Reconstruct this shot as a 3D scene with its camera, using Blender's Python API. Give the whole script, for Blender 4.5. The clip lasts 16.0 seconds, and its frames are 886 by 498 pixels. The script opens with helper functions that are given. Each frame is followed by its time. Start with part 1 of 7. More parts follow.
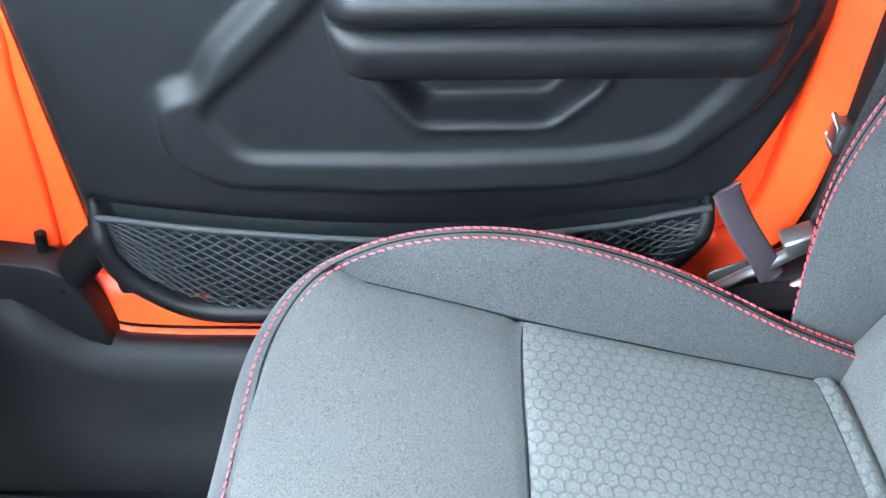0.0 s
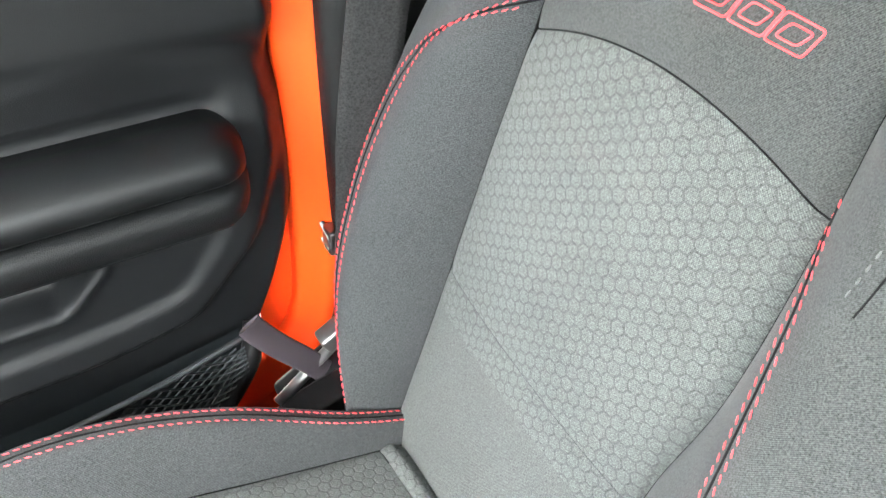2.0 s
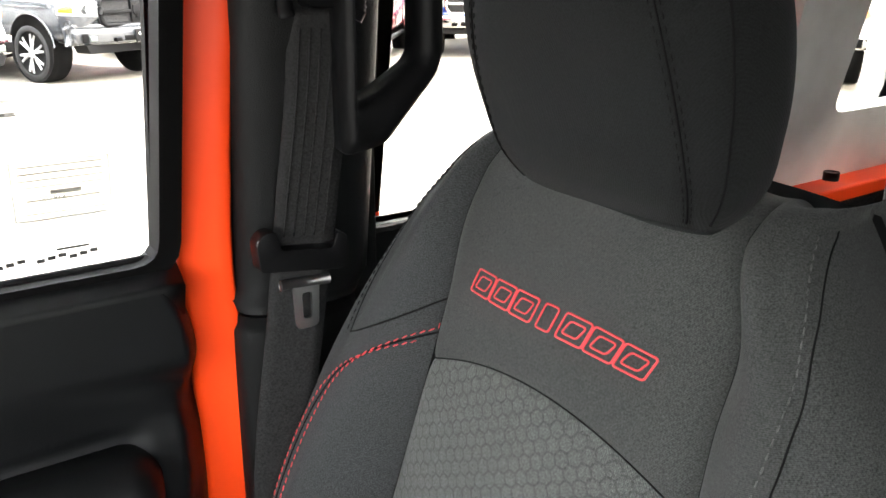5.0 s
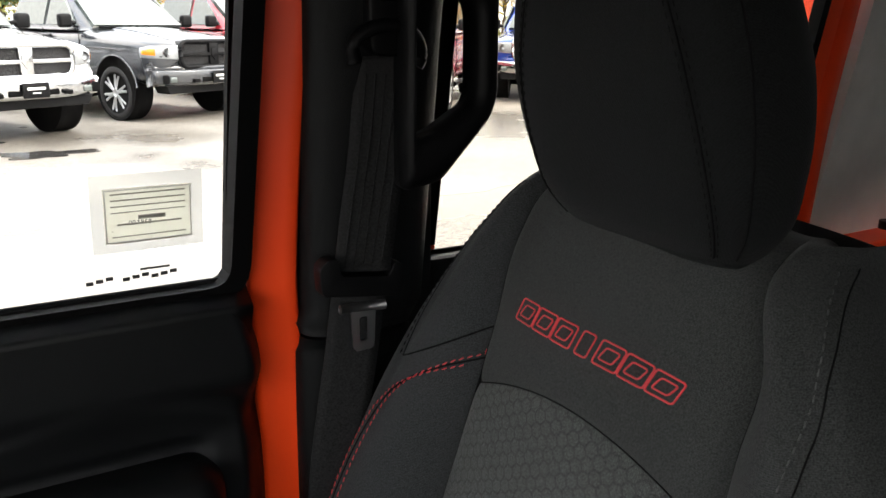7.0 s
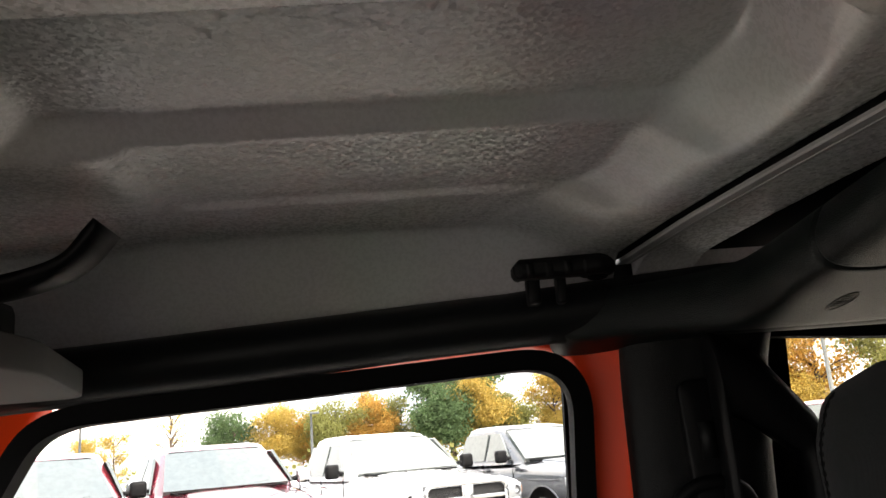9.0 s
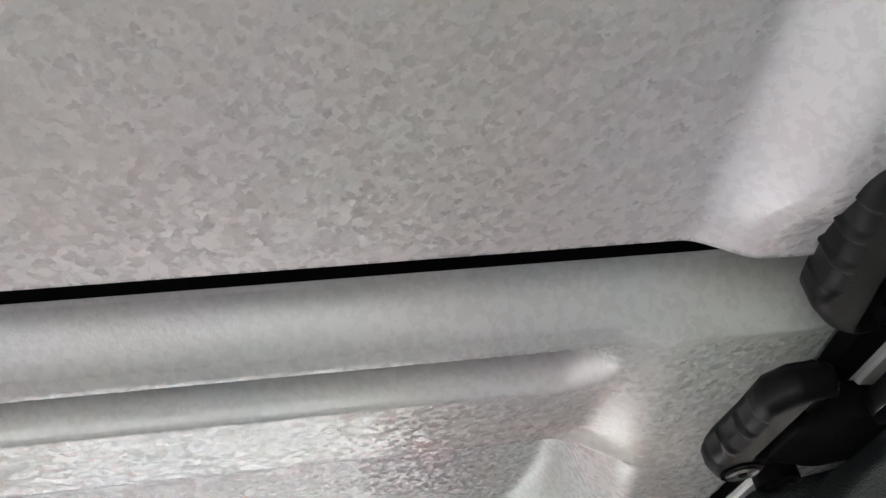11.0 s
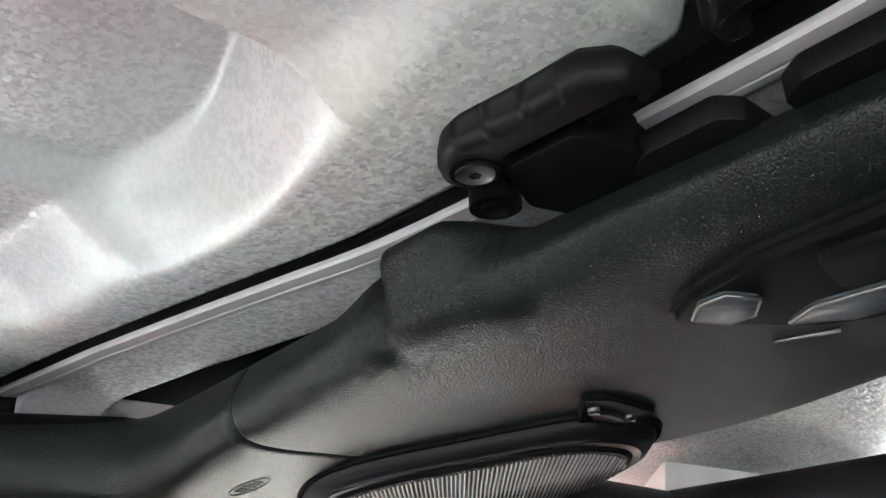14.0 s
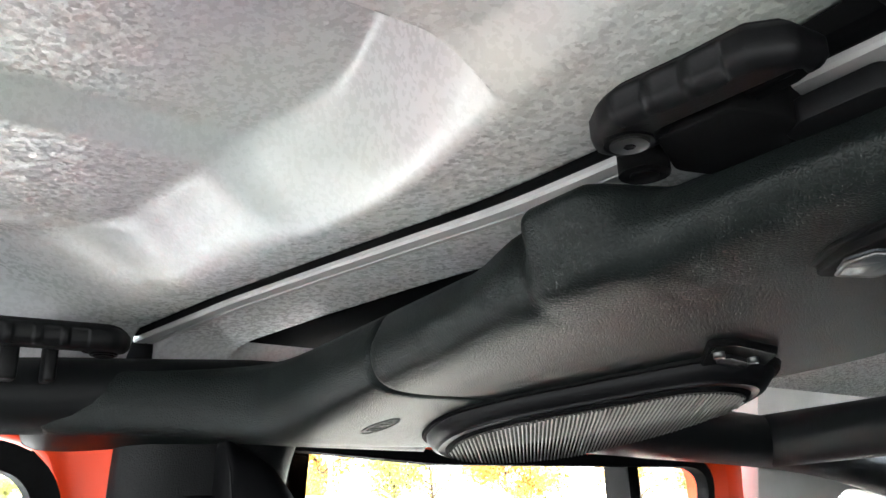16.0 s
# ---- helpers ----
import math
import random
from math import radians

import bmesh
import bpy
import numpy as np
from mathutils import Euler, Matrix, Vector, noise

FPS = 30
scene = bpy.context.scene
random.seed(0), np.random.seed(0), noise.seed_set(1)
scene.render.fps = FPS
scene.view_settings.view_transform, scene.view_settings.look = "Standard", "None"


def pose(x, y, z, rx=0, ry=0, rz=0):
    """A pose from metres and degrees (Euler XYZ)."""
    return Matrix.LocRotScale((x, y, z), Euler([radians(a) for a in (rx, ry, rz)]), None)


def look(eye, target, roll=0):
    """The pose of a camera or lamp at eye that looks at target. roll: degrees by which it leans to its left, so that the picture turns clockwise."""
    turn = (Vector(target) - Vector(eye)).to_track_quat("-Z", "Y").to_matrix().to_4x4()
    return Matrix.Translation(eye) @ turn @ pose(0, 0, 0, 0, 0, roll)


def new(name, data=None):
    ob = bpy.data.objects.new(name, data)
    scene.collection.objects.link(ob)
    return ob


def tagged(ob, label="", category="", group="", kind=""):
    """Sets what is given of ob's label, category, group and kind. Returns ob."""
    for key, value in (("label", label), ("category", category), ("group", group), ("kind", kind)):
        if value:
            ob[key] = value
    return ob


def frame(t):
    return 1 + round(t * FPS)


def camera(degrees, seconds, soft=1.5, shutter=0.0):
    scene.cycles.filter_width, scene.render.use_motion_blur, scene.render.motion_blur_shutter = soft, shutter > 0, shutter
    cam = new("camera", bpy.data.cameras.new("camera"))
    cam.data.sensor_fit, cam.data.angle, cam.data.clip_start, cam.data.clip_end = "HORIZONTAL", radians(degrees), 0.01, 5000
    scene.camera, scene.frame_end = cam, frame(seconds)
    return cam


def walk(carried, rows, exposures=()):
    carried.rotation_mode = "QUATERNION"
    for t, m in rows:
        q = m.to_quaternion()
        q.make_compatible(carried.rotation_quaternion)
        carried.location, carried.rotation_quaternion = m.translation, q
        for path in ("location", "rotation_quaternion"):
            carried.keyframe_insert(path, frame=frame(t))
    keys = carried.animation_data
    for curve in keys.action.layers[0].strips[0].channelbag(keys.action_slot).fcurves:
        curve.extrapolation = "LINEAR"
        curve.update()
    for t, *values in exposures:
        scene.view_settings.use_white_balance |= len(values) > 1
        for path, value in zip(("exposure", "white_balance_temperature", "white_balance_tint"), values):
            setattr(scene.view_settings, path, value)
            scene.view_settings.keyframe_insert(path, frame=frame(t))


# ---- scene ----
cam = camera(57.0, 16.0)
PATH = [
    (0, (0.043, 0.080, 1.428), (-0.008, 1.543, 0.065), -1.5),
    (0.5, (0.070, 0.095, 1.431), (0.233, 1.476, -0.006), -0.3),
    (1, (0.098, 0.106, 1.464), (0.488, 1.397, -0.014), 1.3),
    (1.5, (0.121, 0.099, 1.495), (0.687, 1.342, 0.034), 2.2),
    (2, (0.142, 0.073, 1.528), (0.929, 1.391, 0.246), 1.0),
    (2.5, (0.140, 0.071, 1.534), (1.105, 1.422, 0.418), 1.5),
    (3, (0.143, 0.067, 1.540), (1.160, 1.473, 0.546), 0.5),
    (3.5, (0.143, 0.055, 1.551), (1.240, 1.465, 0.651), 0.6),
    (4, (0.142, 0.039, 1.562), (1.267, 1.493, 0.775), 0.4),
    (4.5, (0.139, 0.027, 1.570), (1.257, 1.535, 0.880), 0.4),
    (7, (0.1155, -0.0230, 1.5773), (1.1139, 1.6221, 1.0321), 0.83),
    (7.5, (0.1230, -0.0633, 1.5870), (0.7814, 1.7862, 1.2053), 0.08),
    (8, (0.1435, -0.0985, 1.5939), (0.5076, 1.8654, 1.4923), -0.30),
    (8.5, (0.1623, -0.0912, 1.6014), (0.3594, 1.8898, 1.7936), -1.08),
    (9, (0.1742, -0.1181, 1.6146), (0.3064, 1.8186, 2.0958), -4.71),
    (9.5, (0.1977, -0.1535, 1.6488), (0.3023, 1.7203, 2.3399), -7.90),
    (9.8, (0.2065, -0.1482, 1.6551), (0.3097, 1.6721, 2.4771), -8.61),
    (10, (0.2210, -0.1523, 1.6546), (0.3251, 1.6286, 2.5586), -9.02),
    (10.2, (0.2319, -0.1569, 1.6550), (0.3683, 1.5755, 2.6450), -9.76),
    (12.3, (0.2766, -0.0891, 1.6549), (1.0446, 1.2846, 2.8891), -8.22),
    (12.5, (0.2691, -0.0723, 1.6536), (1.1834, 1.2791, 2.8103), -8.17),
    (13, (0.2760, -0.0503, 1.6424), (1.3276, 1.2984, 2.6793), -4.37),
    (13.5, (0.2610, -0.0270, 1.6310), (1.4310, 1.3090, 2.5510), -3.5),
    (14, (0.2540, -0.0130, 1.6320), (1.4670, 1.3690, 2.4190), -1.7),
    (14.5, (0.2460, -0.0120, 1.6350), (1.4900, 1.3890, 2.3340), -1.5),
    (15, (0.2340, -0.0160, 1.6380), (1.4700, 1.4130, 2.2950), -1.2),
    (15.5, (0.2250, -0.0140, 1.6410), (1.4420, 1.4330, 2.2920), -1.5),
    (16, (0.2170, -0.0080, 1.6440), (1.3440, 1.5270, 2.2550), -1.7),
]
EXPOSURES = [
    (0, 5.95, 5600, 2), (1.0, 5.95, 6200, 3), (1.5, 5.85, 6900, 5), (2.5, 5.6, 6700, 5), (3.5, 4.95, 7100, 5), (4.5, 4.4, 7000, 8), (7, 2.5, 7000, 10), (7.5, 1.7, 6900, 8),
    (8, 1.18, 6800, 8), (8.5, 1.15, 7000, 9), (9, 2.5, 7200, 12), (9.5, 3.75, 7000, 18), (10, 4.15, 6650, 15), (12.5, 5.1, 6150, 8), (14, 5.22, 6100, 6), (16, 5.24, 6150, 6),
]
walk(cam, [(t, look(eye, target, roll)) for t, eye, target, roll in PATH], EXPOSURES)

# ---- world and light ----
world = bpy.data.worlds.new("world")
scene.world = world
world.use_nodes = True
wn, wl = world.node_tree.nodes, world.node_tree.links
wn.clear()
w_out = wn.new("ShaderNodeOutputWorld")
w_bg = wn.new("ShaderNodeBackground")
w_sky = wn.new("ShaderNodeTexSky")
w_sky.sky_type = "NISHITA"
w_sky.sun_disc = False
w_sky.sun_elevation = radians(34)
w_sky.sun_rotation = radians(140)
w_tc = wn.new("ShaderNodeTexCoord")
w_map = wn.new("ShaderNodeMapping")
w_map.inputs["Scale"].default_value = (1.0, 1.0, 3.5)
w_noise = wn.new("ShaderNodeTexNoise")
w_noise.inputs["Scale"].default_value = 2.6
w_noise.inputs["Detail"].default_value = 6
w_ramp = wn.new("ShaderNodeValToRGB")
w_ramp.color_ramp.elements[0].position = 0.36
w_ramp.color_ramp.elements[0].color = (5.4, 6.2, 7.4, 1)
w_ramp.color_ramp.elements[1].position = 0.62
w_ramp.color_ramp.elements[1].color = (10.5, 10.3, 9.9, 1)
w_mix = wn.new("ShaderNodeMixRGB")
w_mix.inputs["Fac"].default_value = 0.86
wl.new(w_tc.outputs["Generated"], w_map.inputs["Vector"])
wl.new(w_map.outputs["Vector"], w_noise.inputs["Vector"])
wl.new(w_noise.outputs["Fac"], w_ramp.inputs["Fac"])
wl.new(w_sky.outputs["Color"], w_mix.inputs["Color1"])
wl.new(w_ramp.outputs["Color"], w_mix.inputs["Color2"])
# an overcast sky is dimmer towards the horizon
w_sep = wn.new("ShaderNodeSeparateXYZ")
wl.new(w_tc.outputs["Generated"], w_sep.inputs["Vector"])
w_dim = wn.new("ShaderNodeMapRange")
w_dim.inputs["From Min"].default_value, w_dim.inputs["From Max"].default_value = 0.0, 0.7
w_dim.inputs["To Min"].default_value, w_dim.inputs["To Max"].default_value = 0.55, 1.35
wl.new(w_sep.outputs["Z"], w_dim.inputs["Value"])
w_mul = wn.new("ShaderNodeVectorMath")
w_mul.operation = "SCALE"
wl.new(w_mix.outputs["Color"], w_mul.inputs[0])
wl.new(w_dim.outputs["Result"], w_mul.inputs["Scale"])
wl.new(w_mul.outputs["Vector"], w_bg.inputs["Color"])
wl.new(w_bg.outputs["Background"], w_out.inputs["Surface"])
w_bg.inputs["Strength"].default_value = 0.1

sun = new("sun", bpy.data.lights.new("sun", "SUN"))
sun.data.energy = 0.8
sun.data.angle = radians(20)
sun.data.color = (1.0, 0.95, 0.88)
sun.matrix_world = look((6, -7, 8), (0, 0, 1))


# the sky's light through the windscreen opening
screen = new("windscreen_light", bpy.data.lights.new("windscreen_light", "AREA"))
screen.data.shape = "RECTANGLE"
screen.data.size, screen.data.size_y = 1.2, 0.5
screen.data.energy = 0.08
screen.data.color = (0.95, 0.98, 1.0)
screen.matrix_world = look((-0.62, 0.0, 1.50), (0.15, 0.1, 1.10))

# ---- materials ----
def nodes_of(name):
    m = bpy.data.materials.new(name)
    m.use_nodes = True
    nt = m.node_tree
    return m, nt.nodes, nt.links, nt.nodes["Principled BSDF"]


def pbr(name, base, rough=0.6, metal=0.0, var=0.12, scale=12.0, fine=300.0, bump=0.15, dist=0.0006,
        grain="noise", spec=0.5, coat=0.0, stretch=(1, 1, 1)):
    """Base colour with two scales of variation and a fine relief."""
    m, n, l, b = nodes_of(name)
    tc = n.new("ShaderNodeTexCoord")
    mp = n.new("ShaderNodeMapping")
    mp.inputs["Scale"].default_value = stretch
    l.new(tc.outputs["Object"], mp.inputs["Vector"])
    n1 = n.new("ShaderNodeTexNoise")
    n1.inputs["Scale"].default_value = scale
    n1.inputs["Detail"].default_value = 5
    l.new(mp.outputs["Vector"], n1.inputs["Vector"])
    ramp = n.new("ShaderNodeValToRGB")
    e = ramp.color_ramp.elements
    e[0].position, e[1].position = 0.3, 0.7
    e[0].color = (*[c * (1 - var) for c in base], 1)
    e[1].color = (*[min(1, c * (1 + var)) for c in base], 1)
    l.new(n1.outputs["Fac"], ramp.inputs["Fac"])
    l.new(ramp.outputs["Color"], b.inputs["Base Color"])
    if grain == "noise":
        n2 = n.new("ShaderNodeTexNoise")
        n2.inputs["Scale"].default_value = fine
        n2.inputs["Detail"].default_value = 3
        h = n2.outputs["Fac"]
    else:
        n2 = n.new("ShaderNodeTexVoronoi")
        n2.feature = "SMOOTH_F1" if grain == "cells" else "DISTANCE_TO_EDGE"
        n2.inputs["Scale"].default_value = fine
        h = n2.outputs["Distance"]
    l.new(mp.outputs["Vector"], n2.inputs["Vector"])
    if grain == "edges":
        mr = n.new("ShaderNodeMapRange")
        mr.inputs["From Max"].default_value = 0.25
        l.new(h, mr.inputs["Value"])
        h = mr.outputs["Result"]
    bp = n.new("ShaderNodeBump")
    bp.inputs["Strength"].default_value = bump
    bp.inputs["Distance"].default_value = dist
    l.new(h, bp.inputs["Height"])
    l.new(bp.outputs["Normal"], b.inputs["Normal"])
    rm = n.new("ShaderNodeMapRange")
    rm.inputs["To Min"].default_value = max(0.02, rough - 0.06)
    rm.inputs["To Max"].default_value = min(1, rough + 0.06)
    l.new(n1.outputs["Fac"], rm.inputs["Value"])
    l.new(rm.outputs["Result"], b.inputs["Roughness"])
    b.inputs["Metallic"].default_value = metal
    b.inputs["Specular IOR Level"].default_value = spec
    b.inputs["Coat Weight"].default_value = coat
    b.inputs["Coat Roughness"].default_value = 0.05
    return m


def fabric(name, base, hexes=False):
    """Woven cloth: fine diagonal twill, and where asked a raised honeycomb weave with hatched cells."""
    m, n, l, b = nodes_of(name)
    uv = n.new("ShaderNodeTexCoord")
    sp = n.new("ShaderNodeSeparateXYZ")
    l.new(uv.outputs["UV"], sp.inputs["Vector"])

    def math_node(op, a, c=None, d=None):
        k = n.new("ShaderNodeMath")
        k.operation = op
        for i, v in enumerate((a, c, d)):
            if v is None:
                continue
            if isinstance(v, (int, float)):
                k.inputs[i].default_value = v
            else:
                l.new(v, k.inputs[i])
        return k.outputs[0]

    u, v = sp.outputs["X"], sp.outputs["Y"]
    # twill ribs about 1.3 mm apart
    tw = math_node("SINE", math_node("MULTIPLY", math_node("ADD", u, math_node("MULTIPLY", v, 0.7)), 4600.0))
    no = n.new("ShaderNodeTexNoise")
    no.inputs["Scale"].default_value = 9.0
    no.inputs["Detail"].default_value = 5
    l.new(uv.outputs["Object"], no.inputs["Vector"])
    fl = n.new("ShaderNodeTexNoise")
    fl.inputs["Scale"].default_value = 900.0
    l.new(uv.outputs["Object"], fl.inputs["Vector"])
    shade = math_node("ADD", 0.86, math_node("ADD", math_node("MULTIPLY", no.outputs["Fac"], 0.3), math_node("ADD", math_node("MULTIPLY", tw, 0.13), math_node("MULTIPLY", math_node("SUBTRACT", fl.outputs["Fac"], 0.5), 2.3))))
    height = math_node("ADD", math_node("MULTIPLY", tw, 0.12), math_node("MULTIPLY", fl.outputs["Fac"], 0.3))
    tone = shade
    if hexes:
        r = 0.0064
        # flat-topped cells: swap so that columns run along u
        px = math_node("DIVIDE", v, r * 1.7320508)
        py = math_node("DIVIDE", u, r * 1.7320508)
        s3 = 1.7320508

        def cell(ox, oy):
            a = math_node("SUBTRACT", math_node("FLOORED_MODULO", math_node("ADD", px, ox), 1.0), 0.5)
            c = math_node("SUBTRACT", math_node("FLOORED_MODULO", math_node("ADD", py, oy), s3), s3 / 2)
            return math_node("ABSOLUTE", a), math_node("ABSOLUTE", c)

        ax, ay = cell(0.0, 0.0)
        bx, by = cell(0.5, s3 / 2)
        da = math_node("MAXIMUM", ax, math_node("ADD", math_node("MULTIPLY", ax, 0.5), math_node("MULTIPLY", ay, s3 / 2)))
        db = math_node("MAXIMUM", bx, math_node("ADD", math_node("MULTIPLY", bx, 0.5), math_node("MULTIPLY", by, s3 / 2)))
        dist = math_node("MINIMUM", da, db)
        inside = n.new("ShaderNodeMapRange")
        inside.interpolation_type = "SMOOTHSTEP"
        inside.inputs["From Min"].default_value = 0.455
        inside.inputs["From Max"].default_value = 0.395
        l.new(dist, inside.inputs["Value"])
        ins = inside.outputs["Result"]
        hatch = math_node("MULTIPLY", math_node("ADD", math_node("SINE", math_node("MULTIPLY", math_node("SUBTRACT", u, v), 3900.0)), 1.0), 0.5)
        cellcol = math_node("ADD", 0.90, math_node("MULTIPLY", ins, math_node("ADD", 0.06, math_node("MULTIPLY", hatch, 0.56))))
        tone = math_node("MULTIPLY", shade, cellcol)
        height = math_node("ADD", height, math_node("MULTIPLY", ins, math_node("ADD", 0.8, math_node("MULTIPLY", hatch, 0.3))))
    col = n.new("ShaderNodeVectorMath")
    col.operation = "SCALE"
    col.inputs[0].default_value = base
    l.new(tone, col.inputs["Scale"])
    l.new(col.outputs["Vector"], b.inputs["Base Color"])
    bp = n.new("ShaderNodeBump")
    bp.inputs["Strength"].default_value = 0.55
    bp.inputs["Distance"].default_value = 0.0007
    l.new(height, bp.inputs["Height"])
    l.new(bp.outputs["Normal"], b.inputs["Normal"])
    b.inputs["Roughness"].default_value = 0.9
    b.inputs["Specular IOR Level"].default_value = 0.15
    b.inputs["Sheen Weight"].default_value = 0.04
    b.inputs["Sheen Roughness"].default_value = 0.5
    return m


def flecked(name, lo, hi, scale=300.0, rough=0.31):
    """Moulded roof panel: pale plastic full of small flat flakes, each with its own tone and tilt."""
    m, n, l, b = nodes_of(name)
    tc = n.new("ShaderNodeTexCoord")
    warp = n.new("ShaderNodeTexNoise")
    warp.inputs["Scale"].default_value = scale * 1.1
    warp.inputs["Detail"].default_value = 2.0
    l.new(tc.outputs["Object"], warp.inputs["Vector"])
    push = n.new("ShaderNodeVectorMath")
    push.operation = "MULTIPLY_ADD"
    push.inputs[1].default_value = (1.6 / scale,) * 3
    l.new(warp.outputs["Color"], push.inputs[0])
    l.new(tc.outputs["Object"], push.inputs[2])
    cell = n.new("ShaderNodeTexVoronoi")
    cell.inputs["Scale"].default_value = scale
    l.new(push.outputs["Vector"], cell.inputs["Vector"])
    sep = n.new("ShaderNodeSeparateXYZ")
    l.new(cell.outputs["Color"], sep.inputs["Vector"])
    mx = n.new("ShaderNodeMixRGB")
    mx.inputs["Color1"].default_value = (*lo, 1)
    mx.inputs["Color2"].default_value = (*hi, 1)
    # flakes lie on the flats; rolled rims and slopes are smooth
    ge = n.new("ShaderNodeNewGeometry")
    facing = n.new("ShaderNodeSeparateXYZ")
    l.new(ge.outputs["Normal"], facing.inputs["Vector"])
    upright = n.new("ShaderNodeMath")
    upright.operation = "ABSOLUTE"
    l.new(facing.outputs["Z"], upright.inputs[0])
    flat = n.new("ShaderNodeMapRange")
    flat.interpolation_type = "SMOOTHSTEP"
    flat.inputs["From Min"].default_value, flat.inputs["From Max"].default_value = 0.86, 0.985
    l.new(upright.outputs[0], flat.inputs["Value"])
    tone = n.new("ShaderNodeMath")
    tone.operation = "MULTIPLY_ADD"
    off_mid = n.new("ShaderNodeMath")
    off_mid.operation = "SUBTRACT"
    off_mid.inputs[1].default_value = 0.5
    l.new(sep.outputs["X"], off_mid.inputs[0])
    l.new(off_mid.outputs[0], tone.inputs[0])
    l.new(flat.outputs["Result"], tone.inputs[1])
    tone.inputs[2].default_value = 0.5
    l.new(tone.outputs[0], mx.inputs["Fac"])
    c = n.new("ShaderNodeTexNoise")
    c.inputs["Scale"].default_value = 7
    c.inputs["Detail"].default_value = 4
    l.new(tc.outputs["Object"], c.inputs["Vector"])
    va = n.new("ShaderNodeMixRGB")
    va.blend_type = "MULTIPLY"
    va.inputs["Fac"].default_value = 0.25
    l.new(mx.outputs["Color"], va.inputs["Color1"])
    l.new(c.outputs["Color"], va.inputs["Color2"])
    l.new(va.outputs["Color"], b.inputs["Base Color"])
    # tilt of each flake
    off = n.new("ShaderNodeVectorMath")
    off.operation = "MULTIPLY_ADD"
    off.inputs[1].default_value = (0.28, 0.28, 0.28)
    off.inputs[2].default_value = (-0.14, -0.14, -0.14)
    l.new(cell.outputs["Color"], off.inputs[0])
    level = n.new("ShaderNodeVectorMath")
    level.operation = "SCALE"
    l.new(off.outputs["Vector"], level.inputs[0])
    l.new(flat.outputs["Result"], level.inputs["Scale"])
    add = n.new("ShaderNodeVectorMath")
    add.operation = "ADD"
    l.new(ge.outputs["Normal"], add.inputs[0])
    l.new(level.outputs["Vector"], add.inputs[1])
    nz = n.new("ShaderNodeVectorMath")
    nz.operation = "NORMALIZE"
    l.new(add.outputs["Vector"], nz.inputs[0])
    bp = n.new("ShaderNodeBump")
    bp.inputs["Strength"].default_value = 0.25
    bp.inputs["Distance"].default_value = 0.0005
    l.new(warp.outputs["Fac"], bp.inputs["Height"])
    l.new(nz.outputs["Vector"], bp.inputs["Normal"])
    l.new(bp.outputs["Normal"], b.inputs["Normal"])
    rg = n.new("ShaderNodeMapRange")
    rg.inputs["To Min"].default_value, rg.inputs["To Max"].default_value = rough - 0.16, rough + 0.12
    l.new(sep.outputs["Y"], rg.inputs["Value"])
    l.new(rg.outputs["Result"], b.inputs["Roughness"])
    return m


def glass(name, tint=(1, 1, 1), rough=0.0):
    m, n, l, b = nodes_of(name)
    b.inputs["Base Color"].default_value = (*tint, 1)
    b.inputs["Roughness"].default_value = rough
    b.inputs["Transmission Weight"].default_value = 1.0
    b.inputs["IOR"].default_value = 1.1
    return m


M = {}
M["cloth"] = fabric("seat_cloth", (0.0325, 0.0340, 0.0338))
M["cloth_hex"] = fabric("seat_cloth_honeycomb", (0.046, 0.049, 0.0475), hexes=True)
M["cloth_light"] = fabric("seat_cloth_light", (0.050, 0.0525, 0.051))
M["cloth_side"] = fabric("seat_cloth_side", (0.028, 0.0295, 0.031))
M["cloth_head"] = fabric("head_restraint_cloth", (0.0078, 0.0086, 0.0092))
M["door"] = pbr("grained_door_panel", (0.0060, 0.0065, 0.0071), 0.46, spec=0.16, var=0.15, grain="edges", fine=620, bump=0.25, dist=0.0003)
M["door_soft"] = pbr("soft_door_pad", (0.0036, 0.0040, 0.0044), 0.40, spec=0.24, var=0.12, grain="edges", fine=700, bump=0.2, dist=0.0003)
M["seam"] = pbr("seam_thread_dark", (0.008, 0.008, 0.0085), 0.9, spec=0.05)
M["red_thread"] = pbr("red_thread", (0.62, 0.035, 0.045), 0.55, fine=2500, bump=0.3)
M["grey_thread"] = pbr("grey_thread", (0.055, 0.055, 0.055), 0.6)
M["paint"] = pbr("orange_paint", (0.90, 0.060, 0.008), 0.42, var=0.04, fine=1800, bump=0.02, spec=0.3)
M["trim"] = pbr("black_grained_trim", (0.0054, 0.0058, 0.0062), 0.5, spec=0.18, var=0.15, grain="edges", fine=520, bump=0.35, dist=0.0004)
M["trim_soft"] = pbr("black_soft_pad", (0.008, 0.0085, 0.009), 0.45, spec=0.15, var=0.12, grain="edges", fine=700, bump=0.2, dist=0.0003)
M["bar"] = pbr("leather_grain_pad", (0.0076, 0.0100, 0.0096), 0.48, spec=0.20, var=0.15, grain="edges", fine=520, bump=0.40, dist=0.0005)
M["plastic"] = pbr("black_plastic", (0.0045, 0.0045, 0.005), 0.48, spec=0.14, fine=900, bump=0.12)
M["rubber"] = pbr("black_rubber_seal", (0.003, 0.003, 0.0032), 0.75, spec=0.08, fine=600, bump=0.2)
M["webbing"] = pbr("belt_webbing", (0.012, 0.012, 0.0125), 0.7, spec=0.2, var=0.8, scale=520, grain="noise", fine=1100, bump=0.8)
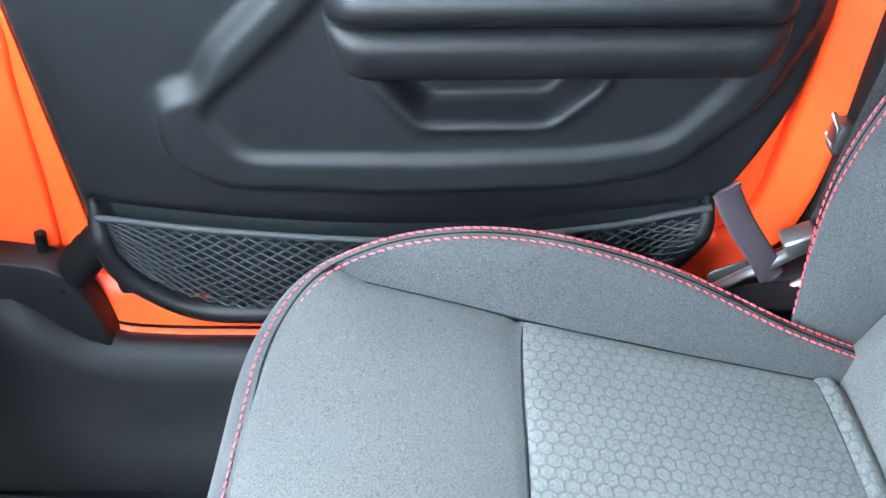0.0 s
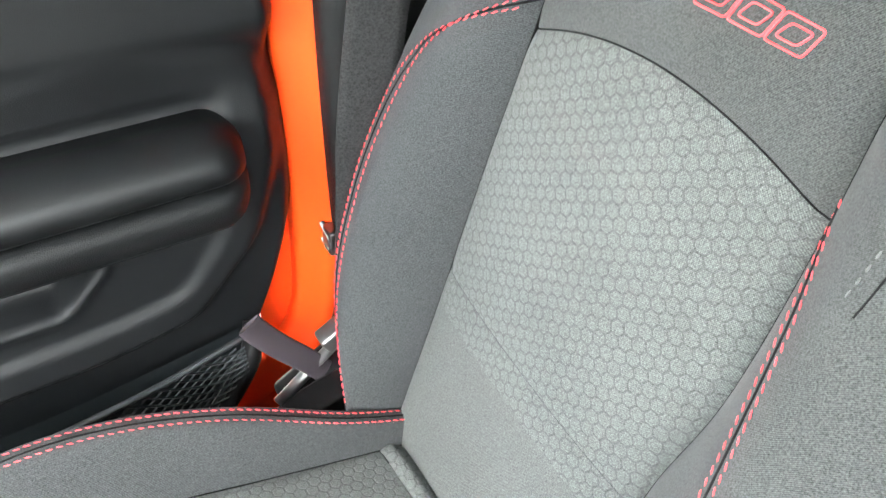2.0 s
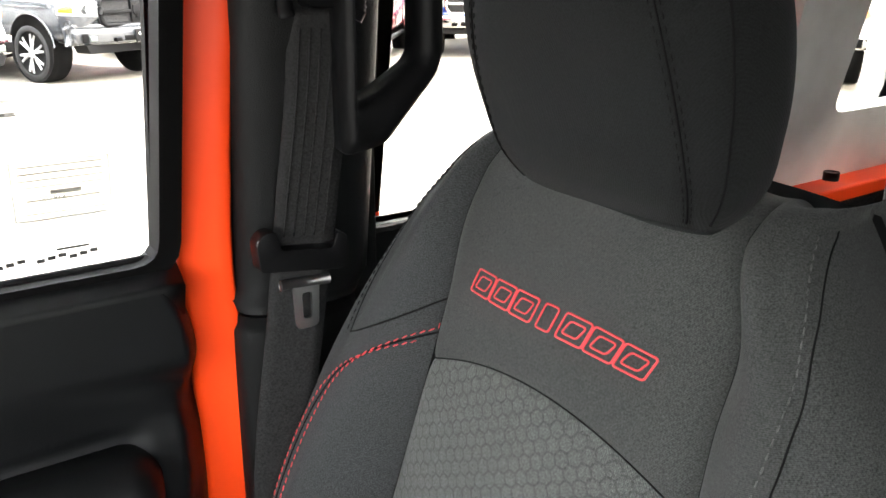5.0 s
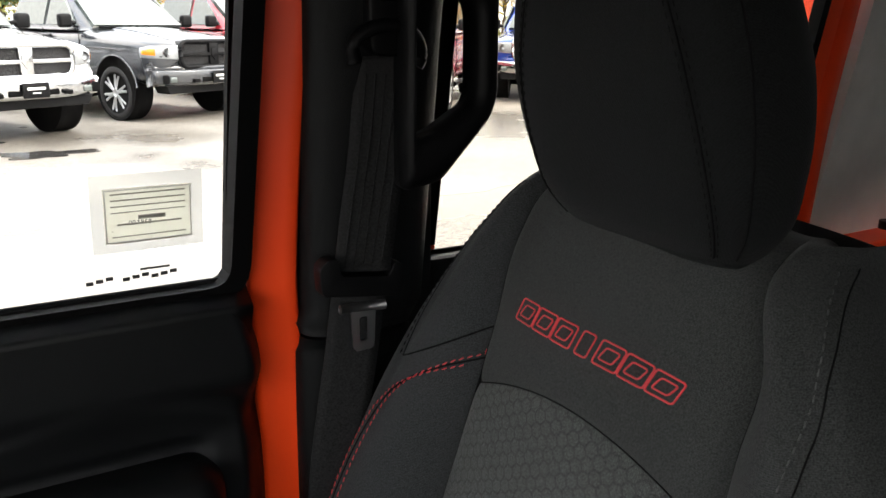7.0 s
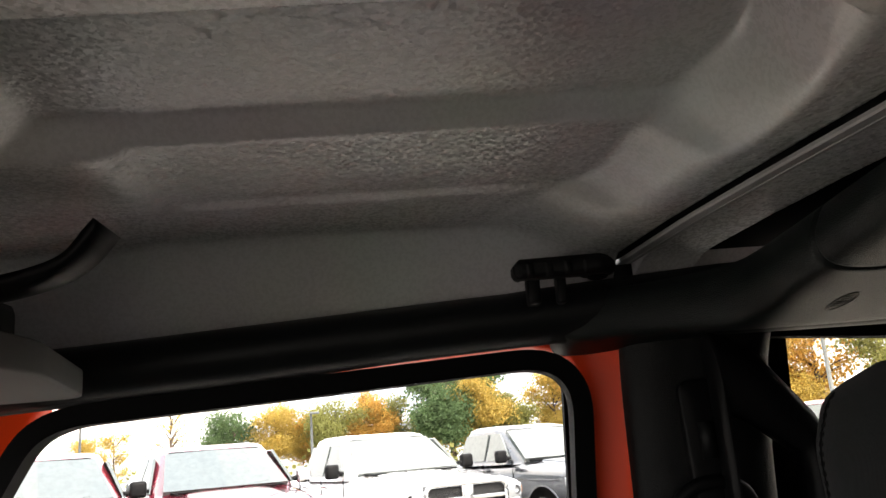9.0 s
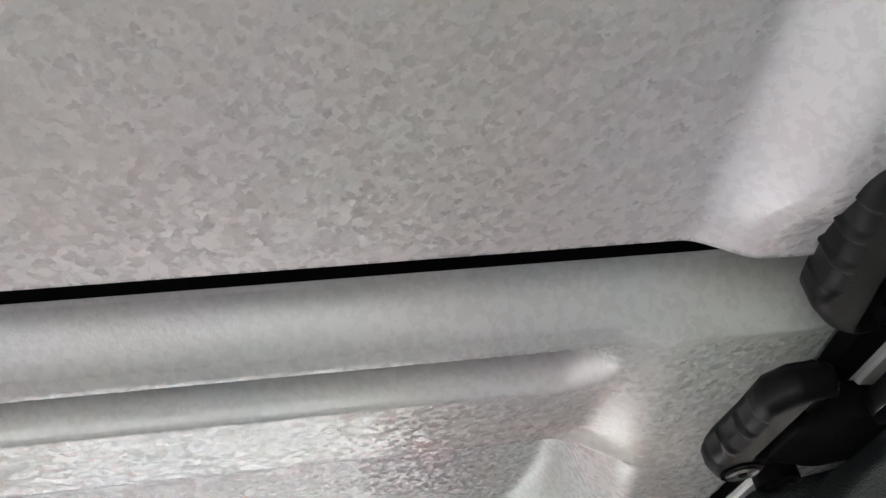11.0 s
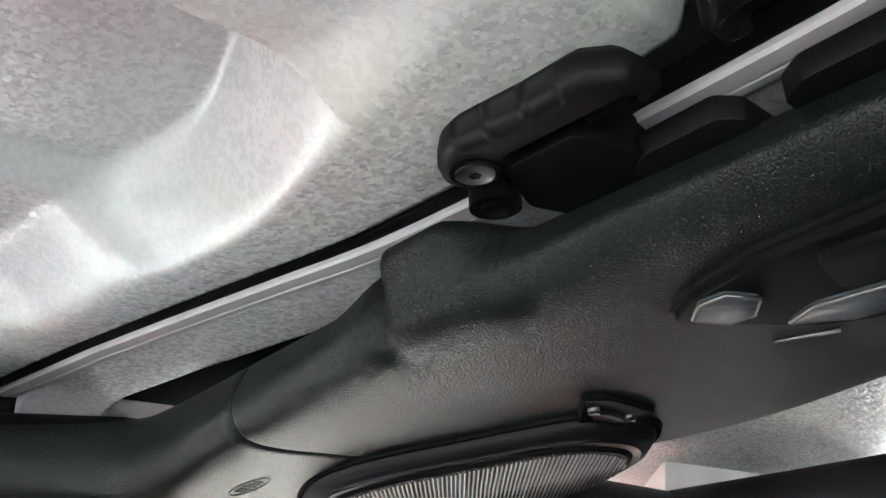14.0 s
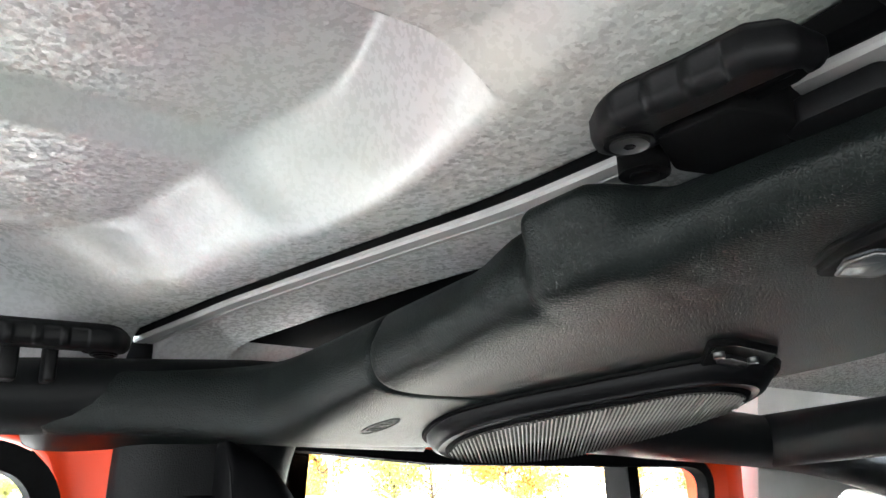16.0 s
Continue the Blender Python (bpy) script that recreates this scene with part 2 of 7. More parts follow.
M["strap"] = pbr("pull_strap_webbing", (0.032, 0.024, 0.030), 0.7, fine=1200, bump=0.5)
M["metal"] = pbr("brushed_steel", (0.55, 0.56, 0.56), 0.32, metal=1.0, fine=700, bump=0.06)
M["dark_metal"] = pbr("dark_steel", (0.16, 0.16, 0.16), 0.4, metal=0.9, fine=700, bump=0.06)
M["roof"] = flecked("roof_panel_liner", (0.560, 0.560, 0.552), (0.630, 0.622, 0.614), 400.0)
M["strip"] = pbr("pale_seal_strip", (0.40, 0.39, 0.385), 0.55, fine=500, bump=0.05)
M["visor"] = pbr("visor_cloth", (0.07, 0.07, 0.066), 0.8, fine=800, bump=0.2)
M["carpet"] = pbr("black_carpet", (0.0032, 0.0042, 0.0050), 0.95, spec=0.1, fine=900, bump=0.8, dist=0.002)
M["mat"] = pbr("rubber_floor_mat", (0.006, 0.008, 0.009), 0.7, spec=0.2, fine=300, bump=0.3)
M["hard_white"] = pbr("hardtop_inner_shell", (0.56, 0.55, 0.53), 0.5, fine=400, bump=0.1)
M["glass"] = glass("window_glass")
M["privacy"] = glass("privacy_glass", (0.84, 0.81, 0.75))
M["lens"] = pbr("frosted_lens", (0.045, 0.05, 0.056), 0.32, spec=0.14, grain="edges", fine=70, bump=0.25, dist=0.001)
M["label"] = pbr("paper_label", (0.62, 0.63, 0.60), 0.7, fine=500, bump=0.05)
M["mesh"] = pbr("speaker_mesh", (0.0040, 0.0050, 0.0047), 0.6, fine=900, bump=0.2)
M["net"] = pbr("net_cord", (0.017, 0.019, 0.021), 0.7, fine=900, bump=0.3, spec=0.2)
M["ink"] = pbr("ink", (0.05, 0.05, 0.05), 0.7)
M["paper"], pn, pl, pb = nodes_of("backlit_paper")
p_diff = pn.new("ShaderNodeBsdfDiffuse")
p_diff.inputs["Color"].default_value = (0.55, 0.54, 0.48, 1)
p_through = pn.new("ShaderNodeBsdfTranslucent")
p_through.inputs["Color"].default_value = (0.86, 0.85, 0.78, 1)
p_mix = pn.new("ShaderNodeMixShader")
p_mix.inputs["Fac"].default_value = 0.95
pl.new(p_diff.outputs[0], p_mix.inputs[1])
pl.new(p_through.outputs[0], p_mix.inputs[2])
pl.new(p_mix.outputs[0], pn["Material Output"].inputs["Surface"])
M["faint_ink"] = pbr("faint_print", (0.34, 0.32, 0.28), 0.7)
M["yellow"] = pbr("yellow_label", (0.75, 0.55, 0.05), 0.6)


# ---- mesh helpers ----
def mesh_object(name, verts, faces, mat, parent=None, label="", smooth=True, uvs=None):
    me = bpy.data.meshes.new(name)
    me.from_pydata([tuple(map(float, v)) for v in verts], [], [tuple(map(int, f)) for f in faces])
    if uvs is not None:
        lay = me.uv_layers.new(name="UVMap")
        idx = np.empty(len(me.loops), dtype=np.int32)
        me.loops.foreach_get("vertex_index", idx)
        lay.data.foreach_set("uv", np.asarray(uvs, dtype=np.float32)[idx].ravel())
    me.materials.append(mat)
    me.validate()
    if smooth:
        me.polygons.foreach_set("use_smooth", [True] * len(me.polygons))
    me.update()
    ob = new(name, me)
    if parent is not None:
        ob.parent = parent
        ob.matrix_parent_inverse = Matrix.Translation(-parent_origin(parent))
    if label:
        tagged(ob, label)
    return ob


ORIGIN = {}


def parent_origin(p):
    return Vector(ORIGIN.get(p.name, (0, 0, 0)))


def thing(name, at, label, category, group="", kind=""):
    ob = new(name)
    ob.empty_display_size = 0.05
    ob.location = at
    ORIGIN[ob.name] = at
    return tagged(ob, label, category, group, kind)


def grid_faces(nu, nv, wrap_v=False, off=0):
    f = []
    for i in range(nu - 1):
        for j in range(nv - (0 if wrap_v else 1)):
            k = (j + 1) % nv
            f.append((off + i * nv + j, off + (i + 1) * nv + j, off + (i + 1) * nv + k, off + i * nv + k))
    return f


def surface(name, pts, mat, parent=None, label="", uv=None, wrap=False, cap=False):
    """A sheet from an array nu x nv x 3; wrap closes it round v, cap closes its two ends."""
    p = np.asarray(pts, float)
    nu, nv = p.shape[:2]
    f = grid_faces(nu, nv, wrap)
    if cap:
        f += [tuple(range(nv))[::-1], tuple((nu - 1) * nv + j for j in range(nv))]
    return mesh_object(name, p.reshape(-1, 3), f, mat, parent, label, uvs=None if uv is None else np.asarray(uv).reshape(-1, 2))


def slab(name, front, offset, mat, parent=None, label="", uv=None):
    """A sheet given thickness by an offset copy, closed round its rim."""
    p = np.asarray(front, float)
    nu, nv = p.shape[:2]
    q = p + np.asarray(offset, float)
    n = nu * nv
    f = grid_faces(nu, nv) + [tuple(reversed(t)) for t in grid_faces(nu, nv, off=n)]
    rim = [j for j in range(nv)] + [i * nv + nv - 1 for i in range(1, nu)] + [(nu - 1) * nv + j for j in range(nv - 2, -1, -1)] + [i * nv for i in range(nu - 2, 0, -1)]
    for a, b in zip(rim, rim[1:] + rim[:1]):
        f.append((a, b, n + b, n + a))
    u = None
    if uv is not None:
        u = np.concatenate([np.asarray(uv).reshape(-1, 2)] * 2)
    return mesh_object(name, np.concatenate([p.reshape(-1, 3), q.reshape(-1, 3)]), f, mat, parent, label, uvs=u)


def smooth_curve(pts, n=40):
    """Catmull-Rom through the points, n samples."""
    p = [Vector(a) for a in pts]
    p = [p[0] * 2 - p[1]] + p + [p[-1] * 2 - p[-2]]
    segs = len(p) - 3
    out = []
    for i in range(n):
        s = i / (n - 1) * segs
        k = min(int(s), segs - 1)
        t = s - k
        a, b, c, d = p[k:k + 4]
        out.append(0.5 * ((2 * b) + (c - a) * t + (2 * a - 5 * b + 4 * c - d) * t * t + (3 * b - a - 3 * c + d) * t ** 3))
    return out


def frames_along(pts, up=(0, 0, 1)):
    res = []
    for i, p in enumerate(pts):
        t = (pts[min(i + 1, len(pts) - 1)] - pts[max(i - 1, 0)])
        t = t.normalized() if t.length > 1e-9 else Vector((1, 0, 0))
        s = t.cross(Vector(up))
        if s.length < 1e-4:
            s = t.cross(Vector((1, 0, 0)))
        s.normalize()
        res.append((p, t, s, s.cross(t).normalized()))
    return res


def tube_geo(pts, r, n=8, up=(0, 0, 1), ry=None):
    """Vertices and faces of a capped tube; r may be a list; ry is the radius along the second axis."""
    fr = frames_along(pts, up)
    v, f = [], []
    for i, (p, t, s, u) in enumerate(fr):
        a = r[i] if isinstance(r, (list, tuple)) else r
        b = (ry[i] if isinstance(ry, (list, tuple)) else ry) if ry is not None else a
        for j in range(n):
            w = 2 * math.pi * j / n
            v.append(p + s * (a * math.cos(w)) + u * (b * math.sin(w)))
    f = grid_faces(len(fr), n, True)
    f += [tuple(range(n))[::-1], tuple((len(fr) - 1) * n + j for j in range(n))]
    return v, f


def tube(name, pts, r, mat, parent=None, label="", n=8, up=(0, 0, 1), ry=None):
    v, f = tube_geo([Vector(p) for p in pts], r, n, up, ry)
    return mesh_object(name, v, f, mat, parent, label)


def stitch_geo(pts, length=0.0052, gap=0.0026, r=0.0009, slant=0.0):
    """Short thread stitches laid along a curve; returns geometry."""
    v, f = [], []
    acc, i = 0.0, 0
    p = [Vector(a) for a in pts]
    d = [0.0]
    for a, b in zip(p, p[1:]):
        d.append(d[-1] + (b - a).length)

    def at(s):
        k = max(0, min(len(d) - 2, int(np.searchsorted(d, s)) - 1))
        w = (s - d[k]) / max(d[k + 1] - d[k], 1e-9)
        return p[k].lerp(p[k + 1], w)

    s = 0.0
    while s + length < d[-1]:
        a, b = at(s), at(s + length)
        t = (b - a).normalized()
        side = t.cross(Vector((1, 0, 0.3))).normalized()
        a, b = a - side * slant, b + side * slant
        up = side.cross(t).normalized()
        o = len(v)
        for q, k in ((a, 0.35), (a.lerp(b, 0.25), 1.0), (a.lerp(b, 0.75), 1.0), (b, 0.35)):
            for dx, dy in ((1, 0), (0, 1), (-1, 0), (0, -1)):
                v.append(q + side * (dx * r * k) + up * (dy * r * k))
        for m in range(3):
            for j in range(4):
                f.append((o + m * 4 + j, o + (m + 1) * 4 + j, o + (m + 1) * 4 + (j + 1) % 4, o + m * 4 + (j + 1) % 4))
        f += [(o + 3, o + 2, o + 1, o), (o + 12, o + 13, o + 14, o + 15)]
        s += length + gap
    return v, f


def join_geo(*geos):
    v, f = [], []
    for gv, gf in geos:
        o = len(v)
        v += list(gv)
        f += [tuple(i + o for i in t) for t in gf]
    return v, f


def box_geo(size, bevel=0.004, seg=2, at=(0, 0, 0), m=None):
    bm = bmesh.new()
    bmesh.ops.create_cube(bm, size=1.0)
    bmesh.ops.scale(bm, vec=size, verts=bm.verts)
    if bevel > 0:
        bmesh.ops.bevel(bm, geom=list(bm.edges), offset=bevel, segments=seg, profile=0.5, affect="EDGES", clamp_overlap=True)
    bmesh.ops.transform(bm, matrix=Matrix.Translation(at) @ (m or Matrix()), verts=bm.verts)
    bm.verts.index_update()
    v = [x.co.copy() for x in bm.verts]
    f = [tuple(x.index for x in q.verts) for q in bm.faces]
    bm.free()
    return v, f


def box(name, size, at, mat, parent=None, label="", bevel=0.004, seg=2, m=None):
    v, f = box_geo(size, bevel, seg, at, m)
    return mesh_object(name, v, f, mat, parent, label)


def prism_geo(outline, a, b, axis="y", bevel=0.0, seg=2):
    """A flat outline (two coordinates) drawn out from a to b along an axis."""
    def place(p, w):
        return {"x": (w, p[0], p[1]), "y": (p[0], w, p[1]), "z": (p[0], p[1], w)}[axis]
    bm = bmesh.new()
    lo = [bm.verts.new(place(p, a)) for p in outline]
    hi = [bm.verts.new(place(p, b)) for p in outline]
    n = len(outline)
    bm.faces.new(lo)
    bm.faces.new(hi[::-1])
    for i in range(n):
        bm.faces.new((lo[i], hi[i], hi[(i + 1) % n], lo[(i + 1) % n]))
    bmesh.ops.recalc_face_normals(bm, faces=bm.faces)
    if bevel > 0:
        bmesh.ops.bevel(bm, geom=list(bm.edges), offset=bevel, segments=seg, profile=0.5, affect="EDGES", clamp_overlap=True)
    bm.verts.index_update()
    v = [x.co.copy() for x in bm.verts]
    f = [tuple(x.index for x in q.verts) for q in bm.faces]
    bm.free()
    return v, f


def prism(name, outline, a, b, mat, parent=None, label="", axis="y", bevel=0.0, seg=2, smooth=False):
    v, f = prism_geo(outline, a, b, axis, bevel, seg)
    return mesh_object(name, v, f, mat, parent, label, smooth=smooth)


def cyl_geo(p0, p1, r, n=16, r1=None):
    return tube_geo([Vector(p0), Vector(p1)], [r, r if r1 is None else r1], n, up=(0.3, 0.2, 1))


def rounded(pts, r=0.02, n=4):
    """A polygon with its corners rounded."""
    out = []
    k = len(pts)
    for i in range(k):
        p, a, b = Vector(pts[i]), Vector(pts[i - 1]), Vector(pts[(i + 1) % k])
        ra = min(r, (a - p).length * 0.45)
        rb = min(r, (b - p).length * 0.45)
        s, e = p + (a - p).normalized() * ra, p + (b - p).normalized() * rb
        for j in range(n + 1):
            t = j / n
            q = s * (1 - t) ** 2 + p * 2 * t * (1 - t) + e * t * t
            out.append((q.x, q.y))
    return out


def step(x, a, b):
    t = np.clip((x - a) / (b - a), 0, 1)
    return t * t * (3 - 2 * t)



# ---- passenger seat ----
YC = 0.385


def ip(x, xs, ys):
    """Smooth interpolation through a few stations."""
    x = np.asarray(x, float)
    k = np.clip(np.searchsorted(xs, x) - 1, 0, len(xs) - 2)
    xs, ys = np.asarray(xs, float), np.asarray(ys, float)
    d = np.gradient(ys, xs)
    h = xs[k + 1] - xs[k]
    t = np.clip((x - xs[k]) / h, 0, 1)
    return ((2 * t ** 3 - 3 * t ** 2 + 1) * ys[k] + (t ** 3 - 2 * t ** 2 + t) * h * d[k]
            + (-2 * t ** 3 + 3 * t ** 2) * ys[k + 1] + (t ** 3 - t ** 2) * h * d[k + 1])


def back_x(z):
    return 0.365 + 0.262 * (z - 0.86)


def back_c(z):
    return ip(z, [0.78, 0.86, 1.0, 1.15, 1.28, 1.33, 1.39, 1.45], [0.16, 0.158, 0.148, 0.139, 0.129, 0.126, 0.126, 0.108])


def back_w(z):
    return ip(z, [0.78, 0.86, 0.90, 0.95, 1.0, 1.10, 1.20, 1.28, 1.34, 1.39, 1.43, 1.46], [0.140, 0.152, 0.180, 0.224, 0.254, 0.268, 0.262, 0.248, 0.226, 0.196, 0.163, 0.140])


def back_b(z):
    return ip(z, [0.78, 0.90, 1.0, 1.12, 1.22, 1.30, 1.36, 1.42, 1.46], [0.035, 0.050, 0.060, 0.056, 0.040, 0.024, 0.012, 0.004, 0.0])


def near_k(z):
    """The centre panel narrows on the inboard side towards the cushion."""
    return ip(z, [0.78, 0.90, 0.97, 1.06, 1.145, 1.25, 1.46], [0.74, 0.74, 0.77, 0.79, 0.92, 1.0, 1.0])


ROLL = 0.042


def roll_over(h, x, z0=1.425):
    """Past the shoulder the cloth rolls back over the top edge."""
    th = np.clip((h - z0) / ROLL, 0, math.pi)
    over = h > z0
    z = np.where(over, z0 + ROLL * np.sin(th), h)
    return np.where(over, x + ROLL * (1 - np.cos(th)), x), z


def dip(d, depth=0.0055, width=0.006):
    return depth * np.exp(-np.abs(d) / width)


def back_centre(v, h, edges=()):
    """Centre of the backrest, v from -1 to 1 across."""
    z = np.minimum(h, 1.46)
    dy = v * back_c(z) * np.where(v < 0, near_k(z), 1.0)
    x = back_x(z) - 0.011 * (1 - v ** 2) + dip((1 - np.abs(v)) * back_c(z))
    for e in edges:
        x = x + dip(h - e, 0.004)
    x, z = roll_over(h, x)
    z = z - 0.019 * step(-v, 0.1, 1.0) * step(z, 1.30, 1.44)
    return np.stack([x, YC + dy, z], -1)


def back_side(q, h, side):
    """Bolster of the backrest: q 0 at the seam, 1 at the outer edge, 1.6 at the back of the side."""
    z = np.minimum(h, 1.46)
    c, w, b = back_c(z), back_w(z), back_b(z)
    if side < 0:
        c = c * near_k(z)
    qq = np.clip(q, 0, 1)
    y = c + (w - c) * qq
    rise = b * np.sin(np.clip(qq / 0.62, 0, 1) * math.pi / 2) + 0.010 * np.sin(np.clip(qq / 0.62, 0, 1) * math.pi)
    edge = np.clip((qq - 0.55) / 0.45, 0, 1)
    fall = 0.045 * (1 - np.sqrt(np.maximum(0, 1 - edge ** 2.2)))
    x = back_x(z) - rise + fall + dip(qq * (w - c))
    x = x + np.clip(q - 1, 0, 1) * 0.15
    y = y - np.clip(q - 1, 0, 1) * 0.02
    x, z = roll_over(h, x)
    if side < 0:
        z = z - 0.019 * step(z, 1.30, 1.44)
    return np.stack([x, YC + side * y, z], -1)


seat = thing("passenger_seat", (0.15, YC, 0.62), "charcoal cloth bucket seat with red double stitching and honeycomb inserts", "car seat")


def arc_top(v):
    return 1.305 - 1.9 * (v * 0.127) ** 2


def arc_low(v):
    return 1.058 + 0.010 * v - 0.006 * v * v


def centre_patch(name, lo, hi, mat, label, nu=50, nv=44, low_dip=0.004, top_dip=0.004):
    s, v = np.meshgrid(np.linspace(0, 1, nu), np.linspace(-1, 1, nv), indexing="ij")
    h = lo(v) + (hi(v) - lo(v)) * s
    p = back_centre(v, h)
    p[..., 0] += dip((h - lo(v)), low_dip) + dip((hi(v) - h), top_dip)
    uv = np.stack([p[..., 1], h * 1.035], -1)
    return surface(name, p, mat, seat, label, uv=uv)


centre_patch("backrest_lower_panel", lambda v: 0.80 + 0 * v, lambda v: arc_low(v) - 0.032, M["cloth_light"], "grey cloth lower back panel", 40, 44, 0.0, 0.0)
centre_patch("backrest_low_band", lambda v: arc_low(v) - 0.032, arc_low, M["cloth_hex"], "narrow honeycomb band", 16, 44, 0.0, 0.0015)
centre_patch("backrest_insert", arc_low, arc_top, M["cloth_hex"], "light grey honeycomb woven insert", 60, 44, 0.0015)
centre_patch("backrest_upper_panel", arc_top, lambda v: 1.54 + 0 * v, M["cloth"], "plain charcoal cloth upper panel", 60)
for side in (1, -1):
    q, h = np.meshgrid(np.linspace(0, 1.6, 46), np.concatenate([np.linspace(0.80, 1.42, 70), np.linspace(1.43, 1.54, 20)]), indexing="ij")
    p = back_side(q, h, side)
    surface("backrest_bolster", p, M["cloth_side"] if side > 0 else M["cloth"], seat, "padded charcoal side bolster", uv=np.stack([p[..., 1] * 1.0 + p[..., 0], h], -1))
# rear shell
zz, vv = np.meshgrid(np.linspace(0.80, 1.44, 24), np.linspace(-1, 1, 14), indexing="ij")
shell = np.stack([back_x(zz) + 0.09 + 0.03 * (1 - vv ** 2), YC + vv * (back_w(zz) - 0.012), zz], -1)
surface("backrest_shell", shell, M["plastic"], seat, "black plastic rear shell")


def on_side(z, q, side, lift=0.0012):
    p = back_side(np.array(q), np.array(z), side)
    return Vector(p) + Vector((-lift, 0, 0))


def on_centre(z, v, lift=0.001):
    return Vector(back_centre(np.array(v), np.array(z))) + Vector((-lift, 0, 0))


def zq_curve(pairs, n=70):
    return [(a.x, a.y) for a in smooth_curve([(z, q, 0) for z, q in pairs], n)]


RED_BACK = [(1.297, 0.0), (1.284, 0.22), (1.262, 0.45), (1.232, 0.62), (1.19, 0.71), (1.12, 0.72), (1.04, 0.70), (0.97, 0.66), (0.90, 0.55)]
RED_NEAR = [(1.284, 0.0), (1.264, 0.07), (1.241, 0.13), (1.19, 0.21), (1.10, 0.36), (1.0, 0.45), (0.90, 0.72)]
WHITE_SHOULDER = [(1.278, 0.64), (1.31, 0.70), (1.35, 0.74), (1.39, 0.74), (1.42, 0.66), (1.45, 0.5)]
CROSS_SHOULDER = [(1.325, 0.0), (1.305, 0.25), (1.287, 0.5), (1.278, 0.64)]
for side in (1, -1):
    red = []
    path_ = RED_BACK if side > 0 else RED_NEAR
    gap_ = 0.075 if side > 0 else 0.045
    for dq in (-gap_, gap_):
        red.append(stitch_geo([on_side(z - dq * 0.10, max(0.0, q + dq), side, 0.0008) for z, q in zq_curve(path_, 120)], r=0.0007, slant=0.0005))
    mesh_object("red_stitching", *join_geo(*red), M["red_thread"], seat, "two rows of red thread stitches")
    tube("piping", [on_side(z, q, side, 0.0) for z, q in zq_curve(path_, 90)], 0.0010, M["seam"], seat, "black seam cord", n=6)
    if side > 0:
        tube("seam", [on_side(z, q, side, 0.0) for z, q in zq_curve(CROSS_SHOULDER, 30)], 0.0009, M["seam"], seat, n=6)
        tube("seam", [on_side(z, q, side, 0.0) for z, q in zq_curve(WHITE_SHOULDER, 40)], 0.0007, M["seam"], seat, n=6)
        mesh_object("dark_stitching", *stitch_geo([on_side(z, q + 0.05, side, 0.0008) for z, q in zq_curve(WHITE_SHOULDER, 60)], 0.0045, 0.003, 0.0007), M["seam"], seat)
    tube("seam", [Vector(back_side(np.array(0.0), np.array(z), side)) + Vector((0.0006, 0, 0)) for z in np.linspace(0.82, 1.46, 70)], 0.0010, M["seam"], seat, n=6)
    if side < 0:
        # stitched wing seam with a crease beside it
        wing = [(1.46, 0.93), (1.453, 0.916), (1.426, 0.83), (1.40, 0.67), (1.368, 0.54), (1.340, 0.48), (1.309, 0.423), (1.27, 0.352)]
        tube("seam", [on_side(z, q + 0.055, side, 0.0) for z, q in zq_curve(wing, 60)], 0.0006, M["seam"], seat, "black crease", n=6)
        mesh_object("grey_stitching", *stitch_geo([on_side(z, q - 0.02, side, 0.0008) for z, q in zq_curve(wing, 80)], 0.0045, 0.003, 0.0007), M["grey_thread"], seat)
for fn, sink, r_, m_ in ((arc_top, -0.0034, 0.0006, M["seam"]), (arc_low, -0.0014, 0.0004, M["cloth_side"])):
    tube("seam", [on_centre(float(fn(v)), v, sink) for v in np.linspace(-0.99, 0.99, 40)], r_, m_, seat, n=6)

# embroidered word mark, as seven plain slanted outlined blocks
emb = []
z_top, z_bot = 1.3640, 1.3460
edges = np.linspace(0.4715, 0.3015, 8)
for i in range(7):
    y0, y1 = edges[i] - 0.0007, edges[i + 1] + 0.0007
    if i == 3:
        y0, y1 = y0 - 0.005, y1 + 0.005
    for k, inset in ((0, 0.0), (1, 0.0042)):
        if k and i == 3:
            continue
        a, b = y0 - inset * 1.15, y1 + inset * 1.15
        zt, zb = z_top - inset, z_bot + inset
        lean = 0.0030
        loop = rounded([(a - lean, zt), (b - lean, zt), (b + lean, zb), (a + lean, zb)], 0.0025, 3)
        loop = loop + loop[:2]
        path = []
        for (ya, za), (yb, zb2) in zip(loop, loop[1:]):
            for t in (0, 0.5):
                yy, z3 = ya + (yb - ya) * t, za + (zb2 - za) * t
                path.append(on_centre(z3, (yy - YC) / float(back_c(z3)), 0.0002))
        emb.append(tube_geo(path, 0.0008 if not k else 0.0007, 6, up=(1, 0, 0.2)))
        if k or i == 3:
            mesh_object("embroidered_block", *join_geo(*emb), M["red_thread"], seat, "red outlined embroidered block")
            emb = []


# cushion
def cush_z(x):
    return ip(x, [-0.16, -0.13, -0.11, -0.06, 0.0, 0.09, 0.22, 0.36, 0.42], [0.905, 0.929, 0.938, 0.948, 0.946, 0.932, 0.903, 0.868, 0.853])


def cush_c(x):
    return ip(x, [-0.07, -0.05, 0.0, 0.05, 0.09, 0.2, 0.36, 0.42], [0.180, 0.176, 0.164, 0.154, 0.147, 0.137, 0.131, 0.129])


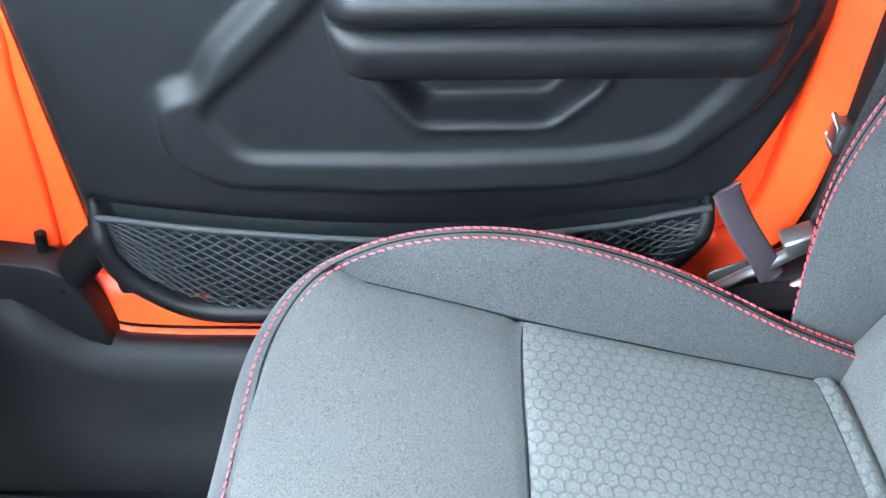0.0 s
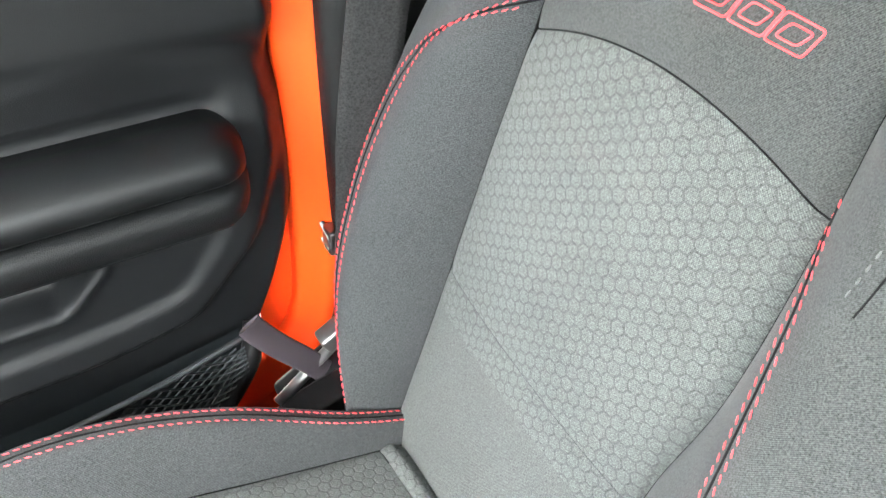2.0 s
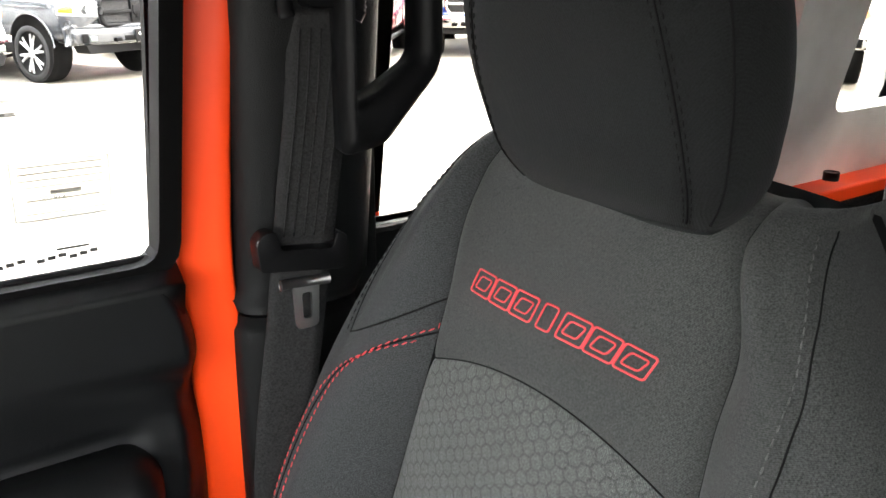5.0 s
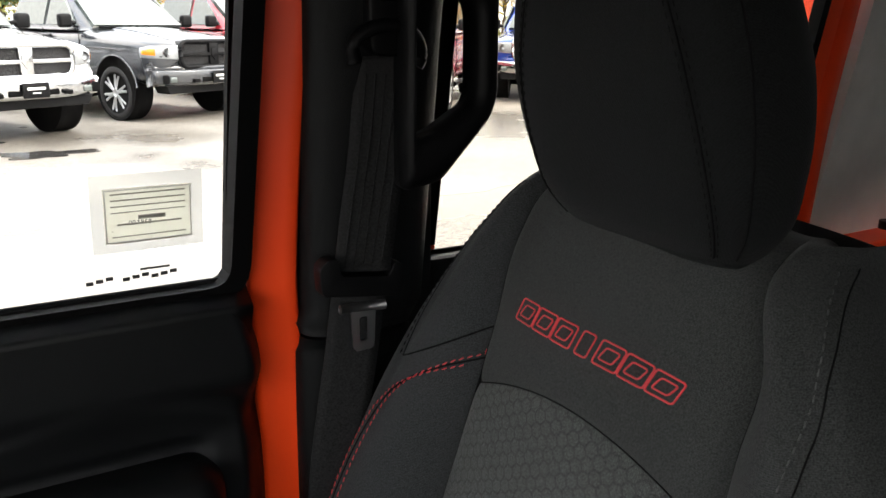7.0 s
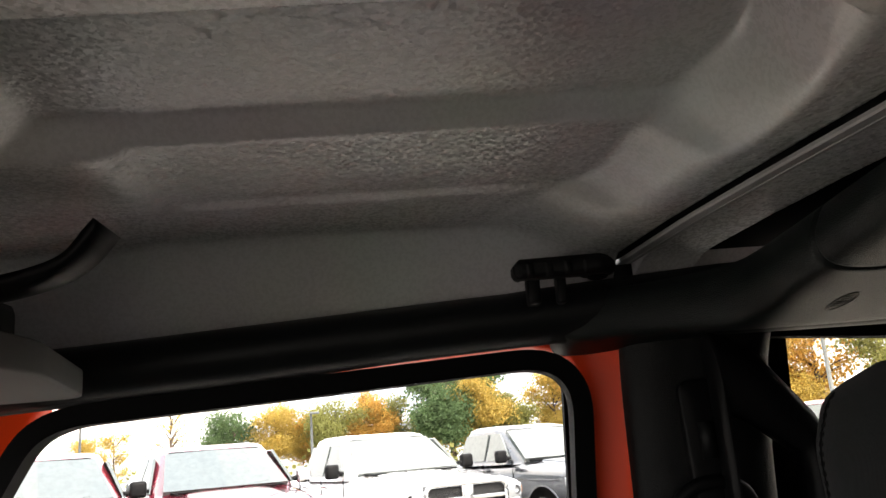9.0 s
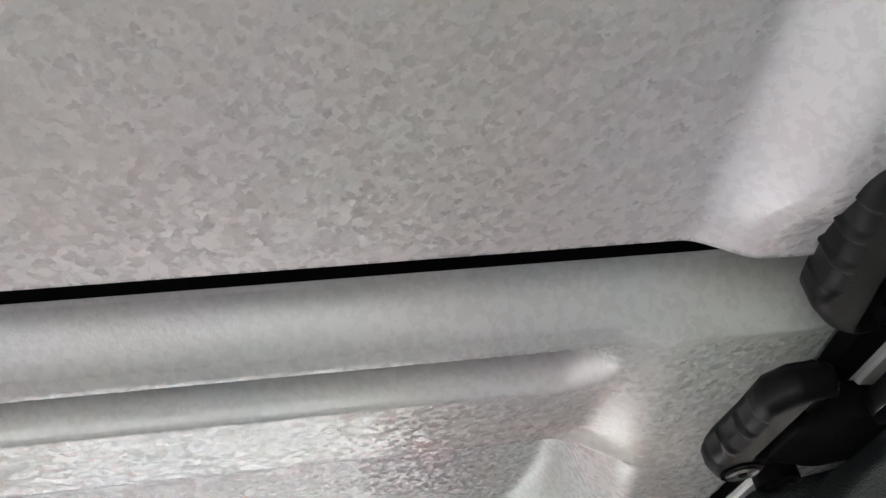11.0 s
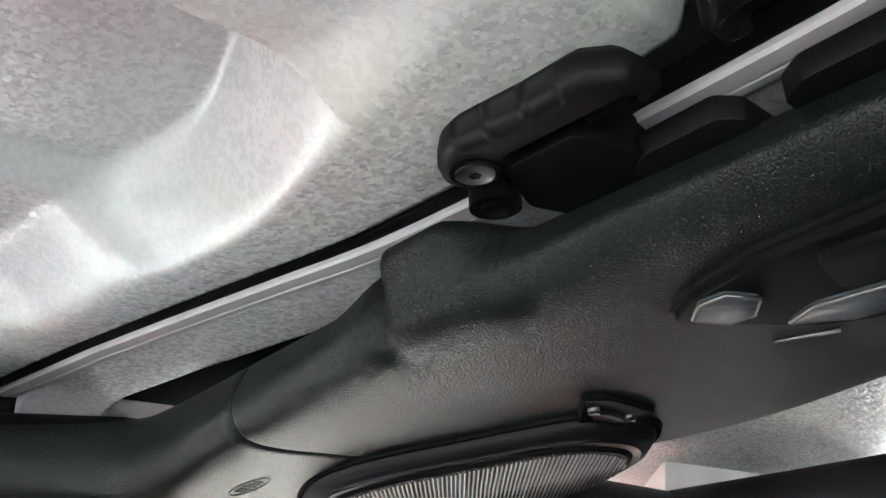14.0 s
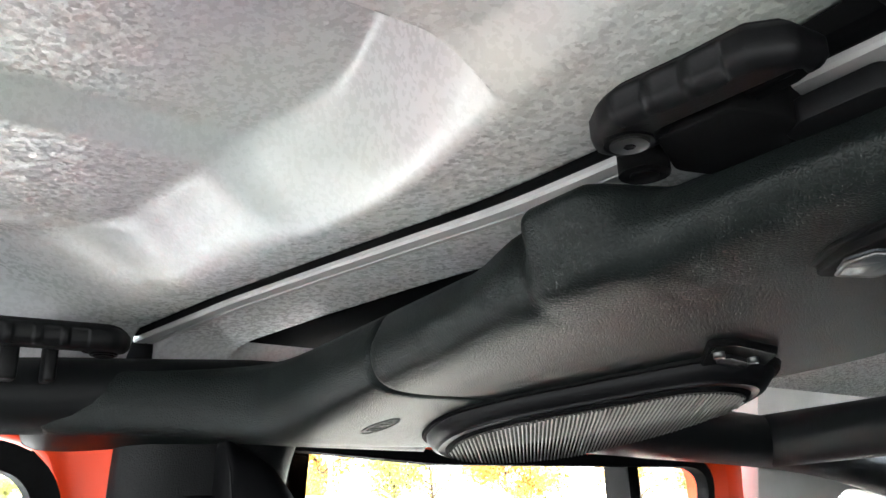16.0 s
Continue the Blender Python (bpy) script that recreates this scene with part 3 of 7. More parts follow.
def cush_s(x):
    """Half width at the stitched rim."""
    x = np.asarray(x, float)
    side = ip(x, [-0.06, 0.0, 0.07, 0.15, 0.22, 0.32, 0.42], [0.180, 0.190, 0.194, 0.187, 0.174, 0.150, 0.140])
    t = np.clip((x + 0.112) / 0.056, 0, 1)
    return np.where(x < -0.056, 0.075 + (0.180 - 0.075) * np.sqrt(np.maximum(0, 1 - (1 - t) ** 2)), side)


def cush_rim_z(x):
    return ip(x, [-0.13, -0.111, -0.085, -0.036, 0.03, 0.09, 0.2, 0.32, 0.42], [0.936, 0.940, 0.951, 0.971, 0.981, 0.979, 0.957, 0.910, 0.87])


def cush_centre(x, v):
    half = np.minimum(cush_c(np.maximum(x, -0.07)), cush_s(x))
    k = step(np.asarray(x, float), -0.075, -0.03)
    z = cush_z(x) + 0.008 * (1 - v ** 2) - dip((1 - np.abs(v)) * half, 0.005) * k
    lift = (cush_rim_z(x) - z) * np.abs(v) ** 5
    z = z + lift * (1 - step(np.asarray(x, float), -0.085, -0.035))
    return np.stack([x, YC + v * half, z], -1)


def cush_bolster(x, q, side):
    c, s = np.minimum(cush_c(np.maximum(x, -0.07)), cush_s(x)), cush_s(x)
    y = c + (s - c) * q
    z = cush_z(x) + (cush_rim_z(x) - cush_z(x)) * np.sin(np.clip(q, 0, 1) * math.pi / 2) + 0.004 * np.sin(q * math.pi) - dip(q * (s - c), 0.005) * step(np.asarray(x, float), -0.075, -0.03)
    return np.stack([x, YC + side * y, z], -1)


def cush_patch(name, x0, x1, mat, label, n=40):
    x, v = np.meshgrid(np.linspace(x0, x1, n), np.linspace(-1, 1, 44), indexing="ij")
    bow = 0.006 * (v ** 4)
    x = x + bow * np.clip(1 - (x - x0) / 0.05, 0, 1) * (x0 > 0) + bow * np.clip(1 - (x1 - x) / 0.05, 0, 1) * (x1 < 0.2)
    p = cush_centre(x, v)
    p[..., 2] -= dip(x - x0, 0.004) * (x0 > 0) + dip(x1 - x, 0.004) * (x1 < 0.2)
    return surface(name, p, mat, seat, label, uv=p[..., [1, 0]])


cush_patch("cushion_front_panel", -0.112, 0.086, M["cloth"], "plain charcoal cloth cushion front")
cush_patch("cushion_insert", 0.086, 0.338, M["cloth_hex"], "light grey honeycomb woven cushion insert", 60)
x, v = np.meshgrid(np.linspace(0.339, 0.40, 14), np.linspace(-1, 1, 30), indexing="ij")
p = cush_centre(x, v)
p[..., 2] += 0.007 * np.sin(np.clip((x - 0.339) / 0.022, 0, 1) * math.pi) - 0.03 * np.clip((x - 0.362) / 0.04, 0, 1)
surface("cushion_rear_strip", p, M["cloth_hex"], seat, "narrow honeycomb strip behind the cushion", uv=p[..., [1, 0]])
for side in (1, -1):
    x, q = np.meshgrid(np.linspace(-0.062, 0.40, 60), np.linspace(0, 1, 16), indexing="ij")
    p = cush_bolster(x, q, side)
    surface("cushion_bolster", p, M["cloth_side"], seat, "raised charcoal cushion bolster", uv=p[..., [1, 0]])
    tube("seam", [Vector(cush_bolster(np.array(a), np.array(0.0), side)) + Vector((0, 0, 0.0002)) for a in np.linspace(-0.05, 0.40, 50)], 0.0010, M["seam"], seat, n=6)
tube("seam", [Vector(cush_centre(np.array(0.086 + 0.006 * v ** 4), np.array(v))) + Vector((0, 0, -0.0025)) for v in np.linspace(-0.99, 0.99, 30)], 0.0009, M["seam"], seat, n=6)

# rim of the cushion: front edge and both flanks, rolled over and down
rim = []
xs_side = list(np.linspace(0.40, -0.05, 46)) + list(-0.05 - 0.062 * np.sin(np.linspace(0, 1, 26)[1:] * math.pi / 2))
for a in xs_side:
    rim.append((a, float(cush_s(a)), float(cush_rim_z(a))))
front = [(-0.112, w, 0.9395) for w in np.linspace(0.072, -0.072, 14)]
loop = rim + front + [(a, -w, z) for a, w, z in reversed(rim)]
loop = [Vector((a, YC + w, z)) for a, w, z in loop]
profile = [(0, 0), (0.007, -0.001), (0.014, -0.005), (0.020, -0.012), (0.024, -0.022), (0.026, -0.036), (0.024, -0.07), (0.019, -0.11), (0.012, -0.17), (0.008, -0.22)]
rows = []
for i, p0 in enumerate(loop):
    t = loop[min(i + 2, len(loop) - 1)] - loop[max(i - 2, 0)]
    t.z = 0
    nrm = Vector((t.y, -t.x, 0)).normalized()
    if nrm.dot(p0 - Vector((0.15, YC, p0.z))) < 0:
        nrm = -nrm
    rows.append([p0 + nrm * o + Vector((0, 0, d)) for o, d in profile])
rows = np.array([[tuple(a) for a in r] for r in rows])
arc = np.cumsum([0] + [(loop[i + 1] - loop[i]).length for i in range(len(loop) - 1)])
surface("cushion_flank", rows, M["cloth_side"], seat, "charcoal cloth cushion flank",
        uv=np.stack(np.broadcast_arrays(arc[:, None], np.linspace(0, 0.22, len(profile))[None, :]), -1))


def rim_row(out, down):
    res = []
    for i, p0 in enumerate(loop):
        t = loop[min(i + 2, len(loop) - 1)] - loop[max(i - 2, 0)]
        t.z = 0
        nrm = Vector((t.y, -t.x, 0)).normalized()
        if nrm.dot(p0 - Vector((0.15, YC, p0.z))) < 0:
            nrm = -nrm
        res.append(p0 + nrm * out + Vector((0, 0, down)))
    return res


mesh_object("red_stitching", *join_geo(stitch_geo(rim_row(0.006, 0.0006), r=0.0008, slant=0.0005), stitch_geo(rim_row(-0.006, 0.0005), r=0.0008, slant=0.0005)), M["red_thread"], seat, "two rows of red thread stitches")
tube("piping", rim_row(0, 0.0002), 0.0010, M["seam"], seat, "black seam cord", n=6)
box("seat_base", (0.40, 0.36, 0.16), (0.15, YC, 0.70), M["plastic"], seat, "black seat base and rails", bevel=0.02)
prism("side_cover", rounded([(0.10, 0.66), (0.46, 0.66), (0.46, 0.86), (0.40, 0.90), (0.30, 0.885), (0.14, 0.80)], 0.03), YC + 0.195, YC + 0.232, M["plastic"], seat, "black plastic recliner side cover", bevel=0.008, smooth=True)

# ---- head restraint ----
head = thing("head_restraint", (0.55, YC, 1.40), "charcoal cloth head restraint with stitched side seams", "headrest")


def head_section(z):
    hw = ip(z, [1.430, 1.45, 1.49, 1.53, 1.57, 1.61, 1.635, 1.648], [0.078, 0.094, 0.106, 0.110, 0.106, 0.090, 0.062, 0.022])
    hd = ip(z, [1.430, 1.45, 1.49, 1.53, 1.57, 1.61, 1.635, 1.648], [0.022, 0.036, 0.046, 0.050, 0.049, 0.043, 0.030, 0.010])
    return float(hw), float(hd)


def head_pt(z, a):
    hw, hd = head_section(z)
    c, s = math.cos(a), math.sin(a)
    e = 2 / 3.2
    return Vector((0.507 - 0.20 * (z - 1.55) - hd * math.copysign(abs(s) ** e, s), 0.372 + hw * math.copysign(abs(c) ** e, c), z))


hz = list(np.linspace(1.430, 1.450, 5)) + list(np.linspace(1.46, 1.60, 22)) + list(np.linspace(1.61, 1.648, 9))
ang = np.linspace(0, 2 * math.pi, 64, endpoint=False)
hp = np.array([[tuple(head_pt(z, a)) for a in ang] for z in hz])
surface("cover", hp, M["cloth_head"], head, "charcoal twill cover", uv=np.stack([hp[..., 1] + hp[..., 0] * 0.4, hp[..., 2]], -1), wrap=True, cap=True)
for sgn in (1, -1):
    for k, base in enumerate((0.74, 0.30)):
        def ang_at(z, base=base, k=k):
            a = base + (0.45 * max(0, (z - 1.44)) / 0.2 if k == 0 else 0.06)
            return a if sgn > 0 else math.pi - a
        zs = np.linspace(1.438, 1.632, 50)
        line = [head_pt(z, ang_at(z)) + Vector((-0.0004, 0, 0)) for z in zs]
        tube("seam", line, 0.0007, M["seam"], head, n=6)
        if k == 0:
            for off in (-0.045, 0.045):
                mesh_object("stitching", *stitch_geo([head_pt(z, ang_at(z) + off) + Vector((-0.0003, 0, 0)) for z in zs], 0.0040, 0.003, 0.0005), M["seam"], head)
for w in (0.06, -0.06):
    tube("post", [(0.525, YC - 0.013 + w, 1.34), (0.527, YC - 0.013 + w, 1.44)], 0.006, M["metal"], head, "steel post", n=12)

# looped pull strap and belt anchor beside the seat
strap = thing("pull_strap", (0.31, 0.62, 0.89), "dark purplish webbing pull strap standing up beside the seat", "strap")
sp = smooth_curve([(0.258, 0.604, 1.006), (0.262, 0.606, 0.995), (0.285, 0.612, 0.955), (0.312, 0.618, 0.915), (0.33, 0.622, 0.885)], 24)
tube("webbing", sp, 0.0125, M["strap"], strap, "folded webbing", n=10, up=(0.2, -1, 0.4), ry=0.0022)
anchor = thing("belt_anchor", (0.345, 0.63, 0.88), "black and steel seat belt anchor bracket by the sill", "bracket")
tube("rail", [(0.275, 0.618, 0.872), (0.35, 0.628, 0.918)], 0.006, M["dark_metal"], anchor, n=10)
tube("rail", [(0.300, 0.600, 0.862), (0.37, 0.612, 0.905)], 0.004, M["dark_metal"], anchor, n=8)
box("bracket", (0.10, 0.05, 0.03), (0.33, 0.635, 0.868), M["plastic"], anchor, bevel=0.008, m=Euler((0, -0.5, 0)).to_matrix().to_4x4())
box("buckle", (0.03, 0.022, 0.02), (0.345, 0.628, 0.928), M["dark_metal"], anchor, bevel=0.003, m=Euler((0, -0.5, 0)).to_matrix().to_4x4())

# ---- passenger door ----
door = thing("passenger_door", (0.0, 0.70, 0.80), "closed black front door panel with armrest, pull recess and map net", "car door")


def poly_dist(px, pz, poly):
    """Signed distance to a polygon, positive inside."""
    d = np.full(px.shape, 1e9)
    inside = np.zeros(px.shape, bool)
    n = len(poly)
    for i in range(n):
        (ax, az), (bx, bz) = poly[i], poly[(i + 1) % n]
        ex, ez = bx - ax, bz - az
        t = np.clip(((px - ax) * ex + (pz - az) * ez) / (ex * ex + ez * ez + 1e-12), 0, 1)
        d = np.minimum(d, np.hypot(px - ax - t * ex, pz - az - t * ez))
        cond = ((az > pz) != (bz > pz)) & (px < ex * (pz - az) / (bz - az + 1e-12) + ax)
        inside ^= cond
    return np.where(inside, d, -d)


PLATEAU = rounded([(-0.05, 1.20), (-0.17, 1.088), (-0.185, 1.058), (-0.228, 1.048), (-0.233, 0.985), (-0.186, 0.951), (-0.02, 0.943), (0.138, 0.949), (0.235, 0.966), (0.290, 1.035), (0.312, 1.12), (0.316, 1.22), (0.20, 1.255)], 0.02, 4)
INNER = rounded([(-0.02, 1.20), (-0.09, 1.125), (-0.19, 1.037), (-0.158, 0.985), (0.0, 0.982), (0.15, 0.987), (0.225, 1.0), (0.265, 1.06), (0.28, 1.2)], 0.02, 4)
POCKET = rounded([(-0.050, 1.088), (0.006, 1.019), (0.120, 1.020), (0.164, 1.062), (0.156, 1.10), (-0.025, 1.10)], 0.012, 3)

gx, gz = np.meshgrid(np.linspace(-0.350, 0.332, 150), np.linspace(0.795, 1.320, 120), indexing="ij")
gy = np.full(gx.shape, 0.690)
gy -= 0.020 * step(poly_dist(gx, gz, PLATEAU), -0.010, 0.010)
gy += 0.007 * step(poly_dist(gx, gz, INNER), -0.004, 0.010)
gy -= 0.004 * step(poly_dist(gx, gz, POCKET), -0.012, -0.002)
gy += 0.034 * step(poly_dist(gx, gz, POCKET), -0.001, 0.016)
gy += 0.008 * step(gz, 1.165, 1.205) * step(gx, -0.16, -0.08)
gy -= (gy - 0.669 - 0.05 * (gz - 1.24)) * step(gz, 1.200, 1.258)
gy += 0.03 * step(-gx, 0.325, 0.352) + 0.025 * step(gx, 0.318, 0.335)
rear_edge = ip(gz, [0.79, 0.86, 0.914, 0.979, 1.039, 1.09, 1.20, 1.297, 1.33], [0.235, 0.262, 0.292, 0.324, 0.344, 0.350, 0.346, 0.337, 0.322])
gx = np.where(gx > 0.20, 0.20 + (gx - 0.20) * (rear_edge - 0.20) / 0.132, gx)
slab("panel", np.stack([gx, gy, gz], -1), (0, 0.05, 0), M["door"], door, "black grained moulded door panel")
# belt-line sill roll up to the glass
sy, sx = np.meshgrid(np.linspace(0, 1, 10), np.linspace(-0.345, 0.334, 40), indexing="ij")
roll = np.stack([sx, 0.6715 + 0.0325 * sy, 1.3195 + 0.0185 * np.sin(sy * math.pi / 2)], -1)
slab("belt_rail", roll, (0, 0.01, -0.03), M["door_soft"], door, "smooth black belt rail under the window")
tube("belt_seal", [(-0.345, 0.703, 1.339), (0.326, 0.703, 1.339)], 0.0035, M["rubber"], door, "black rubber glass seal", n=8)


def arm_section(x):
    e = 1.0
    if x > 0.262:
        e = math.sqrt(max(0.02, 1 - ((x - 0.262) / 0.034) ** 2))
    if x < -0.030:
        e = math.sqrt(max(0.02, 1 - ((-0.030 - x) / 0.036) ** 2))
    return e


def arm_part(name, prof, mat, label):
    rows = []
    for x in np.concatenate([np.linspace(-0.066, -0.030, 9), np.linspace(-0.02, 0.25, 14), np.linspace(0.262, 0.296, 10)]):
        e = arm_section(x)
        rows.append([(x, 0.672 + (y - 0.672) * e, 1.134 + (z - 1.134) * (0.35 + 0.65 * e)) for y, z in prof])
    return surface(name, np.array(rows), mat, armrest, label, wrap=True, cap=True)


armrest = mesh_object("armrest", *box_geo((0.30, 0.03, 0.08), 0.01, 2, (0.12, 0.672, 1.134)), M["trim_soft"], door, "padded armrest core")
up_prof = [(0.690, 1.1355), (0.640, 1.1355), (0.632, 1.1370), (0.6255, 1.143), (0.624, 1.152), (0.628, 1.164), (0.638, 1.175), (0.655, 1.182), (0.690, 1.185)]
lo_prof = [(0.690, 1.133), (0.640, 1.133), (0.631, 1.1315), (0.625, 1.126), (0.624, 1.118), (0.630, 1.098), (0.643, 1.086), (0.660, 1.083), (0.690, 1.083)]
arm_part("armrest_pad", up_prof, M["door_soft"], "soft black armrest pad")
arm_part("armrest_lower", lo_prof, M["trim"], "grained black armrest underside")

# map net along the foot of the door
net_frame = smooth_curve([(-0.308, 0.672, 0.945), (-0.306, 0.658, 0.905), (-0.298, 0.655, 0.866), (-0.274, 0.655, 0.836), (-0.240, 0.655, 0.812), (-0.19, 0.655, 0.803), (-0.05, 0.655, 0.803), (0.12, 0.655, 0.808), (0.20, 0.655, 0.83), (0.262, 0.660, 0.90), (0.272, 0.672, 0.945)], 70)
tube("net_frame", net_frame, [0.004 + 0.008 * min(1.0, min(k, 69 - k) / 6) for k in range(70)], M["plastic"], door, "black plastic net frame", n=10)
tube("net_hem", smooth_curve([(-0.300, 0.650, 0.938), (-0.17, 0.640, 0.928), (0.0, 0.634, 0.922), (0.15, 0.640, 0.930), (0.268, 0.652, 0.946)], 50), 0.0032, M["net"], door, "elastic hem of the net", n=8)


def net_point(u, w):
    x = -0.300 + 0.568 * u
    top_z = 0.937 - 0.016 * math.sin(u * math.pi)
    bot_z = 0.808 + 0.09 * (abs(u - 0.5) * 2) ** 5
    y = 0.650 - 0.014 * math.sin(u * math.pi) * w
    return Vector((x, y, bot_z + (top_z - bot_z) * w))


net_geo = []
NX, NZ = 34, 9
for k in range(-NZ, NX + 1):
    for sgn in (1, -1):
        pts = []
        for j in range(NZ * 2 + 1):
            w = j / (NZ * 2)
            u = (k + (w * NZ if sgn > 0 else (1 - w) * NZ)) / NX
            if 0.004 <= u <= 0.996:
                p = net_point(u, w)
                p.y += 0.0006 * sgn
                pts.append(p)
        if len(pts) > 2:
            net_geo.append(tube_geo(pts, 0.0013, 4))
tagged(mesh_object("net_mesh", *join_geo(*net_geo), M["net"], door, "black knotted elastic net"), kind="stuff")
sheet = np.array([[tuple(net_point(u, w) + Vector((0, 0.024, 0))) for w in np.linspace(-0.22, 1, 10)] for u in np.linspace(0.01, 0.99, 40)])
surface("pocket_back", sheet, M["mat"], door, "dark lining behind the net")

# window frame and glass
GL_IN = [(0.318, 1.338), (0.334, 1.654), (0.322, 1.674), (0.300, 1.682), (-0.120, 1.662), (-0.150, 1.649), (-0.345, 1.338)]


def lean(x, z):
    """Side glass leans inwards towards the roof."""
    return 0.705 - 0.055 * (z - 1.338) / 0.35


def ring(name, inner, outer, y0, y1, mat, parent, label):
    """A closed frame between two outlines that have the same number of corners, leaning with the glass."""
    n = len(inner)
    v, f = [], []
    for off in (y0, y1):
        for loop_ in (inner, outer):
            v += [(x, lean(x, z) + off, z) for x, z in loop_]
    for i in range(n):
        j = (i + 1) % n
        a, b, c, d = i, j, n + j, n + i
        f += [(a, b, c, d), (2 * n + a, 2 * n + d, 2 * n + c, 2 * n + b), (a, 2 * n + a, 2 * n + b, b), (d, c, 2 * n + c, 2 * n + d)]
    return mesh_object(name, v, f, mat, parent, label, smooth=False)


def grow(poly, d):
    c = Vector((sum(p[0] for p in poly) / len(poly), sum(p[1] for p in poly) / len(poly)))
    out = []
    n = len(poly)
    for i in range(n):
        a, p, b = Vector(poly[i - 1]), Vector(poly[i]), Vector(poly[(i + 1) % n])
        n1 = Vector(((p - a).y, -(p - a).x)).normalized()
        n2 = Vector(((b - p).y, -(b - p).x)).normalized()
        nn = (n1 + n2).normalized()
        if nn.dot(p - c) < 0:
            nn = -nn
        k = max(0.5, nn.dot(n1) if n1.dot(p - c) > 0 else nn.dot(-n1))
        out.append(tuple(p + nn * (d / k)))
    return out


IN = rounded(GL_IN, 0.02, 4)
ring("window_seal", IN, grow(IN, 0.0185), -0.020, 0.004, M["rubber"], door, "black rubber window seal")
gl = [(x, lean(x, z) + 0.0, z) for x, z in grow(IN, 0.004)]
pane_v = gl + [(x, y + 0.004, z) for x, y, z in gl]
n = len(gl)
pane = mesh_object("window_pane", pane_v, [tuple(range(n))[::-1], tuple(range(n, 2 * n))] + [(i, (i + 1) % n, n + (i + 1) % n, n + i) for i in range(n)], M["glass"], door, "clear door glass", smooth=False)
pane.visible_shadow = False

# window sticker and small etched marks
stick = thing("window_sticker", (0.255, 0.70, 1.41), "square paper sale sticker taped inside the window", "sticker")


def on_glass(x, z, d=0.004):
    return (x, lean(x, z) - d, z)


def decal(name, x0, x1, z0, z1, mat, parent, d, label=""):
    v = [on_glass(x, z, d) for x, z in ((x0, z0), (x1, z0), (x1, z1), (x0, z1))]
    v += [(a, b - 0.0006, c) for a, b, c in v]
    return mesh_object(name, v, [(0, 1, 2, 3), (7, 6, 5, 4), (0, 4, 5, 1), (1, 5, 6, 2), (2, 6, 7, 3), (3, 7, 4, 0)], mat, parent, label, smooth=False)


tape, n_, l_, b_ = nodes_of("clear_tape")
b_.inputs["Base Color"].default_value = (0.85, 0.88, 0.85, 1)
b_.inputs["Alpha"].default_value = 0.30
b_.inputs["Roughness"].default_value = 0.35
decal("tape", 0.206, 0.298, 1.380, 1.449, tape, stick, 0.0035, "clear adhesive film")
decal("paper", 0.216, 0.288, 1.389, 1.437, M["paper"], stick, 0.0052, "off-white printed label")
for i, (a, b, hgt) in enumerate(((0.2215, 0.2825, 0.0006), (0.2215, 0.2825, 0.0006), (0.2215, 0.2825, 0.0005), (0.2215, 0.2825, 0.0004), (0.243, 0.2655, 0.0018), (0.226, 0.279, 0.0007), (0.2215, 0.2225, 0.0003), (0.2215, 0.2825, 0.0004), (0.2215, 0.2825, 0.0006))):
    zz_ = 1.4325 - i * 0.0054
    decal("print_line", a, b, zz_ - hgt, zz_ + hgt, M["faint_ink"], stick, 0.0066)
price = bpy.data.curves.new("price", "FONT")
price.body = "$387.00"
price.size = 0.0058
price.align_x = "CENTER"
tmp = bpy.data.objects.new("price", price)
scene.collection.objects.link(tmp)
flat = bpy.data.meshes.new_from_object(tmp.evaluated_get(bpy.context.evaluated_depsgraph_get()))
bpy.data.objects.remove(tmp)
# read from inside, the print shows through the paper the wrong way round
mesh_object("price_print", [on_glass(0.2445 - v.co.x, 1.4045 + v.co.y, 0.0068) for v in flat.vertices], [tuple(p.vertices) for p in flat.polygons], M["ink"], stick, "printed price showing through, mirrored", smooth=False)
for x0_, x1_, z0_, z1_ in ((0.2165, 0.2875, 1.4355, 1.4365), (0.2165, 0.2875, 1.3895, 1.3905), (0.2165, 0.2175, 1.3895, 1.4365), (0.2865, 0.2875, 1.3895, 1.4365)):
    decal("border_line", x0_, x1_, z0_, z1_, M["hard_white"], stick, 0.0067)
marks = thing("glass_marking", (0.25, 0.70, 1.355), "small black printed marks at the glass corner", "glass marking")
for i in range(9):
    xx = 0.198 + 0.008 * i + (0.006 if i > 2 else 0)
    decal("mark", xx, xx + 0.006, 1.352 + 0.0012 * (i % 3), 1.3555 + 0.0012 * (i % 3), M["ink"], marks, 0.003)
decal("mark", 0.243, 0.268, 1.3605, 1.3625, M["ink"], marks, 0.003)

# ---- body side: orange jambs, sill and roof rail ----
body = thing("body_side", (0.3, 0.72, 0.7), "orange painted body side with door openings", "car body", kind="structure")


def strip(name, pts, w0, w1, mat, label="", thick=0.05):
    """A painted band between two edge curves on the body side, turned towards the cabin."""
    a = smooth_curve(pts, 50)
    k = np.linspace(0, 1, 50)
    rows = []
    for i, p in enumerate(a):
        t = (a[min(i + 1, 49)] - a[max(i - 1, 0)]).normalized()
        s = Vector((t.z, 0, -t.x))
        w = w0 + (w1 - w0) * k[i]
        rows.append([tuple(p + s * o + Vector((0, d, 0))) for o, d in ((0, 0.03), (0.0, 0.004), (0.004, 0.0), (w * 0.35, -0.004), (w * 0.7, -0.012), (w - 0.004, -0.020), (w, -0.016), (w, 0.03))])
    return surface(name, np.array(rows), mat, body, label, wrap=True, cap=True)


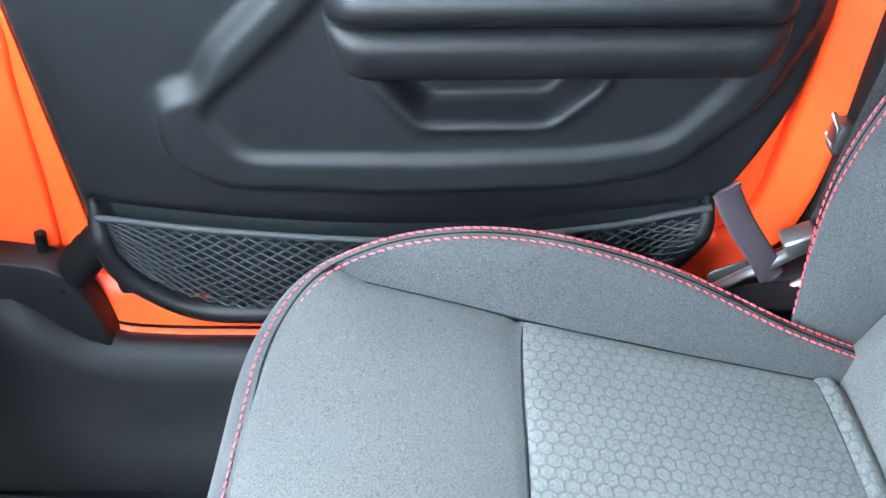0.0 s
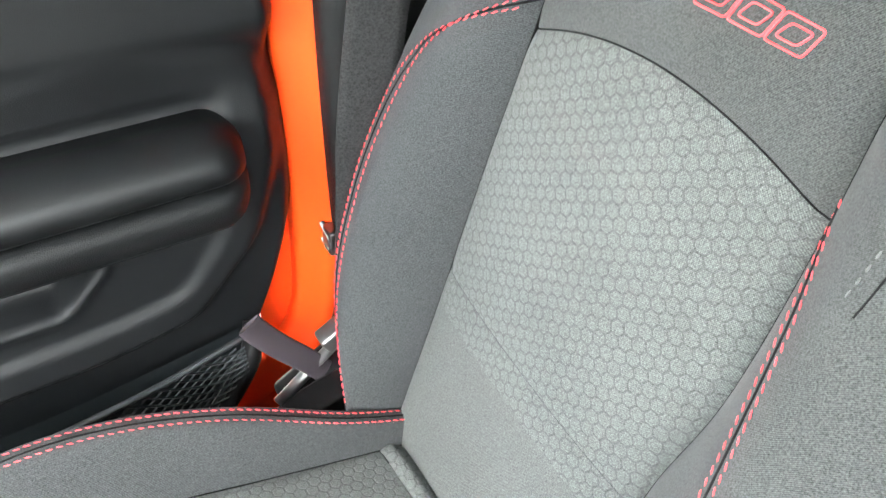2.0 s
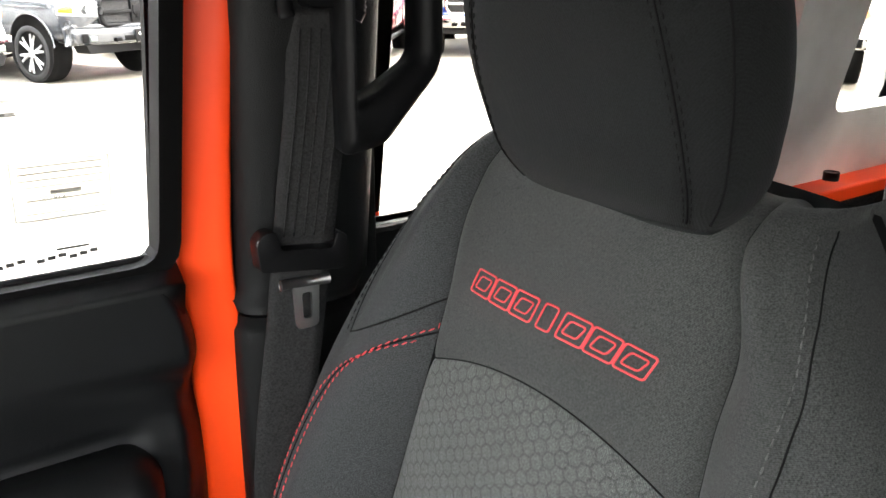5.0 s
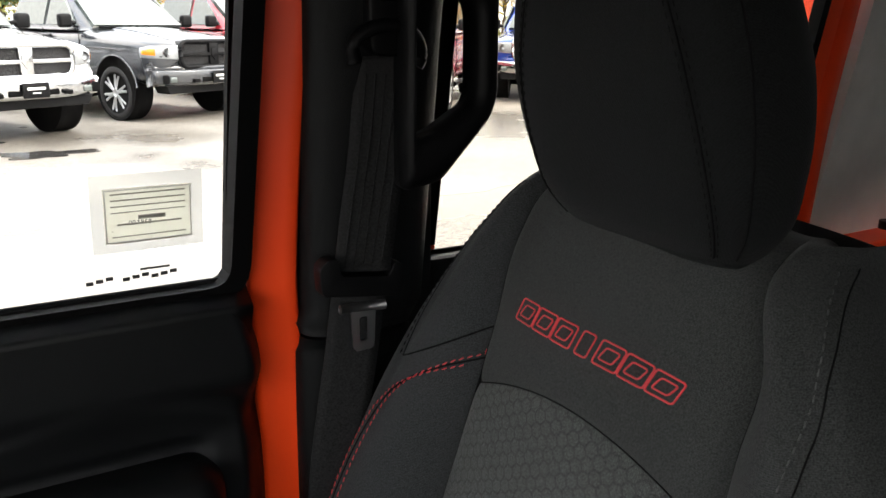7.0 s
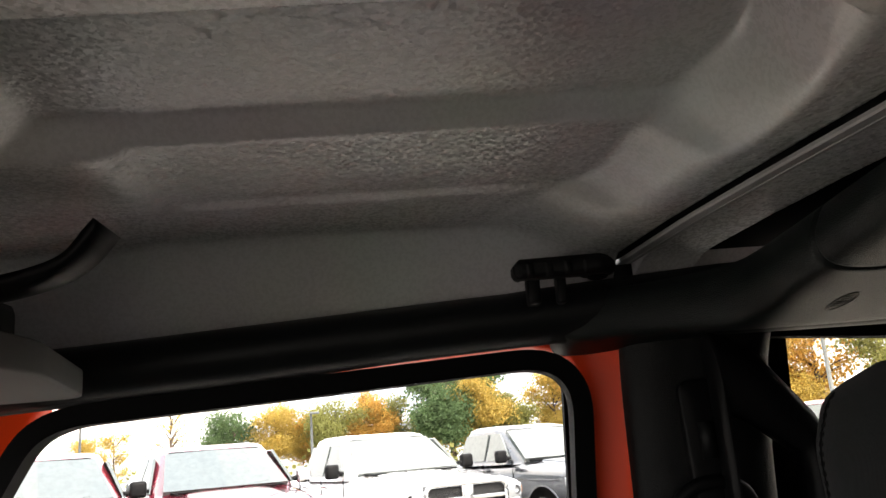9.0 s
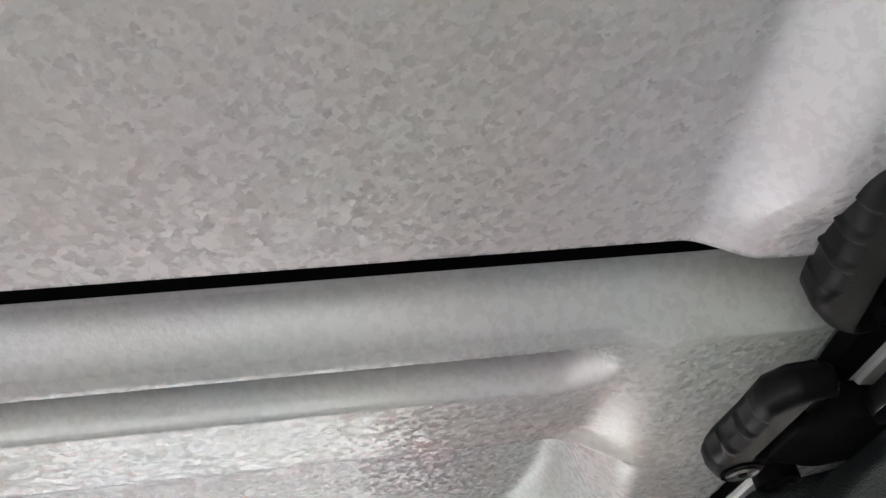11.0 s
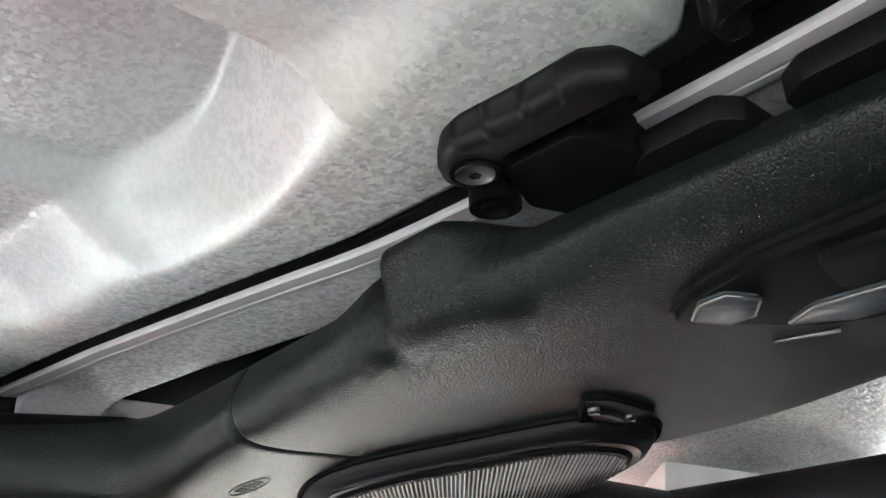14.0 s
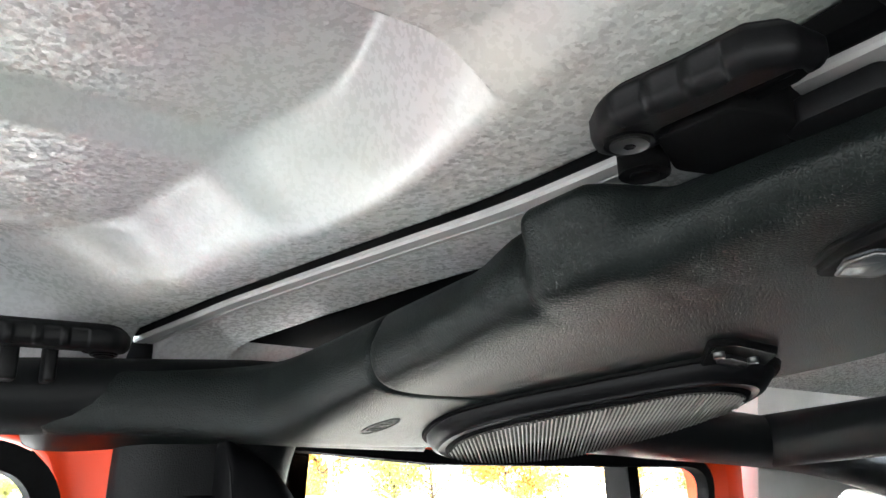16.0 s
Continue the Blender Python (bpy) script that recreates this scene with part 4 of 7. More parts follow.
strip("b_pillar_jamb", [(0.22, 0.715, 0.800), (0.29, 0.712, 0.838), (0.332, 0.708, 0.885), (0.343, 0.704, 0.96), (0.347, 0.702, 1.10), (0.344, 0.700, 1.25), (0.338, 0.694, 1.34), (0.339, 0.684, 1.45), (0.344, 0.672, 1.56), (0.349, 0.660, 1.65), (0.338, 0.655, 1.692), (0.30, 0.652, 1.706)], 0.030, 0.052, M["paint"], "orange pillar jamb with seam line")
head_rail = []
for x in np.linspace(-0.16, 0.34, 30):
    z = 1.690 + 0.022 * (x + 0.15) / 0.5
    head_rail.append([(x, 0.660, z - 0.006), (x, 0.646, z - 0.004), (x, 0.640, z + 0.006), (x, 0.650, z + 0.020), (x, 0.70, z + 0.022), (x, 0.70, z - 0.006)])
surface("door_head_rail", np.array(head_rail), M["paint"], body, "orange rail over the door", wrap=True, cap=True)
strip("a_pillar_upper", [(-0.15, 0.660, 1.690), (-0.19, 0.668, 1.630), (-0.27, 0.685, 1.50), (-0.37, 0.700, 1.345)], 0.03, 0.03, M["paint"], "orange windscreen pillar")
strip("a_pillar_lower", [(-0.372, 0.712, 1.345), (-0.352, 0.712, 1.20), (-0.352, 0.710, 1.10), (-0.362, 0.708, 1.04), (-0.374, 0.706, 0.93), (-0.385, 0.704, 0.85), (-0.40, 0.704, 0.80)], 0.16, 0.14, M["paint"], "orange hinge pillar")


def sill_rise(x):
    """The sill curls up towards the hinge pillar."""
    return float(np.interp(-x, [0.17, 0.276, 0.334, 0.36, 0.386, 0.405, 0.43], [0.0, 0.0, 0.004, 0.013, 0.029, 0.056, 0.085]))


sill_rows = []
for x in np.linspace(-0.46, 0.40, 60):
    lift = sill_rise(x)
    sill_rows.append([(x, 0.735, 0.80 + lift), (x, 0.708, 0.785 + lift), (x, 0.700, 0.765 + lift), (x, 0.697, 0.735 + lift), (x, 0.690, 0.722 + lift), (x, 0.672, 0.712 + lift), (x, 0.66, 0.70 + lift), (x, 0.735, 0.69 + lift)])
surface("sill", np.array(sill_rows), M["paint"], body, "orange door sill", wrap=True, cap=True)
tube("sill_line", [(x, 0.6950, 0.7340 + sill_rise(x)) for x in np.linspace(-0.46, 0.38, 50)], 0.002, M["rubber"], body, "dark weld line in the sill", n=6)
box("striker", (0.014, 0.02, 0.030), (0.372, 0.676, 1.008), M["dark_metal"], body, "steel door striker", bevel=0.003)
tube("striker_loop", [(0.368, 0.690, 1.020), (0.366, 0.668, 1.020), (0.366, 0.668, 1.000), (0.368, 0.690, 1.000)], 0.0028, M["dark_metal"], body, n=8)
# kick panel and scuff plate
kick = thing("scuff_plate", (-0.2, 0.64, 0.60), "black plastic sill scuff plate and kick panel", "trim panel", kind="structure")
rows = []
for x in np.linspace(-0.55, 0.40, 50):
    l2 = sill_rise(x)
    rows.append([(x, 0.6935, 0.705 + l2), (x, 0.6900, 0.7270 + l2), (x, 0.682, 0.7310 + l2), (x, 0.668, 0.7295 + l2), (x, 0.655, 0.719 + l2), (x, 0.643, 0.692 + l2), (x, 0.632, 0.655 + l2 * 0.6), (x, 0.612, 0.615 + l2 * 0.3), (x, 0.580, 0.575)])
slab("scuff", np.array(rows), (0, 0.0, -0.02), M["trim"], kick, "black grained scuff plate")
tube("hinge_check", smooth_curve([(-0.325, 0.692, 0.874), (-0.352, 0.688, 0.850), (-0.378, 0.685, 0.820), (-0.402, 0.693, 0.792), (-0.43, 0.706, 0.770)], 20), [0.019 + 0.0022 * (k % 2) for k in range(20)], M["rubber"], kick, "black ribbed door boot", n=12)
tube("boot_stud", [(-0.390, 0.694, 0.880), (-0.399, 0.690, 0.835)], 0.006, M["plastic"], kick, "black stud on the boot", n=8)
prism("kick_panel", rounded([(-0.70, 0.55), (-0.345, 0.66), (-0.352, 0.80), (-0.372, 0.855), (-0.46, 0.87), (-0.70, 0.90)], 0.02), 0.665, 0.70, M["trim"], kick, "black kick panel", bevel=0.006, smooth=True)

prism("outer_skin", [(0.30, 0.70), (0.56, 0.70), (0.56, 1.335), (0.337, 1.335), (0.322, 1.300), (0.30, 1.295)], 0.728, 0.742, M["paint"], body, "orange outer skin behind the pillar")
v = [(x, lean(x, z) + d, z) for d in (0.022, 0.032) for x, z in ((0.325, 1.335), (0.56, 1.335), (0.56, 1.73), (0.335, 1.73))]
mesh_object("upper_skin", v, [(0, 1, 2, 3), (7, 6, 5, 4), (0, 4, 5, 1), (1, 5, 6, 2), (2, 6, 7, 3), (3, 7, 4, 0)], M["rubber"], body, "black pillar backing", smooth=False)
prism("fender_skin", [(-0.62, 0.60), (-0.352, 0.60), (-0.345, 1.30), (-0.62, 1.28)], 0.715, 0.74, M["paint"], body, "orange cowl side skin")
# ---- floor and closing walls ----
floor = mesh_object("floor", [(-0.9, -0.72, 0.575), (1.9, -0.72, 0.575), (1.9, 0.72, 0.575), (-0.9, 0.72, 0.575), (-0.9, -0.72, 0.54), (1.9, -0.72, 0.54), (1.9, 0.72, 0.54), (-0.9, 0.72, 0.54)],
                    [(0, 1, 2, 3), (7, 6, 5, 4), (0, 4, 5, 1), (1, 5, 6, 2), (2, 6, 7, 3), (3, 7, 4, 0)], M["carpet"], smooth=False)
tagged(floor, "black carpeted cabin floor", "floor", kind="structure")
fm = thing("floor_mat", (-0.38, 0.38, 0.58), "black ribbed rubber floor mat in the footwell", "floor mat")
matp = rounded([(-0.75, 0.12), (-0.30, 0.12), (-0.28, 0.56), (-0.75, 0.58)], 0.04)
prism("mat", matp, 0.5765, 0.588, M["mat"], fm, axis="z", bevel=0.003)
for i in range(9):
    box("rib", (0.36, 0.006, 0.004), (-0.52, 0.17 + 0.045 * i, 0.590), M["mat"], fm, bevel=0.0015, seg=1)


def wall(name, outline, a, b, axis, mat, label):
    ob = prism(name, outline, a, b, mat, None, axis=axis)
    return tagged(ob, label, "wall", kind="structure")


wall("wall_front", [(-0.74, 0.55), (0.74, 0.55), (0.74, 1.27), (-0.74, 1.27)], -0.92, -0.88, "x", M["trim"], "plain black firewall")
# unseen block, drawn out to y 0.69 to shade the hinge pillar
wall("wall_dash", [(-0.70, 0.98), (0.69, 0.98), (0.69, 1.25), (-0.70, 1.25)], -0.87, -0.44, "x", M["trim"], "plain black dashboard block")
wall("wall_left_door", [(-0.42, 0.55), (0.42, 0.55), (0.42, 1.30), (-0.42, 1.30)], -0.76, -0.72, "y", M["trim"], "plain black driver door panel")
# unseen and solid to the roof, so no light enters at the left rear
wall("wall_left_rear", [(0.42, 0.55), (1.9, 0.55), (1.9, 1.80), (0.42, 1.80)], -0.76, -0.72, "y", M["trim"], "plain black left rear side, solid where its windows would be")
wall("wall_left_front", [(-0.9, 0.55), (-0.42, 0.55), (-0.42, 1.27), (-0.9, 1.27)], -0.76, -0.72, "y", M["trim"], "plain black left front side panel")
wall("wall_left_pillar", [(0.36, 1.33), (0.52, 1.33), (0.52, 1.72), (0.36, 1.72)], -0.74, -0.69, "y", M["trim"], "plain black left centre pillar")
wall("wall_left_quarter", [(1.12, 1.33), (1.9, 1.33), (1.9, 1.76), (1.12, 1.76)], -0.74, -0.71, "y", M["hard_white"], "plain pale left quarter panel")
wall("wall_rear", [(-0.74, 0.55), (0.74, 0.55), (0.74, 1.74), (-0.74, 1.74)], 1.88, 1.92, "x", M["trim"], "plain black tailgate")
wall("wall_right_front", [(-0.9, 0.55), (-0.47, 0.55), (-0.47, 1.27), (-0.9, 1.27)], 0.70, 0.74, "y", M["trim"], "plain black right front side panel")

# ---- centre pillar trim, belt and grab handle ----
pil = thing("centre_pillar_trim", (0.43, 0.66, 0.8), "black padded cover of the centre pillar roll bar", "pillar trim", kind="structure")


def pillar_piece(name, z0, z1, label):
    rows = []
    for z in np.linspace(z0, z1, 40):
        lean_in = -0.042 * max(0, (z - 1.25)) / 0.45
        e = 1.0
        for zz_ in (z0, z1):
            e = min(e, 0.93 + 0.07 * min(1, abs(z - zz_) / 0.006))
        wx = float(ip(z, [0.70, 1.0, 1.3, 1.5, 1.62, 1.70, 1.74], [0.125, 0.125, 0.130, 0.134, 0.138, 0.15, 0.17]))
        x0 = 0.376 + (0.006 if z > 1.3 else 0.0)
        cx = x0 + wx / 2
        cy = 0.697 + lean_in
        row = []
        for a in np.linspace(0, 2 * math.pi, 28, endpoint=False):
            c, s = math.cos(a), math.sin(a)
            row.append((cx + wx / 2 * e * math.copysign(abs(c) ** 0.6, c), cy + 0.042 * e * math.copysign(abs(s) ** 0.6, s), z))
        rows.append(row)
    return surface(name, np.array(rows), M["trim"], pil, label, wrap=True, cap=True)


pillar_piece("lower_cover", 0.66, 1.278, "black grained lower pillar cover")
pillar_piece("upper_cover", 1.281, 1.735, "black grained upper pillar cover")

belt = thing("seat_belt", (0.43, 0.63, 1.30), "black front seat belt hanging from its pillar guide", "seat belt")


def webbing(name, pts, width, label="", across=(1, -0.35, 0)):
    rows = []
    ax = Vector(across).normalized()
    for p in smooth_curve(pts, 40):
        rows.append([tuple(p + ax * (width * o) + Vector((0, d, 0))) for o, d in ((-0.5, 0), (-0.3, -0.0006), (0, -0.0009), (0.3, -0.0006), (0.5, 0), (0.5, 0.0012), (0, 0.0012), (-0.5, 0.0012))])
    return surface(name, np.array(rows), M["webbing"], belt, label, wrap=True, cap=True)


webbing("upper_webbing", [(0.446, 0.622, 1.545), (0.440, 0.624, 1.47), (0.430, 0.626, 1.40), (0.424, 0.627, 1.352)], 0.052, "black ribbed webbing")
webbing("lower_webbing", [(0.420, 0.626, 1.335), (0.412, 0.629, 1.27), (0.396, 0.634, 1.15), (0.385, 0.637, 1.0), (0.378, 0.64, 0.86)], 0.050, "black ribbed webbing")
for k in range(5):
    o = -0.016 + 0.008 * k
    tube("rib", smooth_curve([(0.4455 + o, 0.6206 - o * 0.35, 1.53), (0.440 + o, 0.6226 - o * 0.35, 1.47), (0.430 + o, 0.6246 - o * 0.35, 1.40), (0.424 + o, 0.6256 - o * 0.35, 1.36)], 20), 0.0009, M["webbing"], belt, n=5)
prism("stop_plate", rounded([(0.380, 1.337), (0.456, 1.326), (0.462, 1.333), (0.461, 1.357), (0.452, 1.361), (0.447, 1.347), (0.399, 1.353), (0.396, 1.370), (0.385, 1.370), (0.378, 1.362)], 0.004), 0.617, 0.634, M["plastic"], belt, "black belt guide bar", bevel=0.003, smooth=True)
tg = [(0.400, 0.6175, 1.318), (0.452, 0.6175, 1.318)]
tube("tongue", [(0.398, 0.621, 1.321), (0.442, 0.618, 1.320)], 0.0045, M["dark_metal"], belt, "grey tongue head", n=10)
tong = rounded([(0.409, 1.279), (0.430, 1.279), (0.432, 1.322), (0.407, 1.322)], 0.006)
hole = rounded([(0.4155, 1.288), (0.4238, 1.288), (0.4243, 1.312), (0.4150, 1.312)], 0.003)
v, f = [], []
m_ = len(tong)
for d in (0.6165, 0.6195):
    v += [(x, d, z) for x, z in tong] + [(x, d, z) for x, z in hole]
for i in range(m_):
    j = (i + 1) % m_
    f += [(i, j, m_ + j, m_ + i), (2 * m_ + i, 3 * m_ + i, 3 * m_ + j, 2 * m_ + j), (i, 2 * m_ + i, 2 * m_ + j, j), (m_ + i, m_ + j, 3 * m_ + j, 3 * m_ + i)]
mesh_object("tongue_plate", v, f, M["metal"], belt, "grey steel belt tongue", smooth=False)
dr = smooth_curve([(0.414, 0.616, 1.540), (0.412, 0.614, 1.556), (0.428, 0.612, 1.568), (0.450, 0.612, 1.570), (0.470, 0.614, 1.562), (0.478, 0.617, 1.546), (0.474, 0.618, 1.536)], 26)
tube("guide_loop", dr, 0.0065, M["plastic"], belt, "black belt guide loop", n=10)
prism("height_slider", rounded([(0.428, 1.545), (0.466, 1.545), (0.470, 1.66), (0.424, 1.66)], 0.012), 0.612, 0.632, M["plastic"], belt, "black belt height adjuster cover", bevel=0.005, smooth=True)
tube("slider_button", [(0.444, 0.610, 1.590), (0.444, 0.612, 1.622)], 0.007, M["trim_soft"], belt, n=10)

grab = thing("grab_handle", (0.50, 0.60, 1.55), "black moulded grab handle behind the centre pillar", "grab handle")
H_OUT = rounded([(0.452, 1.704), (0.492, 1.684), (0.541, 1.620), (0.5465, 1.600), (0.5475, 1.508), (0.541, 1.490), (0.488, 1.434), (0.452, 1.428)], 0.008, 3)
H_IN = rounded([(0.462, 1.628), (0.490, 1.612), (0.520, 1.590), (0.5235, 1.578), (0.5245, 1.512), (0.519, 1.502), (0.484, 1.482), (0.462, 1.476)], 0.005, 3)
rows = []
for (xa, za), (xb, zb) in zip(H_IN, H_OUT):
    row = []
    for k, y in ((0.0, 0.606), (0.04, 0.597), (0.28, 0.590), (0.72, 0.589), (0.95, 0.596), (1.0, 0.605), (0.96, 0.622), (0.04, 0.622)):
        row.append((xa + (xb - xa) * k, y, za + (zb - za) * k))
    rows.append(row)
surface("handle", np.array(rows + rows[:1]), M["plastic"], grab, "flat angular loop handle", wrap=True)
for gx_, gz_, nm in ((0.448, 1.688, "upper_mount"), (0.482, 1.452, "lower_mount")):
    box(nm, (0.036, 0.030, 0.040), (gx_, 0.650, gz_), M["plastic"], grab, "black moulded handle mount", bevel=0.012, seg=3)

# ---- rear side: rear door window, hardtop side, rear seat ----
rear = thing("rear_body_side", (0.9, 0.72, 0.9), "orange rear door frame and pale hardtop side behind it", "car body", kind="structure")
R_IN = rounded([(0.492, 1.335), (0.496, 1.680), (0.520, 1.697), (0.68, 1.686), (1.06, 1.686), (1.085, 1.672), (1.085, 1.335)], 0.02, 4)
ring("rear_window_seal", R_IN, grow(R_IN, 0.012), -0.012, 0.006, M["rubber"], rear, "black rear window seal")
ring("rear_door_frame", grow(R_IN, 0.0115), grow(R_IN, 0.045), -0.008, 0.03, M["paint"], rear, "orange rear door frame")
prism("rear_divider", [(0.955, 1.335), (0.972, 1.335), (0.972, 1.690), (0.955, 1.690)], 0.652, 0.690, M["rubber"], rear, "black rear window divider")
g2 = [(x, lean(x, z), z) for x, z in grow(R_IN, 0.004)]
n = len(g2)
pane = mesh_object("rear_pane", g2 + [(x, y + 0.004, z) for x, y, z in g2], [tuple(range(n))[::-1], tuple(range(n, 2 * n))] + [(i, (i + 1) % n, n + (i + 1) % n, n + i) for i in range(n)], M["privacy"], rear, "tinted rear door glass", smooth=False)
pane.visible_shadow = False
prism("rear_door_panel", [(0.48, 0.72), (1.13, 0.72), (1.13, 1.335), (0.48, 1.335)], 0.68, 0.72, M["trim"], rear, "black rear door panel", bevel=0.006)
strip_pts = [(1.135, 0.702, 1.27), (1.135, 0.690, 1.45), (1.130, 0.668, 1.60), (1.122, 0.655, 1.70)]
a = smooth_curve(strip_pts, 30)
rows = [[tuple(p + Vector(o)) for o in ((0, 0.03, 0), (0, 0, 0), (0.02, -0.008, 0), (0.045, -0.006, 0), (0.05, 0.0, 0), (0.05, 0.03, 0))] for p in a]
surface("rear_post", np.array(rows), M["paint"], rear, "orange rear door post", wrap=True, cap=True)
prism("rear_pillar_fill", rounded([(0.47, 0.72), (0.519, 0.72), (0.519, 1.62), (0.540, 1.74), (0.46, 1.74)], 0.01), 0.665, 0.700, M["trim"], rear, "black trim at the front of the rear opening", bevel=0.006, smooth=True)
# pale hardtop side with quarter window opening
Q_IN = rounded([(1.345, 1.372), (1.80, 1.372), (1.80, 1.62), (1.40, 1.66), (1.365, 1.64)], 0.03, 4)
Q_OUT = rounded([(1.187, 1.262), (1.90, 1.262), (1.90, 1.80), (1.40, 1.80), (1.187, 1.79)], 0.003, 4)
ring("hardtop_side", Q_IN, Q_OUT, -0.012, 0.03, M["hard_white"], rear, "pale inner shell of the hardtop side")
g3 = [(x, lean(x, z) + 0.005, z) for x, z in grow(Q_IN, 0.004)]
n = len(g3)
mesh_object("quarter_pane", g3 + [(x, y + 0.004, z) for x, y, z in g3], [tuple(range(n))[::-1], tuple(range(n, 2 * n))] + [(i, (i + 1) % n, n + (i + 1) % n, n + i) for i in range(n)], M["privacy"], rear, "tinted quarter glass", smooth=False)
prism("tub_rail", [(1.16, 1.238), (1.90, 1.238), (1.90, 1.262), (1.16, 1.262)], 0.655, 0.73, M["paint"], rear, "orange tub rail", bevel=0.004)
prism("tub_side", [(1.13, 0.72), (1.90, 0.72), (1.90, 1.238), (1.13, 1.238)], 0.66, 0.72, M["trim"], rear, "black rear side trim", bevel=0.006)
tube("hardtop_bolt", [(1.330, 0.665, 1.275), (1.330, 0.665, 1.288)], 0.012, M["plastic"], rear, "black hardtop fixing knob", n=12)

back_seat = thing("rear_seat", (1.15, 0.0, 0.75), "black cloth rear bench seat", "car seat")
rows = []
for y in np.linspace(-0.60, 0.60, 40):
    e = 1 - 0.25 * max(0, abs(y) - 0.5) / 0.1
    rows.append([(1.06 + 0.02 * (1 - e), y, 0.80), (1.00, y, 0.90), (1.02, y, 1.05), (1.06, y, 1.18 * (0.97 + 0.03 * e)), (1.10, y, 1.215 * (0.97 + 0.03 * e)), (1.15, y, 1.20), (1.17, y, 1.0), (1.16, y, 0.80)])
surface("backrest", np.array(rows), M["cloth_side"], back_seat, "black cloth rear backrest", wrap=True, cap=True)
box("cushion", (0.46, 1.18, 0.14), (0.84, 0.0, 0.84), M["cloth_side"], back_seat, bevel=0.04, seg=4)
for y in (0.36, -0.36):
    box("rear_headrest", (0.09, 0.24, 0.16), (1.13, y, 1.29), M["cloth_side"], back_seat, "black rear head restraint", bevel=0.035, seg=4)

# ---- roof panels ----
def seam_x(y):
    """Rear edge of the lift-off panels, bowed back towards the middle."""
    a = np.abs(np.asarray(y, float))
    return ip(a, [0.0, 0.1, 0.2, 0.265, 0.33, 0.406, 0.534, 0.66], [0.4405, 0.4435, 0.4415, 0.4365, 0.4245, 0.4105, 0.3885, 0.3665])


def seam_z(y):
    return 1.7985 - 0.03 * np.clip(np.abs(np.asarray(y, float)) - 0.50, 0, 1)


LIP_Y, RIM_Y = 0.046, 0.0775


def roof_z(x, y):
    """Inner face of the passenger's lift-off panel: rolled rim, groove, flat strip, stepped recess."""
    plateau = ip(y, [0.07, 0.100, 0.186, 0.26, 0.56, 0.66], [1.8135, 1.8130, 1.8154, 1.820, 1.822, 1.822]) - 0.075 * step(y, 0.565, 0.64)
    # rolled rim that climbs to the gasket
    up = np.clip((0.0925 - y) / (0.0925 - RIM_Y), 0, 1)
    z = plateau + 0.0022 * (1 - step(y, 0.0925, 0.098)) + 0.0185 * np.sin(up * math.pi / 2) ** 1.5 * up ** 0.3
    # long round-ended groove
    gy = np.abs(y - 0.117)
    gx = np.maximum(0, np.maximum(x - 0.348, -0.19 - x))
    z = z + 0.018 * (1 - step(np.hypot(gy, gx), 0.009, 0.0168))
    # stepped recess
    floor_x = ip(y, [0.17, 0.20, 0.235, 0.28, 0.325, 0.345, 0.365, 0.42, 0.47, 0.49, 0.52, 0.60], [0.355, 0.361, 0.372, 0.380, 0.369, 0.361, 0.348, 0.340, 0.324, 0.300, 0.275, 0.255])
    crest_x = ip(y, [0.0, 0.12, 0.20, 0.27, 0.30, 0.38, 0.42, 0.53, 0.62], [0.371, 0.375, 0.379, 0.388, 0.388, 0.377, 0.373, 0.357, 0.338])
    deep = step(y, 0.183, 0.189) * (1 - step(y, 0.340, 0.362))
    mid = step(y, 0.340, 0.362) * (1 - step(y, 0.472, 0.485))
    low = step(y, 0.472, 0.485) * (1 - step(y, 0.555, 0.60))
    inx = step(x, -0.06, -0.025) * (1 - step(x, floor_x, floor_x + 0.012) * 0.25)
    back = step(x, 0.0, 0.022)
    z = z + inx * (np.clip(1.854 - 0.06 * (y - 0.186) - plateau, 0, 1) * deep + 0.007 * mid * back + 0.004 * low)
    # slope down to the rear strip
    start = floor_x - 0.004 + (crest_x - 0.010 - floor_x + 0.004) * (1 - step(y, 0.172, 0.188))
    k = step(x, start - 0.006, crest_x + 0.014) * step(y, 0.086, 0.094)
    rear = seam_z(y) + 0.010 * (1 - step(y, 0.09, 0.20))
    z = z + (np.minimum(rear, z) - z) * k
    return z + 0.001 * step(x, seam_x(y) - 0.012, seam_x(y)) - 0.03 * step(-x, 0.25, 0.30)


def roof_z_driver(x, y):
    """The driver's panel: flat to its lip at the gasket, stepped down at the rear."""
    z = 1.8185 + 0.002 * step(-y, -0.02, 0.06) - 0.075 * step(-y, 0.50, 0.60)
    rear = 1.800 + 0.009 * step(y, 0.0, 0.04)
    return z - (z - rear) * step(x, 0.370, 0.396) * (1 - step(-y, 0.50, 0.60)) - 0.03 * step(-x, 0.25, 0.30)


